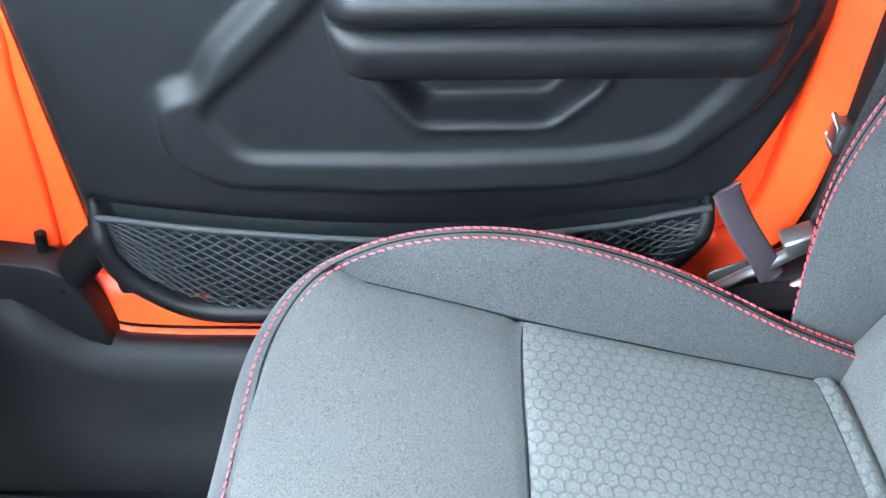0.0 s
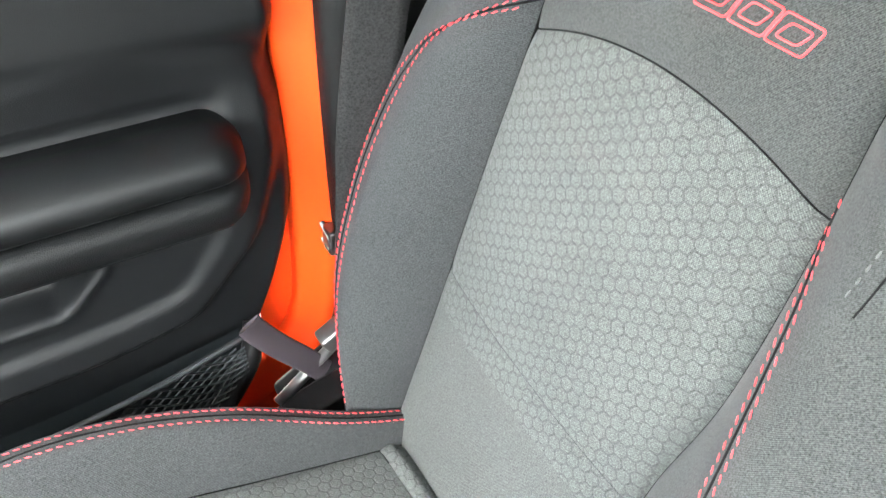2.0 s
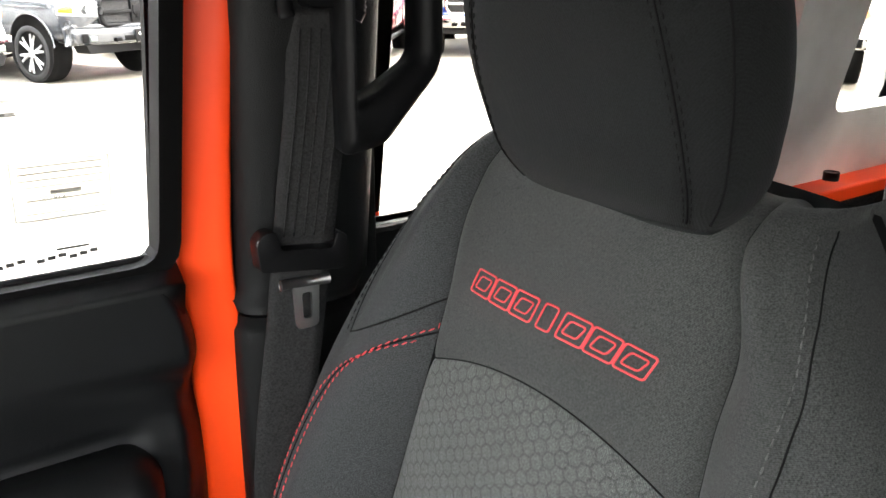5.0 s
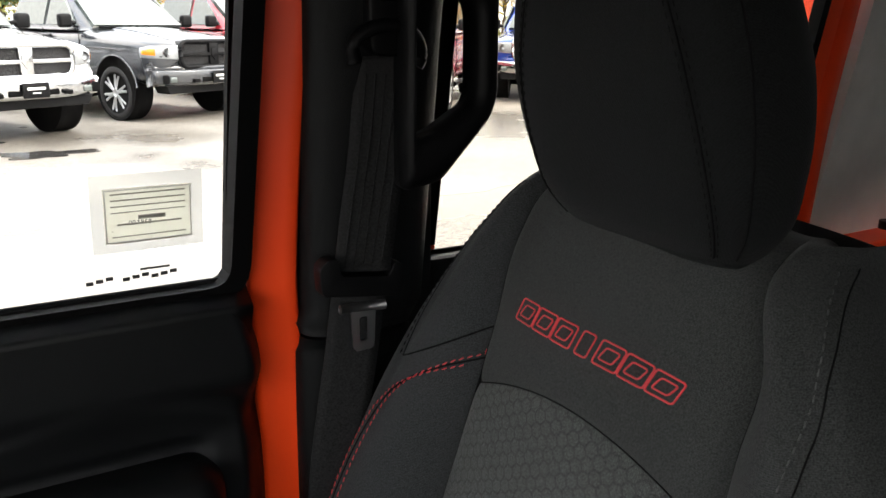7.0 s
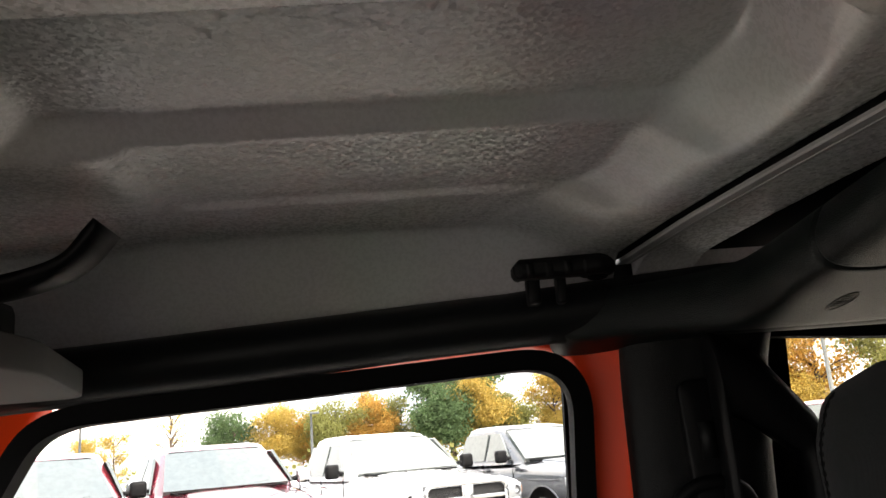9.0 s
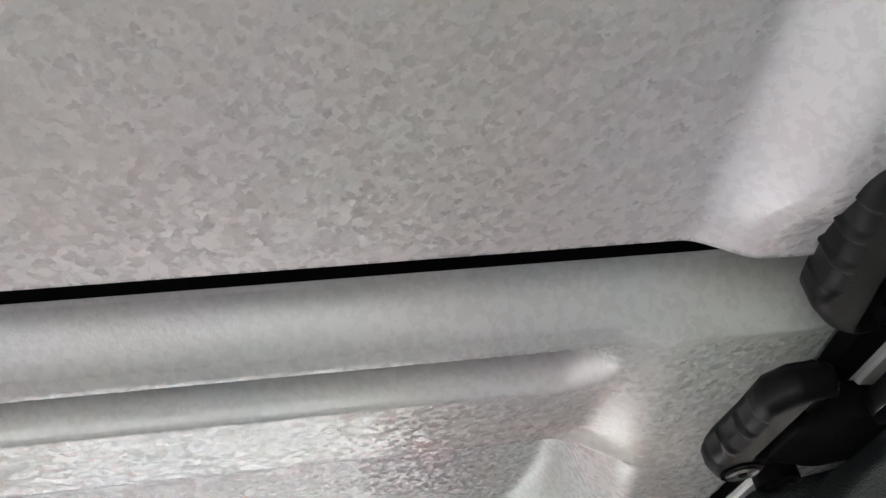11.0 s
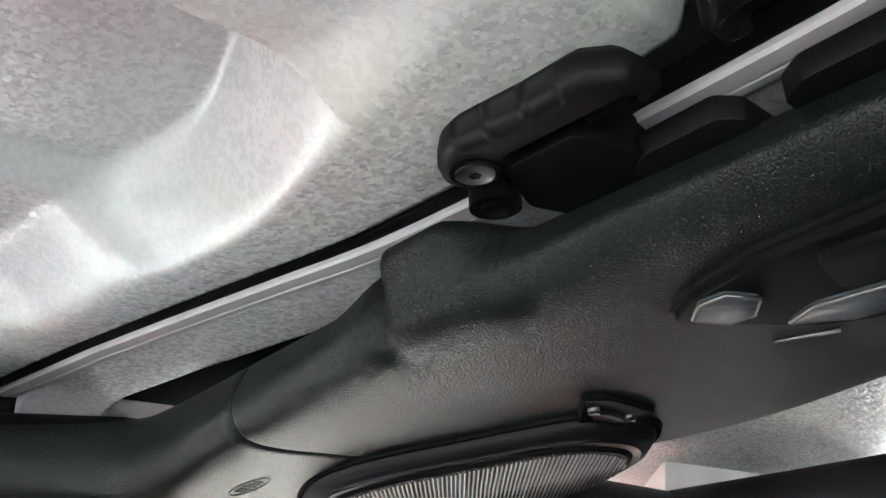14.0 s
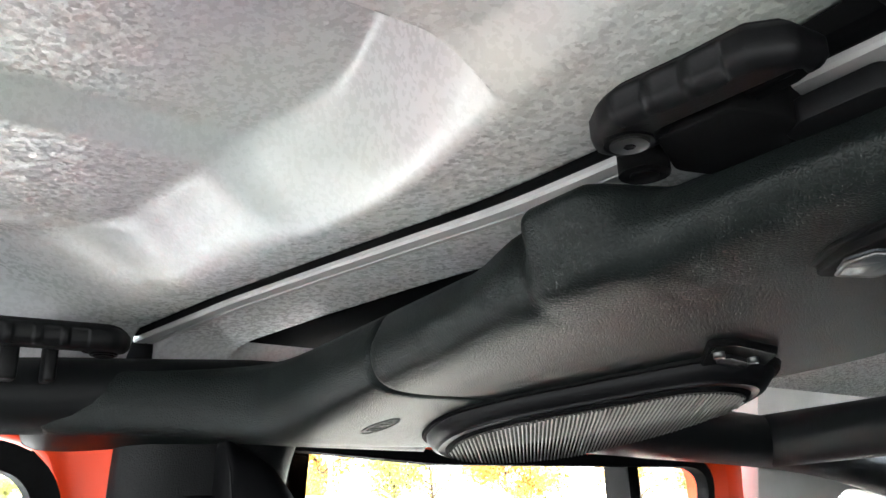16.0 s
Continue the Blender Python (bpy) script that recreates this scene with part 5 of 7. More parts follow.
def roof_panel(sgn, name, label):
    th = thing(name, (0.07, 0.32 * sgn, 1.80), label, "roof panel")
    xs = np.concatenate([np.linspace(-0.30, 0.20, 50), np.linspace(0.205, 1.0, 100)])
    if sgn > 0:
        ys = np.concatenate([np.linspace(RIM_Y, 0.14, 80), np.linspace(0.144, 0.18, 9), np.linspace(0.182, 0.192, 10), np.linspace(0.20, 0.34, 28), np.linspace(0.344, 0.36, 9), np.linspace(0.366, 0.465, 20), np.linspace(0.47, 0.49, 9), np.linspace(0.50, 0.66, 24)])
    else:
        ys = np.concatenate([np.linspace(LIP_Y, 0.02, 14), np.linspace(0.01, -0.62, 60)])
    u, y = np.meshgrid(xs, ys, indexing="ij")
    tail = (u - 0.205) / 0.795
    x = np.where(u <= 0.2001, u, 0.205 + tail * (seam_x(y) + 0.0026 - 0.205))
    if sgn > 0:
        z = roof_z(x, y)
    else:
        z = roof_z_driver(x, y)
    slab("liner", np.stack([x, y, z], -1), (0, 0, 0.035), M["roof"], th, "pale grey flecked inner face")
    return th


roof_panel(1, "roof_panel", "pale grey flecked lift-off roof panel over the passenger")
roof_panel(-1, "roof_panel", "pale grey flecked lift-off roof panel over the driver")
# seals: wide black gasket along the middle seam, thin one along the rear edge
seal = thing("roof_seal", (0.05, 0, 1.79), "black rubber gasket between the roof panels", "seal", kind="structure")
rows = []
for x in np.linspace(-0.30, 0.452, 70):
    rows.append([(x, y, z) for y, z in ((0.0785, 1.8352), (0.0765, 1.8370), (0.069, 1.8366), (0.066, 1.8395), (0.060, 1.8400), (0.056, 1.8368), (0.047, 1.8375), (0.040, 1.8400), (0.040, 1.866), (0.0785, 1.866))])
surface("gasket", np.array(rows), M["rubber"], seal, wrap=True, cap=True)


def edge_band(name, prof, mat, parent, label, y1=0.62):
    """A moulding that follows the rear edge of the panels."""
    rows = []
    for y in np.linspace(-y1, y1, 110):
        x, z = float(seam_x(y)), float(seam_z(y))
        rows.append([(x + dx, y, z + dz) for dx, dz in prof])
    ob = surface(name, np.array(rows), mat, parent, label, wrap=True, cap=True)
    for p in ob.data.polygons:
        p.use_smooth = False
    return ob


edge_band("rear_gasket", [(0.0028, 0.0030), (0.0075, 0.0018), (0.013, 0.0018), (0.0158, 0.0026), (0.0158, 0.065), (0.0028, 0.065)], M["rubber"], seal, "black gasket along the rear edge")
hard = thing("hardtop_roof", (0.9, 0, 1.80), "pale flecked hardtop roof behind the lift-off panels", "roof", kind="structure")
edge_band("edge_strip", [(0.016, 0.05), (0.016, 0.0005), (0.017, -0.001), (0.0250, -0.001), (0.0254, 0.0), (0.0266, 0.0), (0.0270, -0.001), (0.0315, -0.0005), (0.0330, 0.002), (0.0330, 0.05)], M["strip"], hard, "pale ribbed metal edge strip", 0.66)
t, y = np.meshgrid(np.concatenate([np.linspace(0, 0.1, 60), np.linspace(0.12, 1, 30)]), np.linspace(-0.72, 0.72, 80), indexing="ij")
x0 = seam_x(np.clip(y, -0.66, 0.66)) + 0.0332
x = x0 + (1.90 - x0) * t
z = seam_z(y) + 0.001 + 0.020 * step(x, 0.62, 0.74) - 0.05 * step(np.abs(y), 0.60, 0.70) + 0.012 * step(np.abs(y), 0.42, 0.45) * (1 - step(np.abs(y), 0.52, 0.55)) * step(x, 0.75, 0.80)
z = z + 0.022 * step(x, 0.512 - 0.16 * np.clip(np.abs(y) - 0.33, 0, 0.3), 0.516 - 0.16 * np.clip(np.abs(y) - 0.33, 0, 0.3)) * step(np.abs(y), 0.20, 0.24) * (1 - step(x, 0.66, 0.70))
slab("liner", np.stack([x, y, z], -1), (0, 0, 0.035), M["roof"], hard, "pale flecked hardtop liner")

# added black sheet: the hollow's shade between the liner's edge and the sound bar
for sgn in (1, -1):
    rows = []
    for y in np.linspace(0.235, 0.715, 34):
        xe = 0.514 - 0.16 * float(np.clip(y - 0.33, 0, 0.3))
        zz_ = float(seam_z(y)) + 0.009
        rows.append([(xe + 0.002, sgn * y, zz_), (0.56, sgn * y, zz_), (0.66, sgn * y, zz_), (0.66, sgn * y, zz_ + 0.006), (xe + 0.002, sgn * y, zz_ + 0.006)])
    surface("bar_hollow_shade", np.array(rows), M["rubber"], seal, "black sheet standing for the shade in the hollow above the sound bar", wrap=True, cap=True)

front_head = thing("windscreen_header", (-0.30, 0, 1.74), "black padded windscreen header rail", "header trim", kind="structure")
rows = []
for y in np.linspace(-0.66, 0.66, 40):
    rows.append([(-0.36, y, 1.70), (-0.30, y, 1.685), (-0.235, y, 1.70), (-0.215, y, 1.735), (-0.23, y, 1.77), (-0.36, y, 1.79)])
surface("cover", np.array(rows), M["trim"], front_head, wrap=True, cap=True)

# ---- side rail of the roll cage above the door ----
rail = thing("side_roll_bar", (0.1, 0.60, 1.74), "black padded roll bar running above the passenger door", "roll bar", kind="structure")
pts = smooth_curve([(-0.30, 0.618, 1.688), (-0.20, 0.618, 1.700), (-0.05, 0.618, 1.708), (0.12, 0.618, 1.717), (0.28, 0.615, 1.725), (0.42, 0.608, 1.728), (0.55, 0.60, 1.724)], 60)
tube("padding", pts, 0.031, M["trim_soft"], rail, "black vinyl padding", n=20, ry=0.025)
rows = []
for p in smooth_curve([(-0.22, 0.632, 1.680), (-0.05, 0.634, 1.689), (0.12, 0.634, 1.699), (0.24, 0.634, 1.708), (0.31, 0.636, 1.712)], 40):
    rows.append([tuple(p + Vector(o)) for o in ((0, -0.012, -0.001), (0, 0.004, -0.006), (0, 0.020, -0.004), (0, 0.020, 0.012), (0, -0.008, 0.010))])
surface("grey_lip", np.array(rows), M["visor"], rail, "pale grey lower lip of the rail trim", wrap=True, cap=True)
for sgn in (1, -1):
    bend = smooth_curve([(0.60, sgn * 0.545, 1.722), (0.52, sgn * 0.585, 1.727), (0.46, sgn * 0.606, 1.7300), (0.40, sgn * 0.610, 1.729), (0.33, sgn * 0.613, 1.7275), (0.26, sgn * 0.6155, 1.7243)], 40)
    fade = [0.0 if k < 14 else ((k - 14) / 25) ** 1.0 for k in range(40)]
    tube("corner_pad", bend, [0.036 - 0.006 * q for q in fade], M["trim_soft"], rail, "black padding that turns into the sound bar", n=20, ry=[0.0325 - 0.0085 * q for q in fade])
# left rail, plain
pts = smooth_curve([(-0.30, -0.615, 1.690), (0.12, -0.615, 1.727), (0.55, -0.60, 1.738)], 30)
tube("padding", pts, 0.032, M["trim_soft"], rail, "black vinyl padding", n=16)
for y in (0.60, -0.60):
    tube("rear_bar", smooth_curve([(0.55, y, 1.735), (0.9, y, 1.725), (1.3, y, 1.70), (1.7, y, 1.62)], 30), 0.032, M["trim_soft"], rail, "black padded rear roll bar", n=16)
tube("rear_cross_bar", smooth_curve([(1.15, -0.60, 1.715), (1.15, 0, 1.73), (1.15, 0.60, 1.715)], 30), 0.032, M["trim_soft"], rail, "black padded rear cross bar", n=16)

# ---- sound bar across the centre ----
bar = thing("sound_bar", (0.58, 0, 1.74), "black leather-grained overhead sound bar with speaker and lamp", "sound bar")


def bar_low(y):
    """Height of the underside."""
    a = abs(y)
    return 1.756 - 0.127 * max(0.0, a - 0.14) + 0.03 * max(0.0, a - 0.50) + 0.018 * float(step(np.array(a), 0.50, 0.60))


def bar_section(y):
    """Outline of the bar: back of the top, front top edge, front face, underside to the rear."""
    a = abs(y)
    s = lambda p, q: float(step(np.array(a), p, q))
    horn = s(0.186, 0.206) * (1 - s(0.238, 0.252))
    tube_k = s(0.240, 0.262)
    out_k = s(0.46, 0.60)
    xt = 0.473 - 0.033 * horn - 0.018 * tube_k - 0.012 * out_k
    zt = 1.786 - 0.012 * s(0.25, 0.30) - 0.05 * max(0.0, a - 0.30) * tube_k
    zb = bar_low(y)
    xf = 0.463 - 0.009 * horn - 0.010 * s(0.15, 0.24) - 0.008 * tube_k - 0.016 * out_k
    sweep = 0.11 * min(1.0, max(0.0, (a - 0.50) / 0.095)) ** 2.2
    xt, xf = xt - sweep, xf - sweep
    rx = 0.76 - 0.07 * s(0.20, 0.46) - 0.15 * s(0.5, 0.62)
    zm = zb + (zt - zb) * 0.50
    return [(xt + 0.040, zt + 0.004), (xt + 0.012, zt + 0.0035), (xt + 0.002, zt), (min(xt - 0.001, xf + 0.006), zt - 0.007), (xf, zm), (xf + 0.003, zb + 0.009), (xf + 0.012, zb + 0.0025), (xf + 0.030, zb), (xf + 0.07, zb), (xf + 0.12, zb),
            (rx - 0.06, zb + 0.002), (rx - 0.02, zb + 0.008), (rx, zt - 0.010), (rx - 0.02, zt + 0.004)]


def resample(outline, n=56):
    c = smooth_curve([(x, 0, z) for x, z in outline], n)
    return [(p.x, p.z) for p in c]


def bar_piece(name, ys, ends, label):
    """A length of the bar whose edges at the joints are rounded inwards."""
    rows = []
    for y in ys:
        sec = resample(bar_section(y))
        e = 0.0
        for j in ends:
            e = max(e, 0.0022 * (1 - min(1.0, abs(y - j) / 0.0035)) ** 2)
        cx, cz = 0.55, 1.752
        rows.append([(x + (e if x < cx else -e), y, z + (e if z < cz else -e)) for x, z in sec])
    return surface(name, np.array(rows), M["bar"], bar, label, wrap=True, cap=True)


J = 0.375
fine_ends = np.array([0.0, 0.0008, 0.0018, 0.0035])
bar_piece("centre_cover", np.concatenate([-J + fine_ends, np.linspace(-J + 0.006, J - 0.006, 190), J - fine_ends[::-1]]), (J, -J), "leather-grained black cover")
for sgn in (1, -1):
    ys = sgn * np.concatenate([J + 0.0012 + fine_ends, np.linspace(J + 0.008, 0.66, 70)])
    bar_piece("end_cover", ys, (sgn * (J + 0.0012),), "leather-grained black end cover")

# speaker pod under the bar
pod = rounded([(0.585, 0.500), (0.545, 0.470), (0.522, 0.415), (0.530, 0.372), (0.565, 0.315), (0.598, 0.262), (0.650, 0.256), (0.690, 0.295), (0.705, 0.38), (0.690, 0.475), (0.640, 0.505)], 0.03, 6)


def pod_z(x, y):
    return bar_low(y) - 0.0


def layered(name, outline, d0, d1, shrink, mat, label, parent=None):
    """A plate under the bar: outline at depth d0 narrowing to d1."""
    cx, cy = sum(p[0] for p in outline) / len(outline), sum(p[1] for p in outline) / len(outline)

    def at(k, d):
        res = []
        for x, y in outline:
            xx, yy = cx + (x - cx) * k, cy + (y - cy) * k
            res.append((xx, yy, pod_z(xx, yy) + d))
        return res
    rows = [at(1.0, d0), at(1.0, (d0 + d1) / 2), at(1 - (1 - shrink) * 0.5, d1 + (d0 - d1) * 0.12), at(shrink, d1)]
    return surface(name, np.array(rows), mat, parent or bar, label, wrap=True, cap=True)


def shrunk(k, cx=0.622, cy=0.392):
    return [(cx + (x - cx) * k, cy + (y - cy) * k) for x, y in pod]


layered("speaker_gap", shrunk(1.035), 0.006, -0.002, 0.99, M["rubber"], "dark gap round the speaker")
layered("speaker_bezel", pod, 0.004, -0.012, 0.92, M["plastic"], "black speaker surround")
layered("speaker_grille", shrunk(0.885), -0.008, -0.0142, 0.97, M["rubber"], "fine black speaker mesh")
lines = []
fence = shrunk(0.85)
cs, sn = math.cos(0.85), math.sin(0.85)
for k in range(-60, 61):
    us = np.linspace(-0.18, 0.18, 180)
    px_, py_ = 0.615 + us * cs - 0.0026 * k * sn, 0.385 + us * sn + 0.0026 * k * cs
    ok = np.nonzero(poly_dist(px_, py_, fence) > 0)[0]
    if len(ok) > 3:
        i, j = ok[0], ok[-1]
        lines.append(tube_geo([Vector((px_[q], py_[q], pod_z(0, py_[q]) - 0.0146)) for q in (i, (i + j) // 2, j)], 0.0007, 5))
tagged(mesh_object("speaker_weave", *join_geo(*lines), M["mesh"], bar, "fine slanting ribs of the speaker grille"), kind="stuff")
plate_out = rounded([(0.607, 0.282), (0.566, 0.243), (0.580, 0.236), (0.624, 0.240), (0.650, 0.274)], 0.004, 3)
layered("bracket_plate", plate_out, 0.002, -0.0035, 0.94, M["rubber"], "black angular screw plate")
layered("plate_ridge", rounded([(0.596, 0.262), (0.586, 0.2525), (0.592, 0.2485), (0.619, 0.2535), (0.624, 0.262)], 0.003, 3), -0.001, -0.0055, 0.9, M["plastic"], "raised ridge of the screw plate")
for px_, py_ in ((0.583, 0.2495), (0.613, 0.2500)):
    mesh_object("screw", *cyl_geo((px_, py_, bar_low(py_) - 0.003), (px_, py_, bar_low(py_) - 0.0066), 0.0030), M["dark_metal"], bar, "bright screw head")
# printed speaker symbol: a lens shape with bars
logo = []
for k in range(5):
    logo.append(box_geo((0.009 - 0.0012 * abs(k - 2), 0.0022, 0.0006), 0, 1, (0.497, 0.436 + 0.0055 * k, bar_low(0.436 + 0.0055 * k) - 0.0003)))
ring_pts = [Vector((0.497 + 0.0072 * math.cos(a), 0.447 + 0.021 * math.sin(a), bar_low(0.447 + 0.021 * math.sin(a)) - 0.0002)) for a in np.linspace(0, 2 * math.pi, 40)]
logo.append(tube_geo(ring_pts, 0.0005, 4))
mesh_object("symbol", *join_geo(*logo), M["mesh"], bar, "printed symbol of short bars")

# reading lamp housing near the middle
house = rounded([(0.527, 0.161), (0.510, 0.140), (0.497, 0.108), (0.490, 0.06), (0.490, -0.06), (0.497, -0.108), (0.510, -0.140), (0.527, -0.161), (0.577, -0.129), (0.588, -0.110), (0.588, 0.110), (0.577, 0.129)], 0.005, 4)
lamp = mesh_object("lamp_housing", *prism_geo(house, 1.7498, 1.760, "z", 0.003, 2), M["rubber"], bar, "black reading lamp housing")
mesh_object("lamp_shadow_gap", *prism_geo([(0.545 + (x - 0.545) * 1.05, y * 1.025) for x, y in house], 1.7535, 1.758, "z", 0.001, 1), M["rubber"], lamp, "dark joint round the lamp")
mesh_object("lamp_ridge", *prism_geo(rounded([(0.500, 0.090), (0.536, 0.098), (0.536, -0.098), (0.500, -0.090)], 0.008, 3), 1.7465, 1.752, "z", 0.0025, 2), M["rubber"], lamp, "raised middle of the housing")


def rim(name, pts, mat, label):
    tube(name, [Vector((x, y, 1.7478)) for x, y in pts + pts[:1]], 0.0009, mat, lamp, label, n=6)


for sgn in (1, -1):
    long_lens = [(0.559, sgn * 0.129), (0.547, sgn * 0.113), (0.545, sgn * 0.020), (0.570, sgn * 0.020), (0.573, sgn * 0.110)]
    mesh_object("lamp_lens", *prism_geo(rounded(long_lens, 0.003, 3), 1.7472, 1.753, "z", 0.001, 2), M["lens"], lamp, "clear faceted lamp lens")
    rim("lens_rim", long_lens, M["dark_metal"], "bright thin rim of the lens")
    push = [(0.524, sgn * 0.150), (0.511, sgn * 0.139), (0.509, sgn * 0.127), (0.523, sgn * 0.121), (0.538, sgn * 0.132), (0.539, sgn * 0.143)]
    mesh_object("button_lens", *prism_geo(rounded(push, 0.002, 3), 1.7472, 1.753, "z", 0.001, 2), M["lens"], lamp, "small clear push lens")
    rim("lens_rim", push, M["dark_metal"], "bright thin rim of the push lens")
    tube("chrome_edge", [(0.583, sgn * 0.149, 1.7492), (0.590, sgn * 0.123, 1.7492)], 0.0011, M["dark_metal"], lamp, "bright edge clip", n=6)

# ---- latches ----


def latch(outline, z0, z1, screw, dark, front, dents, size=1.0, cut=(0.0, 0.0)):
    """Clamp handle: moulded grip with bevelled edges, three finger dents, a long groove beside them and a pivot screw."""
    th = thing("roof_latch", (screw[0], screw[1], z1), "black plastic roof clamp handle with pivot screw", "latch", group="roof clamps")
    # the side that carries the finger dents stands back by `cut`
    cx, cy = sum(p[0] for p in outline) / len(outline), sum(p[1] for p in outline) / len(outline)
    if cut[0]:
        moved = []
        for x, y in outline:
            k = float(step(np.array(((cx - x) * cut[0] / 0.022 + (cy - y) * cut[1] / 0.045) / math.hypot(*cut)), -0.9, 0.6))
            moved.append((x + cut[0] * k, y + cut[1] * k))
        outline = moved
        front = [(p[0] + cut[0], p[1] + cut[1] * 0.5) for p in front]
    a, b = Vector(front[0]), Vector(front[1])
    way = (b - a).normalized()
    cx, cy = sum(p[0] for p in outline) / len(outline), sum(p[1] for p in outline) / len(outline)
    side = Vector((-way.y, way.x))
    if side.dot(Vector((cx, cy)) - a) < 0:
        side = -side
    fine = []
    for p, q in zip(outline, outline[1:] + outline[:1]):
        n = max(1, int(math.hypot(q[0] - p[0], q[1] - p[1]) / 0.0008))
        fine += [(p[0] + (q[0] - p[0]) * k / n, p[1] + (q[1] - p[1]) * k / n) for k in range(n)]
    far_s = max((Vector(p) - a).dot(way) for p in fine)
    far_d = max((Vector(p) - a).dot(side) for p in fine)
    s0 = (Vector(screw) - a).dot(way)
    inward = []
    for i, p in enumerate(fine):
        t = Vector(fine[(i + 3) % len(fine)]) - Vector(fine[i - 3])
        w = Vector((-t.y, t.x)).normalized()
        if w.dot(Vector((cx, cy)) - Vector(p)) < 0:
            w = -w
        inward.append(w)

    def low(x, y):
        """Height of the underside above its lowest level."""
        p = Vector((x, y)) - a
        u, d = p.dot(way), p.dot(side)
        e = lambda q, lo, hi: float(step(np.array(q), lo, hi))
        groove = e(d, far_d * 0.44, far_d * 0.56) * (1 - 0.45 * e(d, far_d - 0.0065, far_d - 0.004))
        groove *= e(u, s0 + 0.0095, s0 + 0.016) * (1 - e(u, far_s - 0.011, far_s - 0.006))
        h = 0.0080 * groove + 0.0030 * e(d, far_d * 0.40, far_d)
        return h

    def scallop(x, y):
        p = Vector((x, y)) - a
        if p.dot(side) > 0.006:
            return 0.0
        return 0.0013 * max(1 - float(step(np.array(abs(p.dot(way) - c) / 0.0066), 0.72, 1.0)) for c in dents)

    rows = []
    cuts = [scallop(p[0], p[1]) for p in fine]
    for z, inset, k in ((z1, 0.0060, 0), (z1 - 0.0030, 0.0025, 0), (z1 - 0.0055, 0.0004, 0), (z1 - 0.0062, 0.0, 1), (z0 + 0.0048, 0, 1)):
        rows.append([(p[0] + w.x * (inset + k * q), p[1] + w.y * (inset + k * q), z) for p, w, q in zip(fine, inward, cuts)])
    for inset, drop in ((0.0006, 0.0034), (0.0016, 0.0017), (0.0030, 0.0006), (0.0046, 0.0)):
        rows.append([(p[0] + w.x * (inset + q), p[1] + w.y * (inset + q), z0 + drop + low(p[0] + w.x * inset, p[1] + w.y * inset) * 0.75) for p, w, q in zip(fine, inward, cuts)])
    last = rows[-1]
    for k in np.linspace(0.93, 0.02, 22):
        rows.append([(cx + (p[0] - cx) * k, cy + (p[1] - cy) * k, z0 + low(cx + (p[0] - cx) * k, cy + (p[1] - cy) * k)) for p in last])
    surface("grip", np.array(rows), M["plastic"], th, "matt black moulded grip with finger dents", wrap=True, cap=True)
    sx, sy = screw
    mesh_object("pivot", *cyl_geo((sx, sy, z0 - 0.0010), (sx, sy, z0 + 0.008), 0.0088 * size, 28), M["plastic"], th, "black pivot boss")
    mesh_object("screw", *cyl_geo((sx, sy, z0 - 0.0018), (sx, sy, z0), 0.0068 * size, 28), M["rubber"] if dark else M["dark_metal"], th, "black screw head" if dark else "dull steel screw head")
    mesh_object("socket", *cyl_geo((sx, sy, z0 - 0.0022), (sx, sy, z0 - 0.0014), 0.0021, 6), M["rubber"], th, "hex socket")
    return th


latch(rounded([(0.398, 0.157), (0.396, 0.149), (0.399, 0.124), (0.400, 0.101), (0.410, 0.090), (0.428, 0.090), (0.441, 0.108), (0.442, 0.138), (0.439, 0.167), (0.433, 0.177), (0.420, 0.176), (0.407, 0.168)], 0.003, 3), 1.7831, 1.7997, (0.4215, 0.1605), False, ((0.3965, 0.154), (0.3995, 0.104)), (0.008, 0.0225, 0.037), cut=(0.0098, 0.0050))
latch(rounded([(0.406, 0.060), (0.401, 0.033), (0.396, 0.012), (0.395, -0.003), (0.404, -0.011), (0.416, -0.011), (0.432, -0.003), (0.441, 0.011), (0.446, 0.024), (0.451, 0.070), (0.447, 0.080), (0.436, 0.080), (0.421, 0.073)], 0.004, 3), 1.7951, 1.8154, (0.4225, 0.0065), True, ((0.3955, 0.004), (0.4045, 0.054)), (0.0100, 0.0250, 0.0400), 1.25, (0.0075, 0.0015))
end = latch(rounded([(0.277, 0.540), (0.352, 0.534), (0.366, 0.548), (0.362, 0.568), (0.345, 0.574), (0.287, 0.574), (0.276, 0.562)], 0.006, 4), 1.7690, 1.7860, (0.350, 0.556), True, ((0.342, 0.535), (0.285, 0.538)), (0.012, 0.028, 0.044, 0.060))
for px_, w_ in ((0.2945, 0.011), (0.3185, 0.008)):
    box("foot", (w_, 0.016, 0.024), (px_, 0.562, 1.7610), M["plastic"], end, "short black foot of the clamp", bevel=0.002)
rest = thing("clamp_rest", (0.45, 0.14, 1.79), "black clamp bracket between roof edge and sound bar", "bracket", group="clamp brackets")
mesh_object("bracket", *prism_geo(rounded([(0.430, 0.156), (0.432, 0.126), (0.455, 0.120), (0.478, 0.124), (0.478, 0.164), (0.458, 0.170)], 0.004, 3), 1.784, 1.800, "z", 0.002, 2), M["rubber"], rest, "black bracket body")
mesh_object("knuckle", *cyl_geo((0.441, 0.171, 1.7790), (0.441, 0.171, 1.794), 0.0095, 24), M["rubber"], rest, "black round knuckle")
mesh_object("knuckle_screw", *cyl_geo((0.441, 0.171, 1.7780), (0.441, 0.171, 1.780), 0.0055, 20), M["rubber"], rest, "small dark screw")
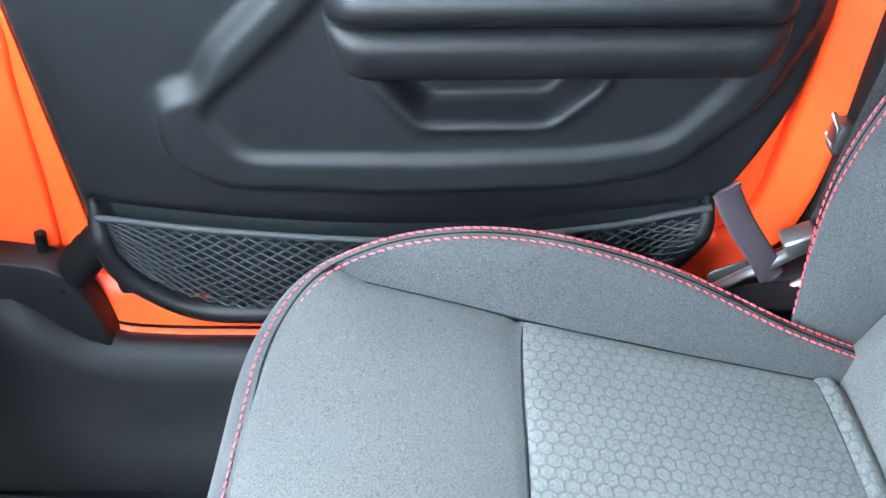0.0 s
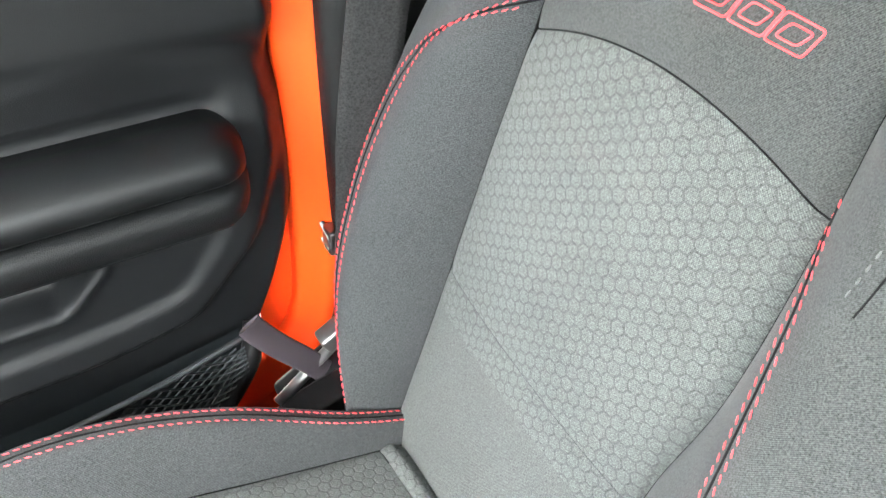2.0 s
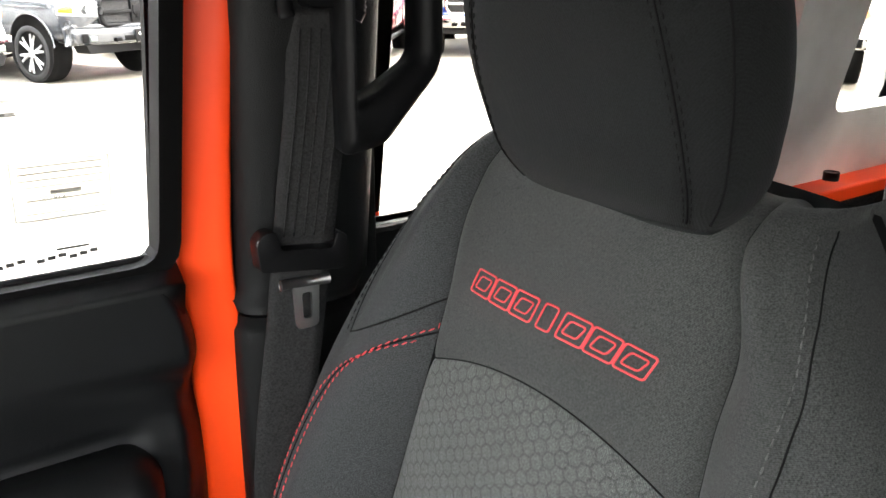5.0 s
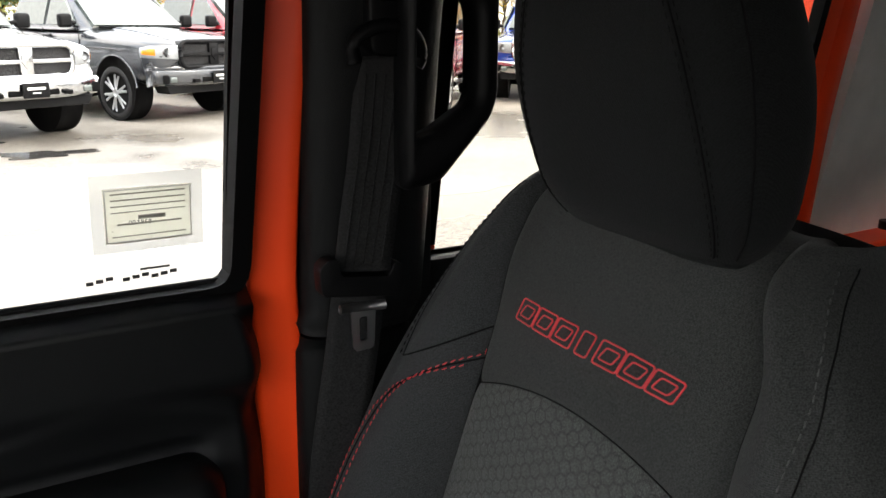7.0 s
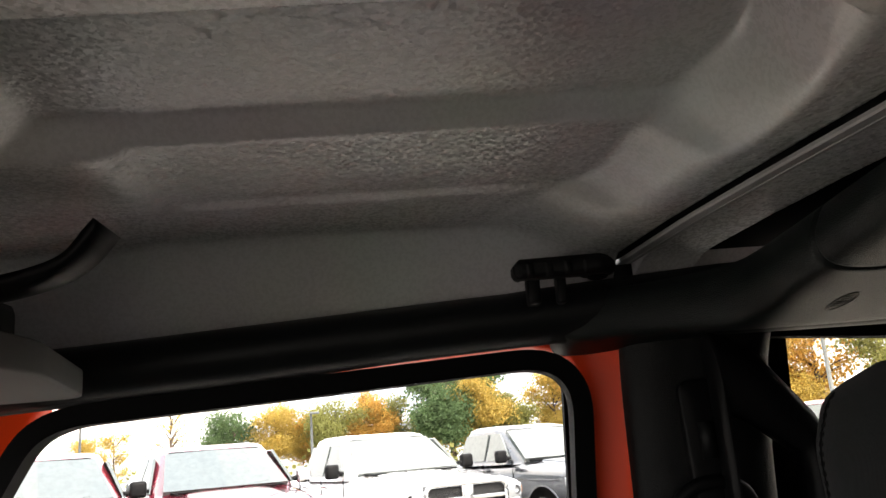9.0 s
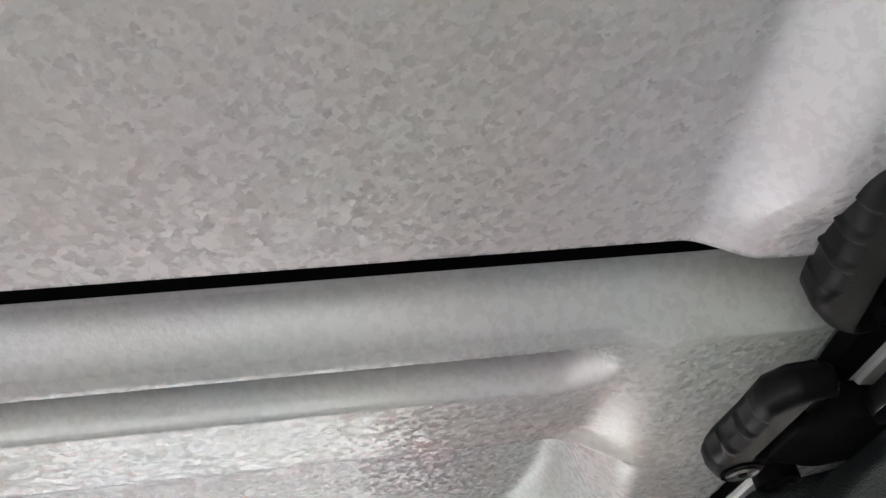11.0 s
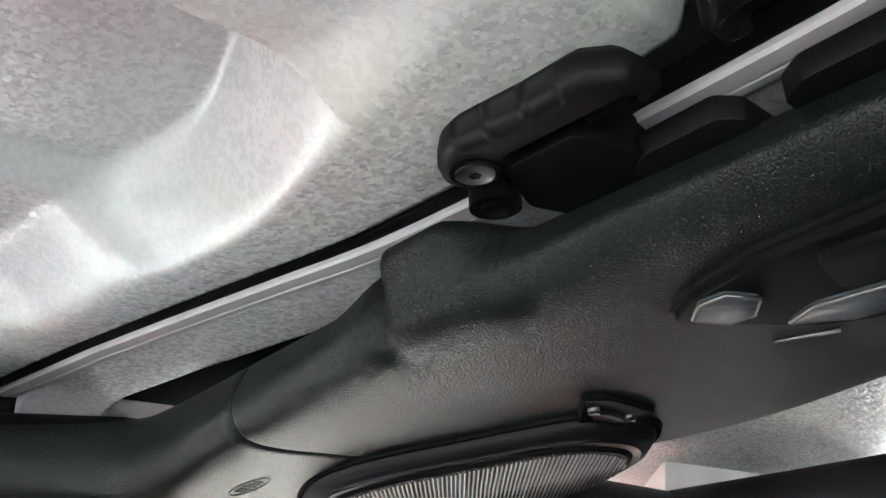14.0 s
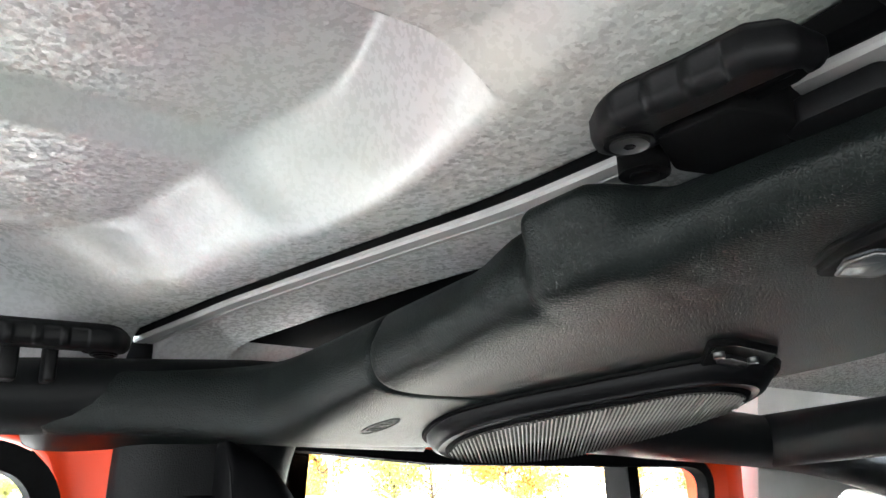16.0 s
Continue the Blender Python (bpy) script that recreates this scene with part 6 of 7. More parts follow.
rest = thing("clamp_rest", (0.45, -0.03, 1.79), "black clamp bracket beside the middle roof clamp", "bracket", group="clamp brackets")
mesh_object("bracket", *prism_geo(rounded([(0.418, -0.010), (0.448, 0.004), (0.490, 0.002), (0.490, -0.060), (0.418, -0.060)], 0.004, 3), 1.774, 1.794, "z", 0.002, 2), M["rubber"], rest, "black bracket body")
mesh_object("bracket_bolt", *cyl_geo((0.462, -0.020, 1.7715), (0.462, -0.020, 1.776), 0.0045, 6), M["dark_metal"], rest, "small dark hexagon bolt")
for y0, y1 in ((0.129, 0.086), (0.074, 0.020)):
    mesh_object("top_block", *prism_geo(rounded([(0.466, y0), (0.459, y0 - 0.009), (0.458, y1 + 0.006), (0.466, y1), (0.490, y1), (0.490, y0)], 0.002, 3), 1.7835, 1.7925, "z", 0.0015, 2), M["plastic"], bar, "low black block on the front edge")

corner = thing("corner_seal", (0.40, 0.66, 1.78), "black rubber corner block where roof, pillar and hardtop meet", "seal", kind="structure")
for sgn in (1, -1):
    mesh_object("corner_block", *prism_geo(rounded([(0.358, 0.630 * sgn), (0.405, 0.630 * sgn), (0.405, 0.72 * sgn), (0.358, 0.72 * sgn)], 0.006, 3), 1.745, 1.835, "z", 0.004, 2), M["rubber"], corner, "black corner block")

# ---- sun visor and front clip ----
vis = thing("sun_visor", (-0.10, 0.45, 1.70), "pale grey cloth sun visor folded up with warning label", "sun visor")
mesh_object("visor_board", *prism_geo(rounded([(-0.26, 0.20), (-0.075, 0.24), (-0.057, 0.283), (-0.044, 0.396), (-0.079, 0.568), (-0.28, 0.58)], 0.02, 5), 1.700, 1.722, "z", 0.008, 3), M["visor"], vis, "grey cloth visor board")
mesh_object("warning_label", *prism_geo([(-0.18, 0.27), (-0.085, 0.28), (-0.088, 0.34), (-0.18, 0.34)], 1.6985, 1.6998, "z"), M["label"], vis, "white warning label")
mesh_object("label_stripe", *prism_geo([(-0.082, 0.28), (-0.074, 0.281), (-0.077, 0.341), (-0.085, 0.34)], 1.6983, 1.6998, "z"), M["yellow"], vis, "yellow label stripe")
clip = thing("front_clip", (-0.05, 0.44, 1.76), "black curved front roof clip", "latch")
tube("arm", smooth_curve([(-0.14, 0.43, 1.760), (-0.09, 0.435, 1.764), (-0.045, 0.44, 1.778), (-0.020, 0.44, 1.804)], 20), 0.021, M["plastic"], clip, n=12, ry=0.008)
box("block", (0.10, 0.08, 0.03), (-0.14, 0.43, 1.745), M["plastic"], clip, bevel=0.008)


# the roof, its clamps and the sound bar hang 2 cm lower than drawn above
ROOF_THINGS = ("roof_panel", "roof_seal", "hardtop_roof", "windscreen_header", "sound_bar", "roof_latch", "clamp_rest", "corner_seal", "sun_visor", "front_clip")
for ob in bpy.data.objects:
    if ob.parent is None and ob.name.split(".")[0] in ROOF_THINGS:
        ob.location.z -= 0.02

# ---- outside: wet lot ----
GZ = 0.063
am, an, al, ab = nodes_of("wet_asphalt")
tc = an.new("ShaderNodeTexCoord")
big = an.new("ShaderNodeTexNoise")
big.inputs["Scale"].default_value = 0.35
big.inputs["Detail"].default_value = 6
fine = an.new("ShaderNodeTexNoise")
fine.inputs["Scale"].default_value = 60
fine.inputs["Detail"].default_value = 4
for k in (big, fine):
    al.new(tc.outputs["Object"], k.inputs["Vector"])
rp = an.new("ShaderNodeValToRGB")
rp.color_ramp.elements[0].position, rp.color_ramp.elements[1].position = 0.35, 0.65
rp.color_ramp.elements[0].color = (0.155, 0.145, 0.132, 1)
rp.color_ramp.elements[1].color = (0.33, 0.315, 0.292, 1)
al.new(big.outputs["Fac"], rp.inputs["Fac"])
mx = an.new("ShaderNodeMixRGB")
mx.blend_type = "MULTIPLY"
mx.inputs["Fac"].default_value = 0.75
al.new(rp.outputs["Color"], mx.inputs["Color1"])
grit = an.new("ShaderNodeTexNoise")
grit.inputs["Scale"].default_value = 22
grit.inputs["Detail"].default_value = 5
grit.inputs["Roughness"].default_value = 0.75
al.new(tc.outputs["Object"], grit.inputs["Vector"])
gritr = an.new("ShaderNodeValToRGB")
gritr.color_ramp.elements[0].position, gritr.color_ramp.elements[1].position = 0.36, 0.62
gritr.color_ramp.elements[0].color = (0.42, 0.39, 0.35, 1)
gritr.color_ramp.elements[1].color = (1.0, 0.96, 0.90, 1)
al.new(grit.outputs["Fac"], gritr.inputs["Fac"])
al.new(gritr.outputs["Color"], mx.inputs["Color2"])
al.new(mx.outputs["Color"], ab.inputs["Base Color"])
rr = an.new("ShaderNodeMapRange")
rr.inputs["From Min"].default_value, rr.inputs["From Max"].default_value = 0.38, 0.56
rr.inputs["To Min"].default_value, rr.inputs["To Max"].default_value = 0.24, 0.62
al.new(big.outputs["Fac"], rr.inputs["Value"])
al.new(rr.outputs["Result"], ab.inputs["Roughness"])
bb_ = an.new("ShaderNodeBump")
bb_.inputs["Strength"].default_value = 0.25
bb_.inputs["Distance"].default_value = 0.01
al.new(fine.outputs["Fac"], bb_.inputs["Height"])
al.new(bb_.outputs["Normal"], ab.inputs["Normal"])
ground = mesh_object("ground", [(-1500, -1500, GZ), (1500, -1500, GZ), (1500, 1500, GZ), (-1500, 1500, GZ)], [(0, 1, 2, 3)], am, smooth=False)
tagged(ground, "wet grey asphalt parking lot", "ground", kind="structure")

# pale dried patches
M["patch"] = pbr("dry_concrete_patch", (0.235, 0.226, 0.212), 0.75, scale=3, fine=80, bump=0.2, dist=0.004)
random.seed(3)
for cx, cy, rx, ry in ((0.0, 6.9, 0.62, 0.40), (-0.45, 4.75, 0.34, 0.22), (3.4, 6.4, 1.2, 0.4)):
    o = []
    for k in range(26):
        a = k / 26 * 2 * math.pi
        w = 1 + 0.25 * math.sin(3 * a + cx) + random.uniform(-0.12, 0.12)
        o.append((cx + rx * w * math.cos(a), cy + ry * w * math.sin(a)))
    tagged(prism("road_patch", o, GZ - 0.01, GZ + 0.004, M["patch"], None, axis="z"), "pale irregular patch of repaired pavement", "pavement patch", kind="structure")

M["puddle"] = pbr("standing_water", (0.035, 0.034, 0.032), 0.03, fine=6, bump=0.01, spec=0.5)
for cx, cy, rx, ry in ((-0.72, 12.0, 0.35, 0.5), (-1.51, 10.29, 0.5, 0.3), (0.27, 10.9, 0.3, 0.3), (0.98, 9.93, 0.5, 0.25)):
    o = []
    for k in range(40):
        a = k / 40 * 2 * math.pi
        w = 1 + 0.28 * math.sin(3 * a + cx) + 0.16 * math.sin(7 * a + cy) + random.uniform(-0.08, 0.08)
        o.append((cx + rx * w * math.cos(a), cy + ry * w * math.sin(a)))
    tagged(prism("puddle", o, GZ - 0.01, GZ + 0.003, M["puddle"], None, axis="z"), "shallow puddle of rain water on the asphalt", "puddle", group="puddles", kind="structure")

# ---- pickup trucks ----
def car_paint(name, c):
    return pbr(name, c, 0.25, var=0.04, scale=3, fine=900, bump=0.01, coat=1.0)


M["chrome"] = pbr("chrome", (0.56, 0.57, 0.58), 0.14, metal=1.0, fine=300, bump=0.02)
M["tyre"] = pbr("tyre_rubber", (0.012, 0.012, 0.013), 0.8, fine=60, bump=0.4, dist=0.004)
M["rim"] = pbr("alloy_rim", (0.42, 0.43, 0.44), 0.32, metal=0.35, fine=200, bump=0.05)
M["dark_glass"] = pbr("truck_window_glass", (0.075, 0.09, 0.086), 0.06, fine=5, bump=0.0, spec=0.9)
M["lamp"] = pbr("headlamp_lens", (0.24, 0.255, 0.265), 0.10, fine=30, bump=0.3, coat=1.0)
M["amber"] = pbr("amber_lens", (0.75, 0.22, 0.02), 0.15, fine=30, bump=0.2)
M["mesh_dark"] = pbr("grille_mesh", (0.012, 0.012, 0.013), 0.5, grain="edges", fine=40, bump=1.0, dist=0.01)
M["flare"] = car_paint("flare_paint", (0.42, 0.40, 0.38))


def loft_sections(name, secs, mat, parent, label="", n=28, power=0.35):
    """Rounded-box sections along X: (x, half width, low, high)."""
    rows = []
    for x, hw, lo, hi in secs:
        row = []
        for a in np.linspace(0, 2 * math.pi, n, endpoint=False):
            c, s = math.cos(a), math.sin(a)
            row.append((x, hw * math.copysign(abs(c) ** power, c), (lo + hi) / 2 + (hi - lo) / 2 * math.copysign(abs(s) ** power, s)))
        rows.append(row)
    return surface(name, np.array(rows), mat, parent, label, wrap=True, cap=True)


WHEEL = {}


def wheel_meshes():
    if WHEEL:
        return
    rows = []
    for a in np.linspace(0, 2 * math.pi, 36, endpoint=False):
        c, s = math.cos(a), math.sin(a)
        rows.append([(r * c, y, r * s) for r, y in ((0.26, 0.11), (0.33, 0.135), (0.385, 0.12), (0.40, 0.08), (0.40, -0.08), (0.385, -0.12), (0.33, -0.135), (0.26, -0.11))])
    rows.append(rows[0])
    p = np.array(rows)
    WHEEL["tyre"] = (p.reshape(-1, 3), grid_faces(len(rows), 8, True))
    g = []
    for k in range(6):
        a = k / 6 * 2 * math.pi + 0.3
        for d in (-0.17, 0.17):
            g.append(tube_geo([Vector((0.05 * math.cos(a), 0.10, 0.05 * math.sin(a))), Vector((0.16 * math.cos(a + d * 0.7), 0.12, 0.16 * math.sin(a + d * 0.7))), Vector((0.262 * math.cos(a + d), 0.105, 0.262 * math.sin(a + d)))], [0.034, 0.022, 0.028], 6, up=(0, 1, 0)))
    ringp = []
    for a in np.linspace(0, 2 * math.pi, 33):
        c, s = math.cos(a), math.sin(a)
        ringp.append([(r * c, y, r * s) for r, y in ((0.245, 0.115), (0.275, 0.118), (0.275, 0.0), (0.245, 0.0))])
    rp_ = np.array(ringp)
    g.append((list(rp_.reshape(-1, 3)), grid_faces(33, 4, True)))
    g.append(cyl_geo((0, 0.09, 0), (0, 0.13, 0), 0.06, 14))
    g.append(cyl_geo((0, 0.02, 0), (0, 0.075, 0), 0.25, 24, 0.12))
    WHEEL["rim"] = join_geo(*g)


def truck(at, yaw, colour, label, grille="chrome_bars", chrome=True, crew=True, bumper="chrome"):
    """A full-size pickup; local X ahead, Y to its left, ground at 0."""
    wheel_meshes()
    th = thing("pickup_truck", (0, 0, 0), label, "truck", group="parked trucks")
    body_m = car_paint("truck_paint", colour)
    ch = M["chrome"] if bumper == "chrome" else (M["plastic"] if bumper == "black" else body_m)
    body_ = loft_sections("body", [(2.74, 0.62, 0.86, 1.03), (2.71, 0.80, 0.78, 1.10), (2.60, 0.92, 0.66, 1.16), (2.35, 0.975, 0.52, 1.20), (1.6, 0.995, 0.45, 1.25), (1.05, 1.0, 0.42, 1.30), (0.3, 1.0, 0.42, 1.30), (-0.95, 1.0, 0.42, 1.30), (-1.1, 1.0, 0.45, 1.33), (-2.85, 1.0, 0.52, 1.33), (-2.95, 0.97, 0.60, 1.30)], body_m, th, "painted body")
    # hood with raised middle
    rows = []
    for x in np.linspace(2.62, 1.0, 14):
        k = (2.62 - x) / 1.62
        rows.append([(x, y * (0.86 + 0.06 * k), 1.10 + 0.185 * k ** 0.7 + (0.05 if abs(y) < 0.6 else 0.0) * (1 - abs(y) ** 4) - 0.10 * abs(y) ** 4) for y in np.linspace(-1, 1, 25)])
    slab("hood", np.array(rows), (0, 0, -0.05), body_m, th, "painted bonnet")
    # cab
    rows = []
    cx_end = -0.98 if crew else -0.75
    for z, xf, xr, hw in ((1.26, 1.18, cx_end - 0.03, 0.955), (1.32, 1.10, cx_end - 0.03, 0.945), (1.80, 0.36, cx_end + 0.13, 0.775), (1.865, 0.22, cx_end + 0.18, 0.745), (1.905, 0.0, cx_end + 0.30, 0.66), (1.915, -0.15, cx_end + 0.45, 0.5)):
        row = []
        for a in np.linspace(0, 2 * math.pi, 40, endpoint=False):
            c, s = math.cos(a), math.sin(a)
            row.append(((xf + xr) / 2 + (xf - xr) / 2 * math.copysign(abs(c) ** 0.32, c), hw * math.copysign(abs(s) ** 0.32, s), z))
        rows.append(row)
    surface("cab", np.array(rows), body_m, th, "painted cab", wrap=True, cap=True)

    def quad(name, pts, out, mat, lab=""):
        o = Vector(out)
        v = [Vector(p) + o for p in pts]
        w = [p - o * 3 for p in v]
        k = len(v)
        mesh_object(name, v + w, [tuple(range(k)), tuple(range(2 * k - 1, k - 1, -1))] + [(i, k + i, k + (i + 1) % k, (i + 1) % k) for i in range(k)], mat, th, lab, smooth=False)

    quad("windscreen", [(1.105, -0.80, 1.325), (1.125, 0, 1.325), (1.105, 0.80, 1.325), (0.395, 0.655, 1.80), (0.415, 0, 1.81), (0.395, -0.655, 1.80)], (0.018, 0, 0.018), M["dark_glass"], "windscreen with sky reflections")
    for s in (1, -1):
        quad("side_window", [(0.90, s * 0.945, 1.335), (0.14, s * 0.945, 1.335), (0.14, s * 0.80, 1.775), (0.42, s * 0.80, 1.775)], (0, s * 0.012, 0.004), M["dark_glass"], "front door glass")
        quad("side_window", [(0.06, s * 0.945, 1.335), (cx_end + 0.16, s * 0.945, 1.335), (cx_end + 0.28, s * 0.80, 1.775), (0.06, s * 0.80, 1.775)], (0, s * 0.012, 0.004), M["dark_glass"], "rear door glass")
        tube("wiper", [(1.13, s * 0.1 + 0.05, 1.335), (1.07, s * 0.45 + 0.1, 1.37)], 0.012, M["plastic"], th, n=6)
        mirror = box("mirror", (0.12, 0.20, 0.20), (0.86, s * 1.10, 1.40), M["chrome"] if grille == "chrome_bars" else M["plastic"], th, "door mirror", bevel=0.04, seg=3)
        tube("mirror_arm", [(0.86, s * 0.93, 1.36), (0.86, s * 1.04, 1.38)], 0.035, M["plastic"], th, n=8)
        for xh in (0.22, -0.66):
            box("door_handle", (0.20, 0.04, 0.035), (xh, s * 1.005, 1.19), M["chrome"] if chrome else body_m, th, bevel=0.012)
        for xd in (1.02, 0.10, -0.92):
            box("door_gap", (0.012, 0.012, 0.78), (xd, s * 0.998, 0.90), M["rubber"], th, bevel=0.002, seg=1)
        # headlamp wrapping round the corner of the wing
        plan = [(p.x, p.y) for p in smooth_curve([(2.742, 0.575, 0), (2.735, 0.68, 0), (2.705, 0.79, 0), (2.635, 0.895, 0), (2.53, 0.955, 0), (2.40, 0.985, 0)], 22)]

        def lens_patch(name, i0, i1, lift, mat, lab, par, grow_z=0.0):
            rows_ = []
            for i in range(i0, i1):
                x, y = plan[i]
                k = i / 21
                lo, hi = 0.893 + 0.030 * k - grow_z, 1.092 - 0.012 * k - 0.06 * max(0.0, k - 0.75) * 4 * 0.5 + grow_z
                out = Vector((1.0, 0.9 * k, 0)).normalized() * lift
                row = []
                for z, d in ((lo, -0.05), (lo, -0.006), (lo + 0.012, 0.0), ((lo + hi) / 2, 0.008), (hi - 0.014, 0.002), (hi, -0.010), (hi, -0.05)):
                    n_out = Vector((1.0, 0.9 * k, 0)).normalized()
                    p = Vector((x, y, z)) + out + n_out * d
                    row.append((p.x, s * p.y, p.z))
                rows_.append(row)
            return surface(name, np.array(rows_), mat, par, lab, wrap=True, cap=True)

        hl = lens_patch("headlamp", 0, 22, 0.012, M["lamp"], "clear wraparound headlamp", th)
        lens_patch("indicator", 13, 21, 0.016, M["amber"], "amber corner of the lamp", hl, -0.03)
        mesh_object("reflector_bowl", *cyl_geo((2.69, s * 0.775, 0.995), (2.735, s * 0.765, 0.995), 0.062, 20), M["dark_metal"], hl, "dark lamp bowl")
        mesh_object("projector", *cyl_geo((2.70, s * 0.775, 0.995), (2.745, s * 0.765, 0.995), 0.034, 16), M["lamp"], hl, "bright projector lens")
        mesh_object("lamp_bar", *cyl_geo((2.735, s * 0.60, 0.93), (2.68, s * 0.87, 0.94), 0.012, 8), M["chrome"], hl, "bright strip in the lamp")
        # arches and wheels
        for xw in (1.80, -1.80):
            mesh_object("arch", *cyl_geo((xw, s * 0.70, 0.46), (xw, s * 1.003, 0.46), 0.462, 32), M["rubber"], th, "dark wheel arch")
            arc = [(xw + 0.475 * math.cos(q), s * (1.0 - 0.02 * abs(math.cos(q))), 0.46 + 0.475 * math.sin(q)) for q in np.linspace(0.08, math.pi - 0.08, 26)]
            tube("arch_flare", arc, 0.034 if grille == "chrome_bars" else 0.018, M["flare"] if grille == "chrome_bars" else body_m, th, "raised lip of the wheel arch", n=8, ry=0.018)
            t = mesh_object("tyre", [Vector((xw, s * 0.88, 0.40)) + Vector((p[0], s * p[1], p[2])) for p in WHEEL["tyre"][0]], WHEEL["tyre"][1], M["tyre"], th, "black tyre")
            mesh_object("rim", [Vector((xw, s * 0.88, 0.40)) + Vector((p[0], s * p[1], p[2])) for p in WHEEL["rim"][0]], WHEEL["rim"][1], M["rim"], t, "alloy rim with paired spokes")
        box("fog_lamp", (0.05, 0.12, 0.08), (2.78, s * 0.74, 0.62), M["dark_glass"], th, "fog lamp", bevel=0.02)
        box("tow_hook", (0.10, 0.10, 0.05), (2.86, s * 0.42, 0.60), M["rubber"], th, bevel=0.01)
        tube("step_bar", [(1.15, s * 0.98, 0.40), (-0.95, s * 0.98, 0.40)], 0.045, M["plastic"] if not chrome else M["chrome"], th, "side step", n=10)
    # panel lines, sill trim and lower bumper
    for s in (1, -1):
        tube("hood_line", smooth_curve([(2.60, s * 0.62, 1.165), (1.9, s * 0.66, 1.265), (1.05, s * 0.70, 1.325)], 12), 0.006, M["rubber"], th, n=5)
        tube("body_crease", [(2.2, s * 0.998, 1.02), (0.2, s * 1.004, 1.05), (-2.7, s * 1.004, 1.05)], 0.012, body_m, th, n=6)
        box("bumper_corner", (0.03, 0.10, 0.12), (2.77, s * 0.86, 0.63), M["rubber"], th, bevel=0.02)
    mesh_object("roof_shade", *prism_geo([(-0.62, 1.80), (0.62, 1.80), (0.60, 1.835), (-0.60, 1.835)], 0.30, 0.40, "x", 0.01, 1), M["rubber"], th, "dark windscreen top edge", smooth=False)
    for k in range(3):
        box("wiper_cowl", (0.06, 0.45, 0.02), (1.16, -0.5 + 0.5 * k, 1.31), M["rubber"], th, bevel=0.006, seg=1)
    # grille: raised surround, recessed mesh, crossing bars and badge
    fr = [(-0.600, 0.87), (-0.545, 0.775), (0.545, 0.775), (0.600, 0.87), (0.610, 1.085), (0.545, 1.155), (-0.545, 1.155), (-0.610, 1.085)]
    fm_ = {"chrome_bars": M["chrome"], "white": M["chrome"], "dark": M["plastic"], "body": body_m}[grille]
    mesh_object("grille_backing", *prism_geo(rounded(fr, 0.05), 2.60, 2.752, "x", 0.01, 2), M["mesh_dark"], th, "dark recess behind the grille")
    edge = [Vector((2.775, y * 0.965, 0.965 + (z - 0.965) * 0.93)) for y, z in rounded(fr, 0.06)]
    tube("grille_frame", edge + edge[:1], 0.032, fm_, th, "raised grille surround", n=8)
    mesh_object("grille_bar", *prism_geo(rounded([(-0.56, 0.94), (0.56, 0.94), (0.56, 0.985), (-0.56, 0.985)], 0.015), 2.72, 2.792, "x", 0.012, 2), fm_, th, "crossbar of the grille")
    mesh_object("grille_post", *prism_geo(rounded([(-0.075, 0.80), (0.075, 0.80), (0.085, 1.13), (-0.085, 1.13)], 0.02), 2.72, 2.798, "x", 0.014, 2), fm_, th, "upright of the grille")
    if grille == "chrome_bars":
        lat = []
        for sy in (1, -1):
            for z0, z1 in ((0.815, 0.930), (0.995, 1.115)):
                for k in range(9):
                    y0 = sy * (0.10 + 0.05 * k)
                    for up in (1, -1):
                        lat.append(tube_geo([Vector((2.762, y0, z0 if up > 0 else z1)), Vector((2.768, y0 + sy * 0.028, (z0 + z1) / 2)), Vector((2.762, y0, z1 if up > 0 else z0))] if up > 0 else [Vector((2.762, y0 + sy * 0.05, z0)), Vector((2.768, y0 + sy * 0.022, (z0 + z1) / 2)), Vector((2.762, y0 + sy * 0.05, z1))], 0.0075, 5))
        mesh_object("grille_lattice", *join_geo(*lat), M["chrome"], th, "bright lattice of the grille")
    mesh_object("badge", *prism_geo(rounded([(-0.055, 1.05), (-0.062, 0.95), (0.0, 0.87), (0.062, 0.95), (0.055, 1.05)], 0.015), 2.79, 2.815, "x", 0.01, 2), M["chrome"] if grille != "dark" else M["plastic"], th, "plain shield badge")
    secs = []
    for y in np.linspace(-0.95, 0.95, 25):
        b = 2.815 - 0.25 * abs(y) ** 2.6
        secs.append([(b - 0.16, y, 0.80), (b - 0.04, y, 0.815 + 0.05 * abs(y) ** 2), (b - 0.005, y, 0.79), (b, y, 0.745), (b - 0.16, y, 0.73)])
    surface("valance", np.array(secs), body_m, th, "painted panel above the bumper", wrap=True, cap=True)
    # bumper
    secs = []
    for y in np.linspace(-0.98, 0.98, 25):
        b = 2.90 - 0.26 * abs(y) ** 2.6
        secs.append([(b - 0.16, y, 0.745), (b - 0.02, y, 0.755), (b, y, 0.73), (b - 0.01, y, 0.66), (b - 0.01, y, 0.60), (b - 0.04, y, 0.54), (b - 0.16, y, 0.52)])
    surface("bumper", np.array(secs), ch, th, "front bumper", wrap=True, cap=True)
    mesh_object("air_dam", *prism_geo([(-0.78, 0.42), (0.78, 0.42), (0.84, 0.54), (-0.84, 0.54)], 2.45, 2.74, "x", 0.01, 2), M["plastic"], th, "black lower air dam", smooth=False)
    box("bumper_slot", (0.04, 0.62, 0.07), (2.872, 0, 0.615), M["rubber"], th, bevel=0.015)
    box("plate", (0.02, 0.32, 0.17), (2.925, 0, 0.645), M["plastic"], th, "black dealer plate", bevel=0.008)
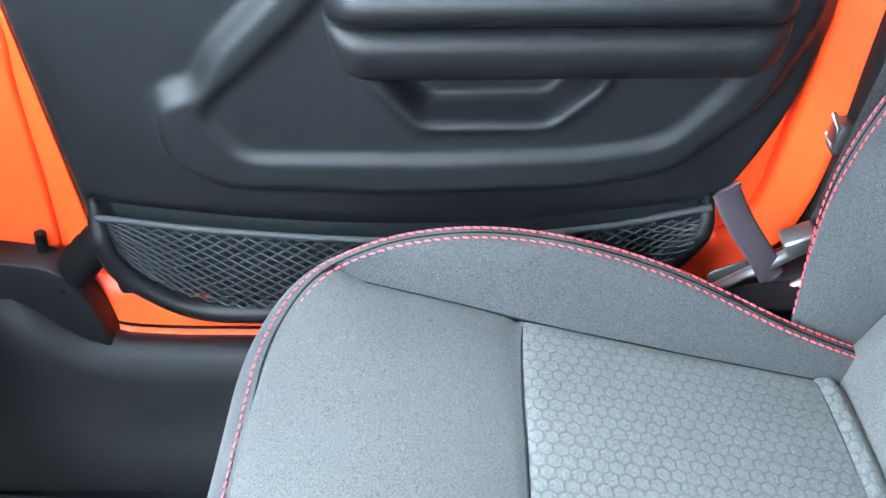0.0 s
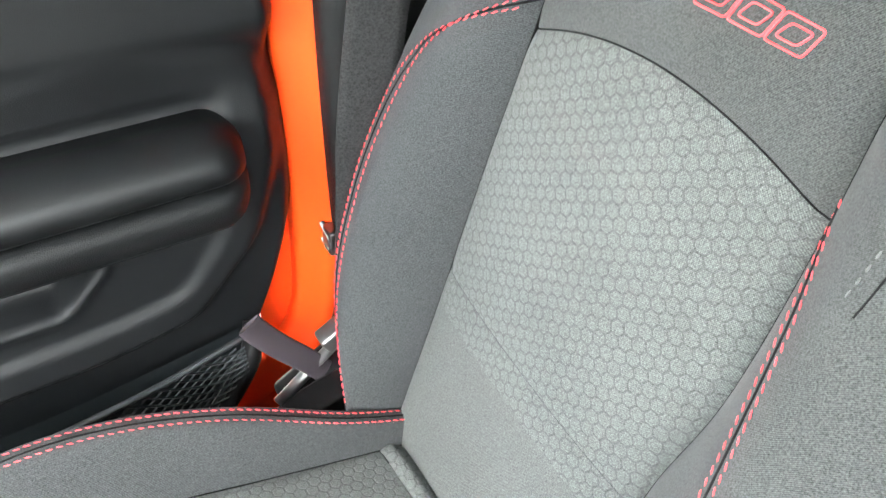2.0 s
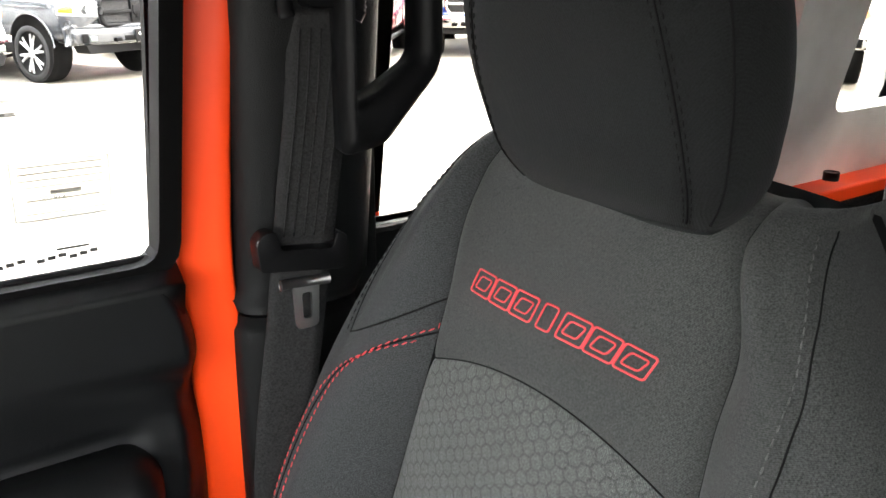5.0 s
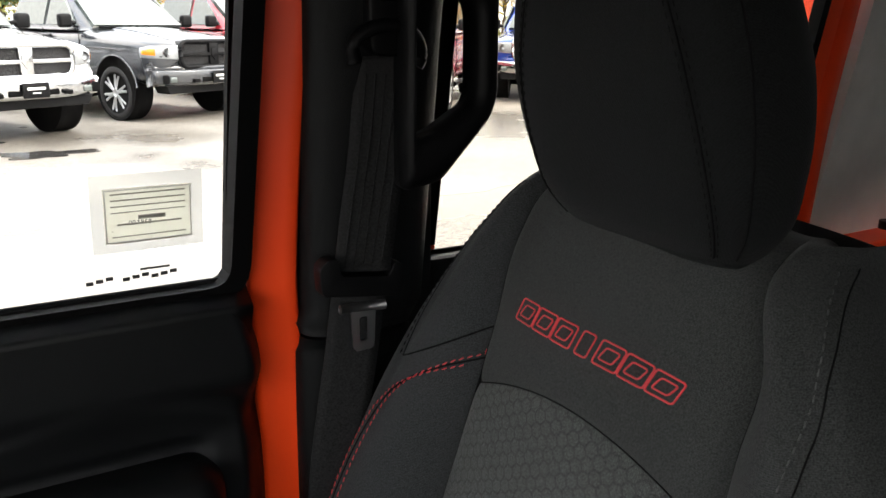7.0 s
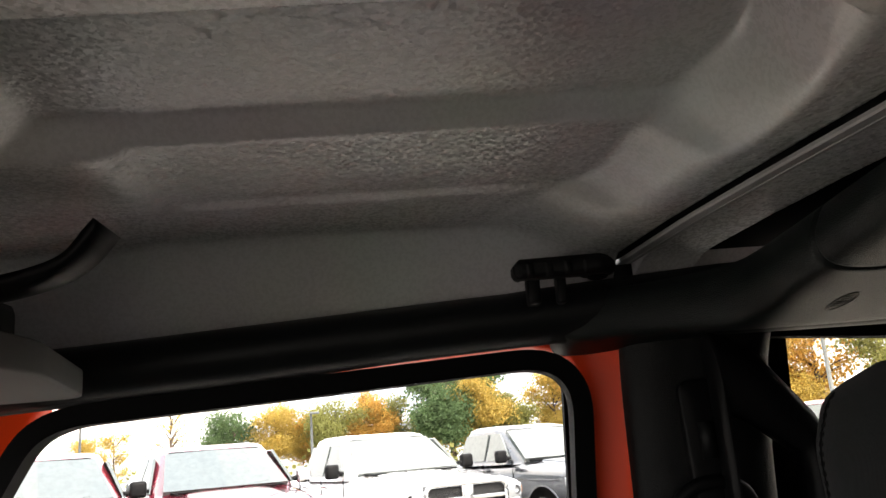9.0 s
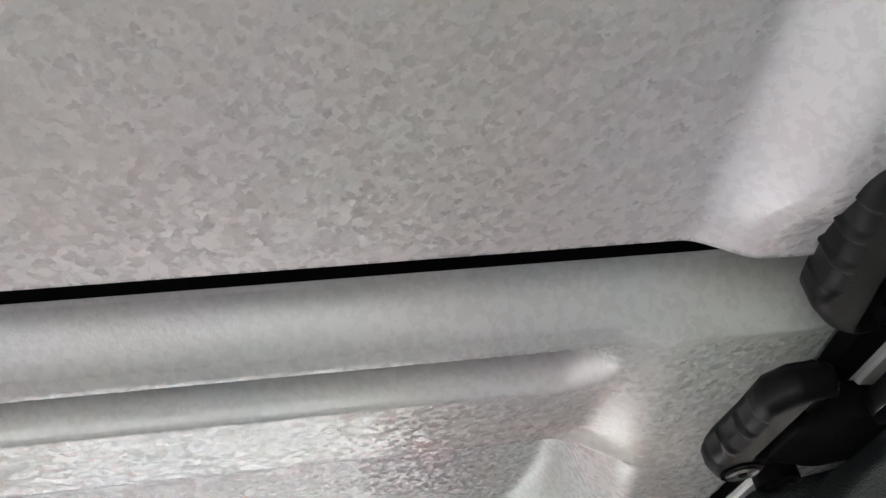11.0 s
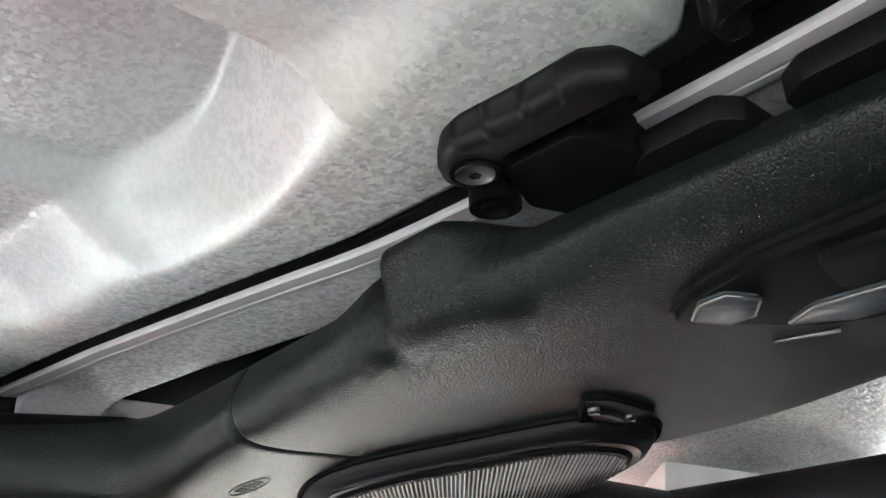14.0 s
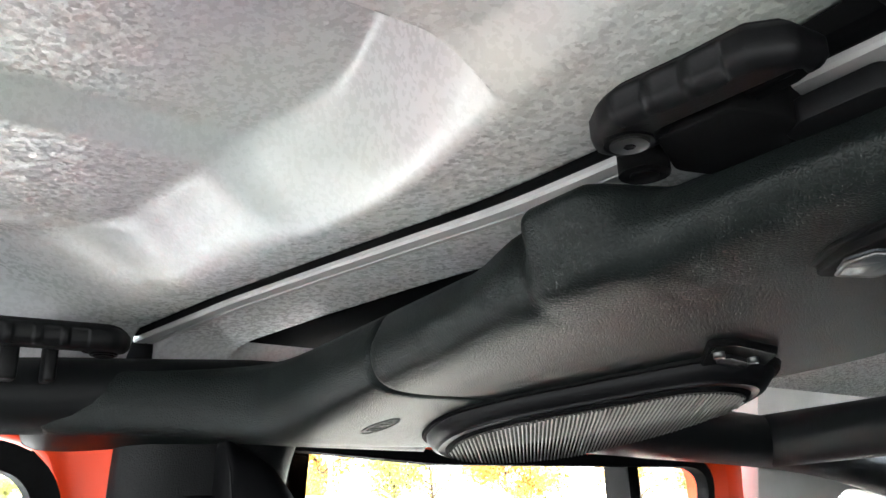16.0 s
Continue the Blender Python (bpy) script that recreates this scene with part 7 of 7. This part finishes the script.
    for k, (w, hgt, zz_) in enumerate(((0.22, 0.032, 0.665), (0.10, 0.014, 0.615))):
        box("plate_bar", (0.004, w, hgt), (2.937, 0, zz_), M["label"], th, bevel=0.001, seg=1)
    th.matrix_basis = pose(at[0], at[1], GZ, 0, 0, yaw)
    return th


def by_front_wheel(wx, wy, yaw, side=-1):
    """Where the truck stands when its front wheel on that side is at (wx, wy)."""
    a = radians(yaw)
    lx, ly = 1.80, 0.88 * side
    return (wx - lx * math.cos(a) + ly * math.sin(a), wy - lx * math.sin(a) - ly * math.cos(a))


YAW = -65
truck(by_front_wheel(-0.245, 11.20, YAW), YAW, (0.72, 0.73, 0.74), "white pickup truck with black grille mesh parked in a row", "white")
truck(by_front_wheel(-2.60, 9.95, YAW), YAW, (0.115, 0.009, 0.020), "dark maroon pickup truck with bright chrome grille", "chrome_bars")
truck(by_front_wheel(2.36, 12.75, YAW), YAW, (0.030, 0.033, 0.038), "black pickup truck with dark grille in the row", "dark", chrome=False, bumper="body")
truck(by_front_wheel(-4.46, 8.72, YAW), YAW, (0.15, 0.010, 0.018), "red pickup truck with body-coloured front", "body", chrome=False, bumper="body")
truck(by_front_wheel(4.95, 14.3, YAW), YAW, (0.24, 0.012, 0.02), "red pickup truck further along the row", "body", chrome=False, bumper="body")
truck((7.78, 13.85), 230, (0.20, 0.012, 0.025), "maroon pickup truck turned the other way", "dark", chrome=False, bumper="body")
truck((11.46, 14.36), 230, (0.015, 0.05, 0.30), "bright blue pickup truck beyond the maroon one", "white", chrome=True)
truck((13.2, 8.2), 213, (0.70, 0.71, 0.72), "white pickup truck with wide black grille behind the car", "white")

# ---- trees, poles, far cars ----
M["bark"] = pbr("bark", (0.10, 0.075, 0.055), 0.9, fine=20, bump=0.6, dist=0.02)
LEAF = {}


def leaf_mat(c):
    key = tuple(c)
    if key not in LEAF:
        m, n, l, b = nodes_of("foliage")
        gi = n.new("ShaderNodeNewGeometry")
        rp2 = n.new("ShaderNodeValToRGB")
        rp2.color_ramp.elements[0].color = (*[v * 0.95 for v in c], 1)
        rp2.color_ramp.elements[1].color = (*[min(1, v * 1.45) for v in c], 1)
        l.new(gi.outputs["Random Per Island"], rp2.inputs["Fac"])
        l.new(rp2.outputs["Color"], b.inputs["Base Color"])
        b.inputs["Roughness"].default_value = 0.8
        tr = n.new("ShaderNodeBsdfTranslucent")
        l.new(rp2.outputs["Color"], tr.inputs["Color"])
        both = n.new("ShaderNodeMixShader")
        both.inputs["Fac"].default_value = 0.45
        l.new(b.outputs[0], both.inputs[1])
        l.new(tr.outputs[0], both.inputs[2])
        l.new(both.outputs[0], n["Material Output"].inputs["Surface"])
        LEAF[key] = m
    return LEAF[key]


def tree(x, y, h, w, colour, seed, bare=0.0, leaves=13000):
    rng = random.Random(seed)
    th = thing("tree", (x, y, GZ), "autumn tree beyond the parking lot", "tree", group="trees beyond the lot")
    g = []
    trunk = smooth_curve([(x, y, GZ - 0.1), (x + 0.1, y, GZ + h * 0.3), (x - 0.05, y, GZ + h * 0.6), (x, y, GZ + h * 0.92)], 10)
    g.append(tube_geo(trunk, [0.022 * h * (1 - 0.9 * i / 9) + 0.02 for i in range(10)], 7))
    tips = []
    for k in range(14):
        z0 = h * rng.uniform(0.25, 0.8)
        a = rng.uniform(0, 2 * math.pi)
        r = w * rng.uniform(0.55, 0.95) * math.sqrt(max(0.1, 1 - ((z0 / h - 0.55) / 0.6) ** 2))
        end = Vector((x + r * math.cos(a), y + r * math.sin(a), GZ + min(h, z0 + h * rng.uniform(0.08, 0.22))))
        st = Vector((x, y, GZ + z0))
        g.append(tube_geo([st, st.lerp(end, 0.5) + Vector((0, 0, 0.03 * h)), end], [0.009 * h, 0.006 * h, 0.003 * h], 5))
        tips += [end, st.lerp(end, 0.6)]
    mesh_object("trunk", *join_geo(*g), M["bark"], th, "bark trunk with limbs")
    v, f = [], []
    blobs = tips + [Vector((x, y, GZ + h * 0.95))]
    for k in range(int(leaves * (1 - bare))):
        c = rng.choice(blobs)
        d = Vector((rng.gauss(0, 1), rng.gauss(0, 1), rng.gauss(0, 0.8))) * (w * 0.20)
        p = c + d
        if p.z < GZ + h * 0.12:
            continue
        s = h * rng.uniform(0.009, 0.018)
        n = Vector((rng.gauss(0, 1), rng.gauss(0, 1), rng.gauss(0, 1))).normalized()
        a = n.orthogonal().normalized()
        b = n.cross(a)
        o = len(v)
        v += [p + a * s, p + b * s * 0.7, p - a * s, p - b * s * 0.7, p + n * s * 0.5]
        f += [(o, o + 1, o + 4), (o + 1, o + 2, o + 4), (o + 2, o + 3, o + 4), (o + 3, o, o + 4)]
    if f:
        mesh_object("crown", v, f, leaf_mat(colour), th, "loose crown of small leaves", smooth=False)
    return th


GREEN, OLIVE, GOLD, ORANGE = (0.085, 0.135, 0.055), (0.20, 0.20, 0.06), (0.40, 0.29, 0.07), (0.41, 0.24, 0.055)
D = 62
for i, (px_, h, w, c) in enumerate(((-12.0, 5.4, 2.4, GREEN), (-9.2, 5.8, 2.2, GOLD), (-6.9, 4.9, 1.8, ORANGE), (-4.6, 5.6, 2.3, OLIVE), (-2.3, 6.2, 1.9, ORANGE), (0.3, 5.8, 2.3, OLIVE),
                                    (3.8, 8.0, 2.8, GREEN), (5.8, 7.6, 2.4, GREEN), (4.2, 6.6, 2.4, GOLD), (6.2, 6.9, 2.4, GOLD), (8.6, 5.4, 1.9, OLIVE), (12.4, 7.2, 2.4, GOLD), (15.2, 6.6, 2.6, ORANGE), (18.0, 7.0, 2.8, GOLD))):
    tree(px_, D + (i % 3) * 1.5, h, w, c, 20 + i)
tree(-16.6, D, 6.4, 1.6, GOLD, 50, bare=0.97)
tree(-24.0, D + 4, 4.6, 1.6, GOLD, 51, bare=0.6)
tree(-22.0, D + 4, 5.0, 1.4, GOLD, 52, bare=0.85)
for i in range(12):
    tree(20.5 + 3.0 * i, 44 - 1.4 * i + (i % 2) * 2, 6.2 + (i * 7 % 4) * 0.7, 2.6, (GOLD, ORANGE, OLIVE)[i % 3], 70 + i, bare=(0.3, 0.75, 0.55, 0.9)[i % 4])
# low hedge line under the trees
v, f = [], []
rng = random.Random(9)
for k in range(5200):
    x = rng.uniform(-60, 60)
    p = Vector((x, D - 3 + rng.uniform(-1.5, 1.5), GZ + abs(rng.gauss(0, 0.9))))
    s = rng.uniform(0.10, 0.26)
    n = Vector((rng.gauss(0, 1), rng.gauss(0, 1), rng.gauss(0, 1))).normalized()
    a = n.orthogonal().normalized()
    b = n.cross(a)
    o = len(v)
    v += [p + a * s, p + b * s, p - a * s, p - b * s]
    f += [(o, o + 1, o + 2), (o, o + 2, o + 3)]
hedge = mesh_object("hedge", v, f, leaf_mat(OLIVE), None, smooth=False)
tagged(hedge, "low scrubby hedge at the edge of the lot", "hedge", kind="stuff")
M["pole"] = pbr("grey_pole", (0.16, 0.17, 0.17), 0.5, metal=0.3)
for x, y, h in ((-4.7, 46, 4.2), (-18.6, 50, 5.0), (17.4, 32, 9.5)):
    lp = thing("lamp_post", (x, y, GZ), "grey steel lamp post at the lot edge", "lamp post", group="lamp posts")
    tube("pole", [(x, y, GZ), (x, y, GZ + h)], [0.10, 0.06], M["pole"], lp, n=10)
    box("lamp_head", (0.5, 0.25, 0.12), (x + 0.2, y, GZ + h), M["pole"], lp, bevel=0.03)


def far_car(x, y, yaw, c, label):
    th = thing("parked_car", (0, 0, 0), label, "car", group="cars parked far off")
    m_ = car_paint("far_car_paint", c)
    loft_sections("body", [(2.2, 0.7, 0.35, 0.65), (2.0, 0.85, 0.28, 0.82), (1.0, 0.9, 0.25, 0.92), (-1.6, 0.9, 0.25, 0.95), (-2.1, 0.85, 0.3, 0.9), (-2.2, 0.7, 0.4, 0.8)], m_, th, "painted body")
    loft_sections("cabin", [(1.1, 0.7, 0.85, 0.95), (0.4, 0.68, 0.85, 1.40), (-1.0, 0.68, 0.85, 1.42), (-1.7, 0.66, 0.85, 0.98)], M["dark_glass"], th, "dark glazed cabin")
    for xw in (1.35, -1.35):
        for s in (1, -1):
            mesh_object("wheel", *cyl_geo((xw, s * 0.72, 0.32), (xw, s * 0.92, 0.32), 0.32, 18), M["tyre"], th)
    th.matrix_basis = pose(x, y, GZ, 0, 0, yaw)


for i in range(7):
    far_car(-21 + 2.6 * i * 0.9, 47 + (i % 2) * 1.2, -70, ((0.7, 0.7, 0.7), (0.3, 0.32, 0.34), (0.5, 0.5, 0.5))[i % 3], "small car parked at the far side of the lot")

# door mirror outside
mir = thing("door_mirror", (-0.25, 0.90, 1.42), "black door mirror with square reflecting glass", "door mirror")
prism("housing", rounded([(0.86, 1.315), (1.09, 1.315), (1.09, 1.467), (0.86, 1.485)], 0.03), -0.31, -0.255, M["plastic"], mir, "black mirror housing", axis="x", bevel=0.012, smooth=True)
mm, mn, ml, mb = nodes_of("mirror_glass")
mb.inputs["Metallic"].default_value = 1.0
mb.inputs["Base Color"].default_value = (0.82, 0.84, 0.85, 1)
mb.inputs["Roughness"].default_value = 0.02
prism("mirror_glass", rounded([(0.880, 1.335), (1.068, 1.335), (1.068, 1.445), (0.880, 1.461)], 0.02), -0.2555, -0.2525, mm, mir, "mirror glass", axis="x")
tube("arm", [(-0.27, 0.72, 1.36), (-0.275, 0.90, 1.37)], 0.022, M["plastic"], mir, "black mirror arm", n=10)
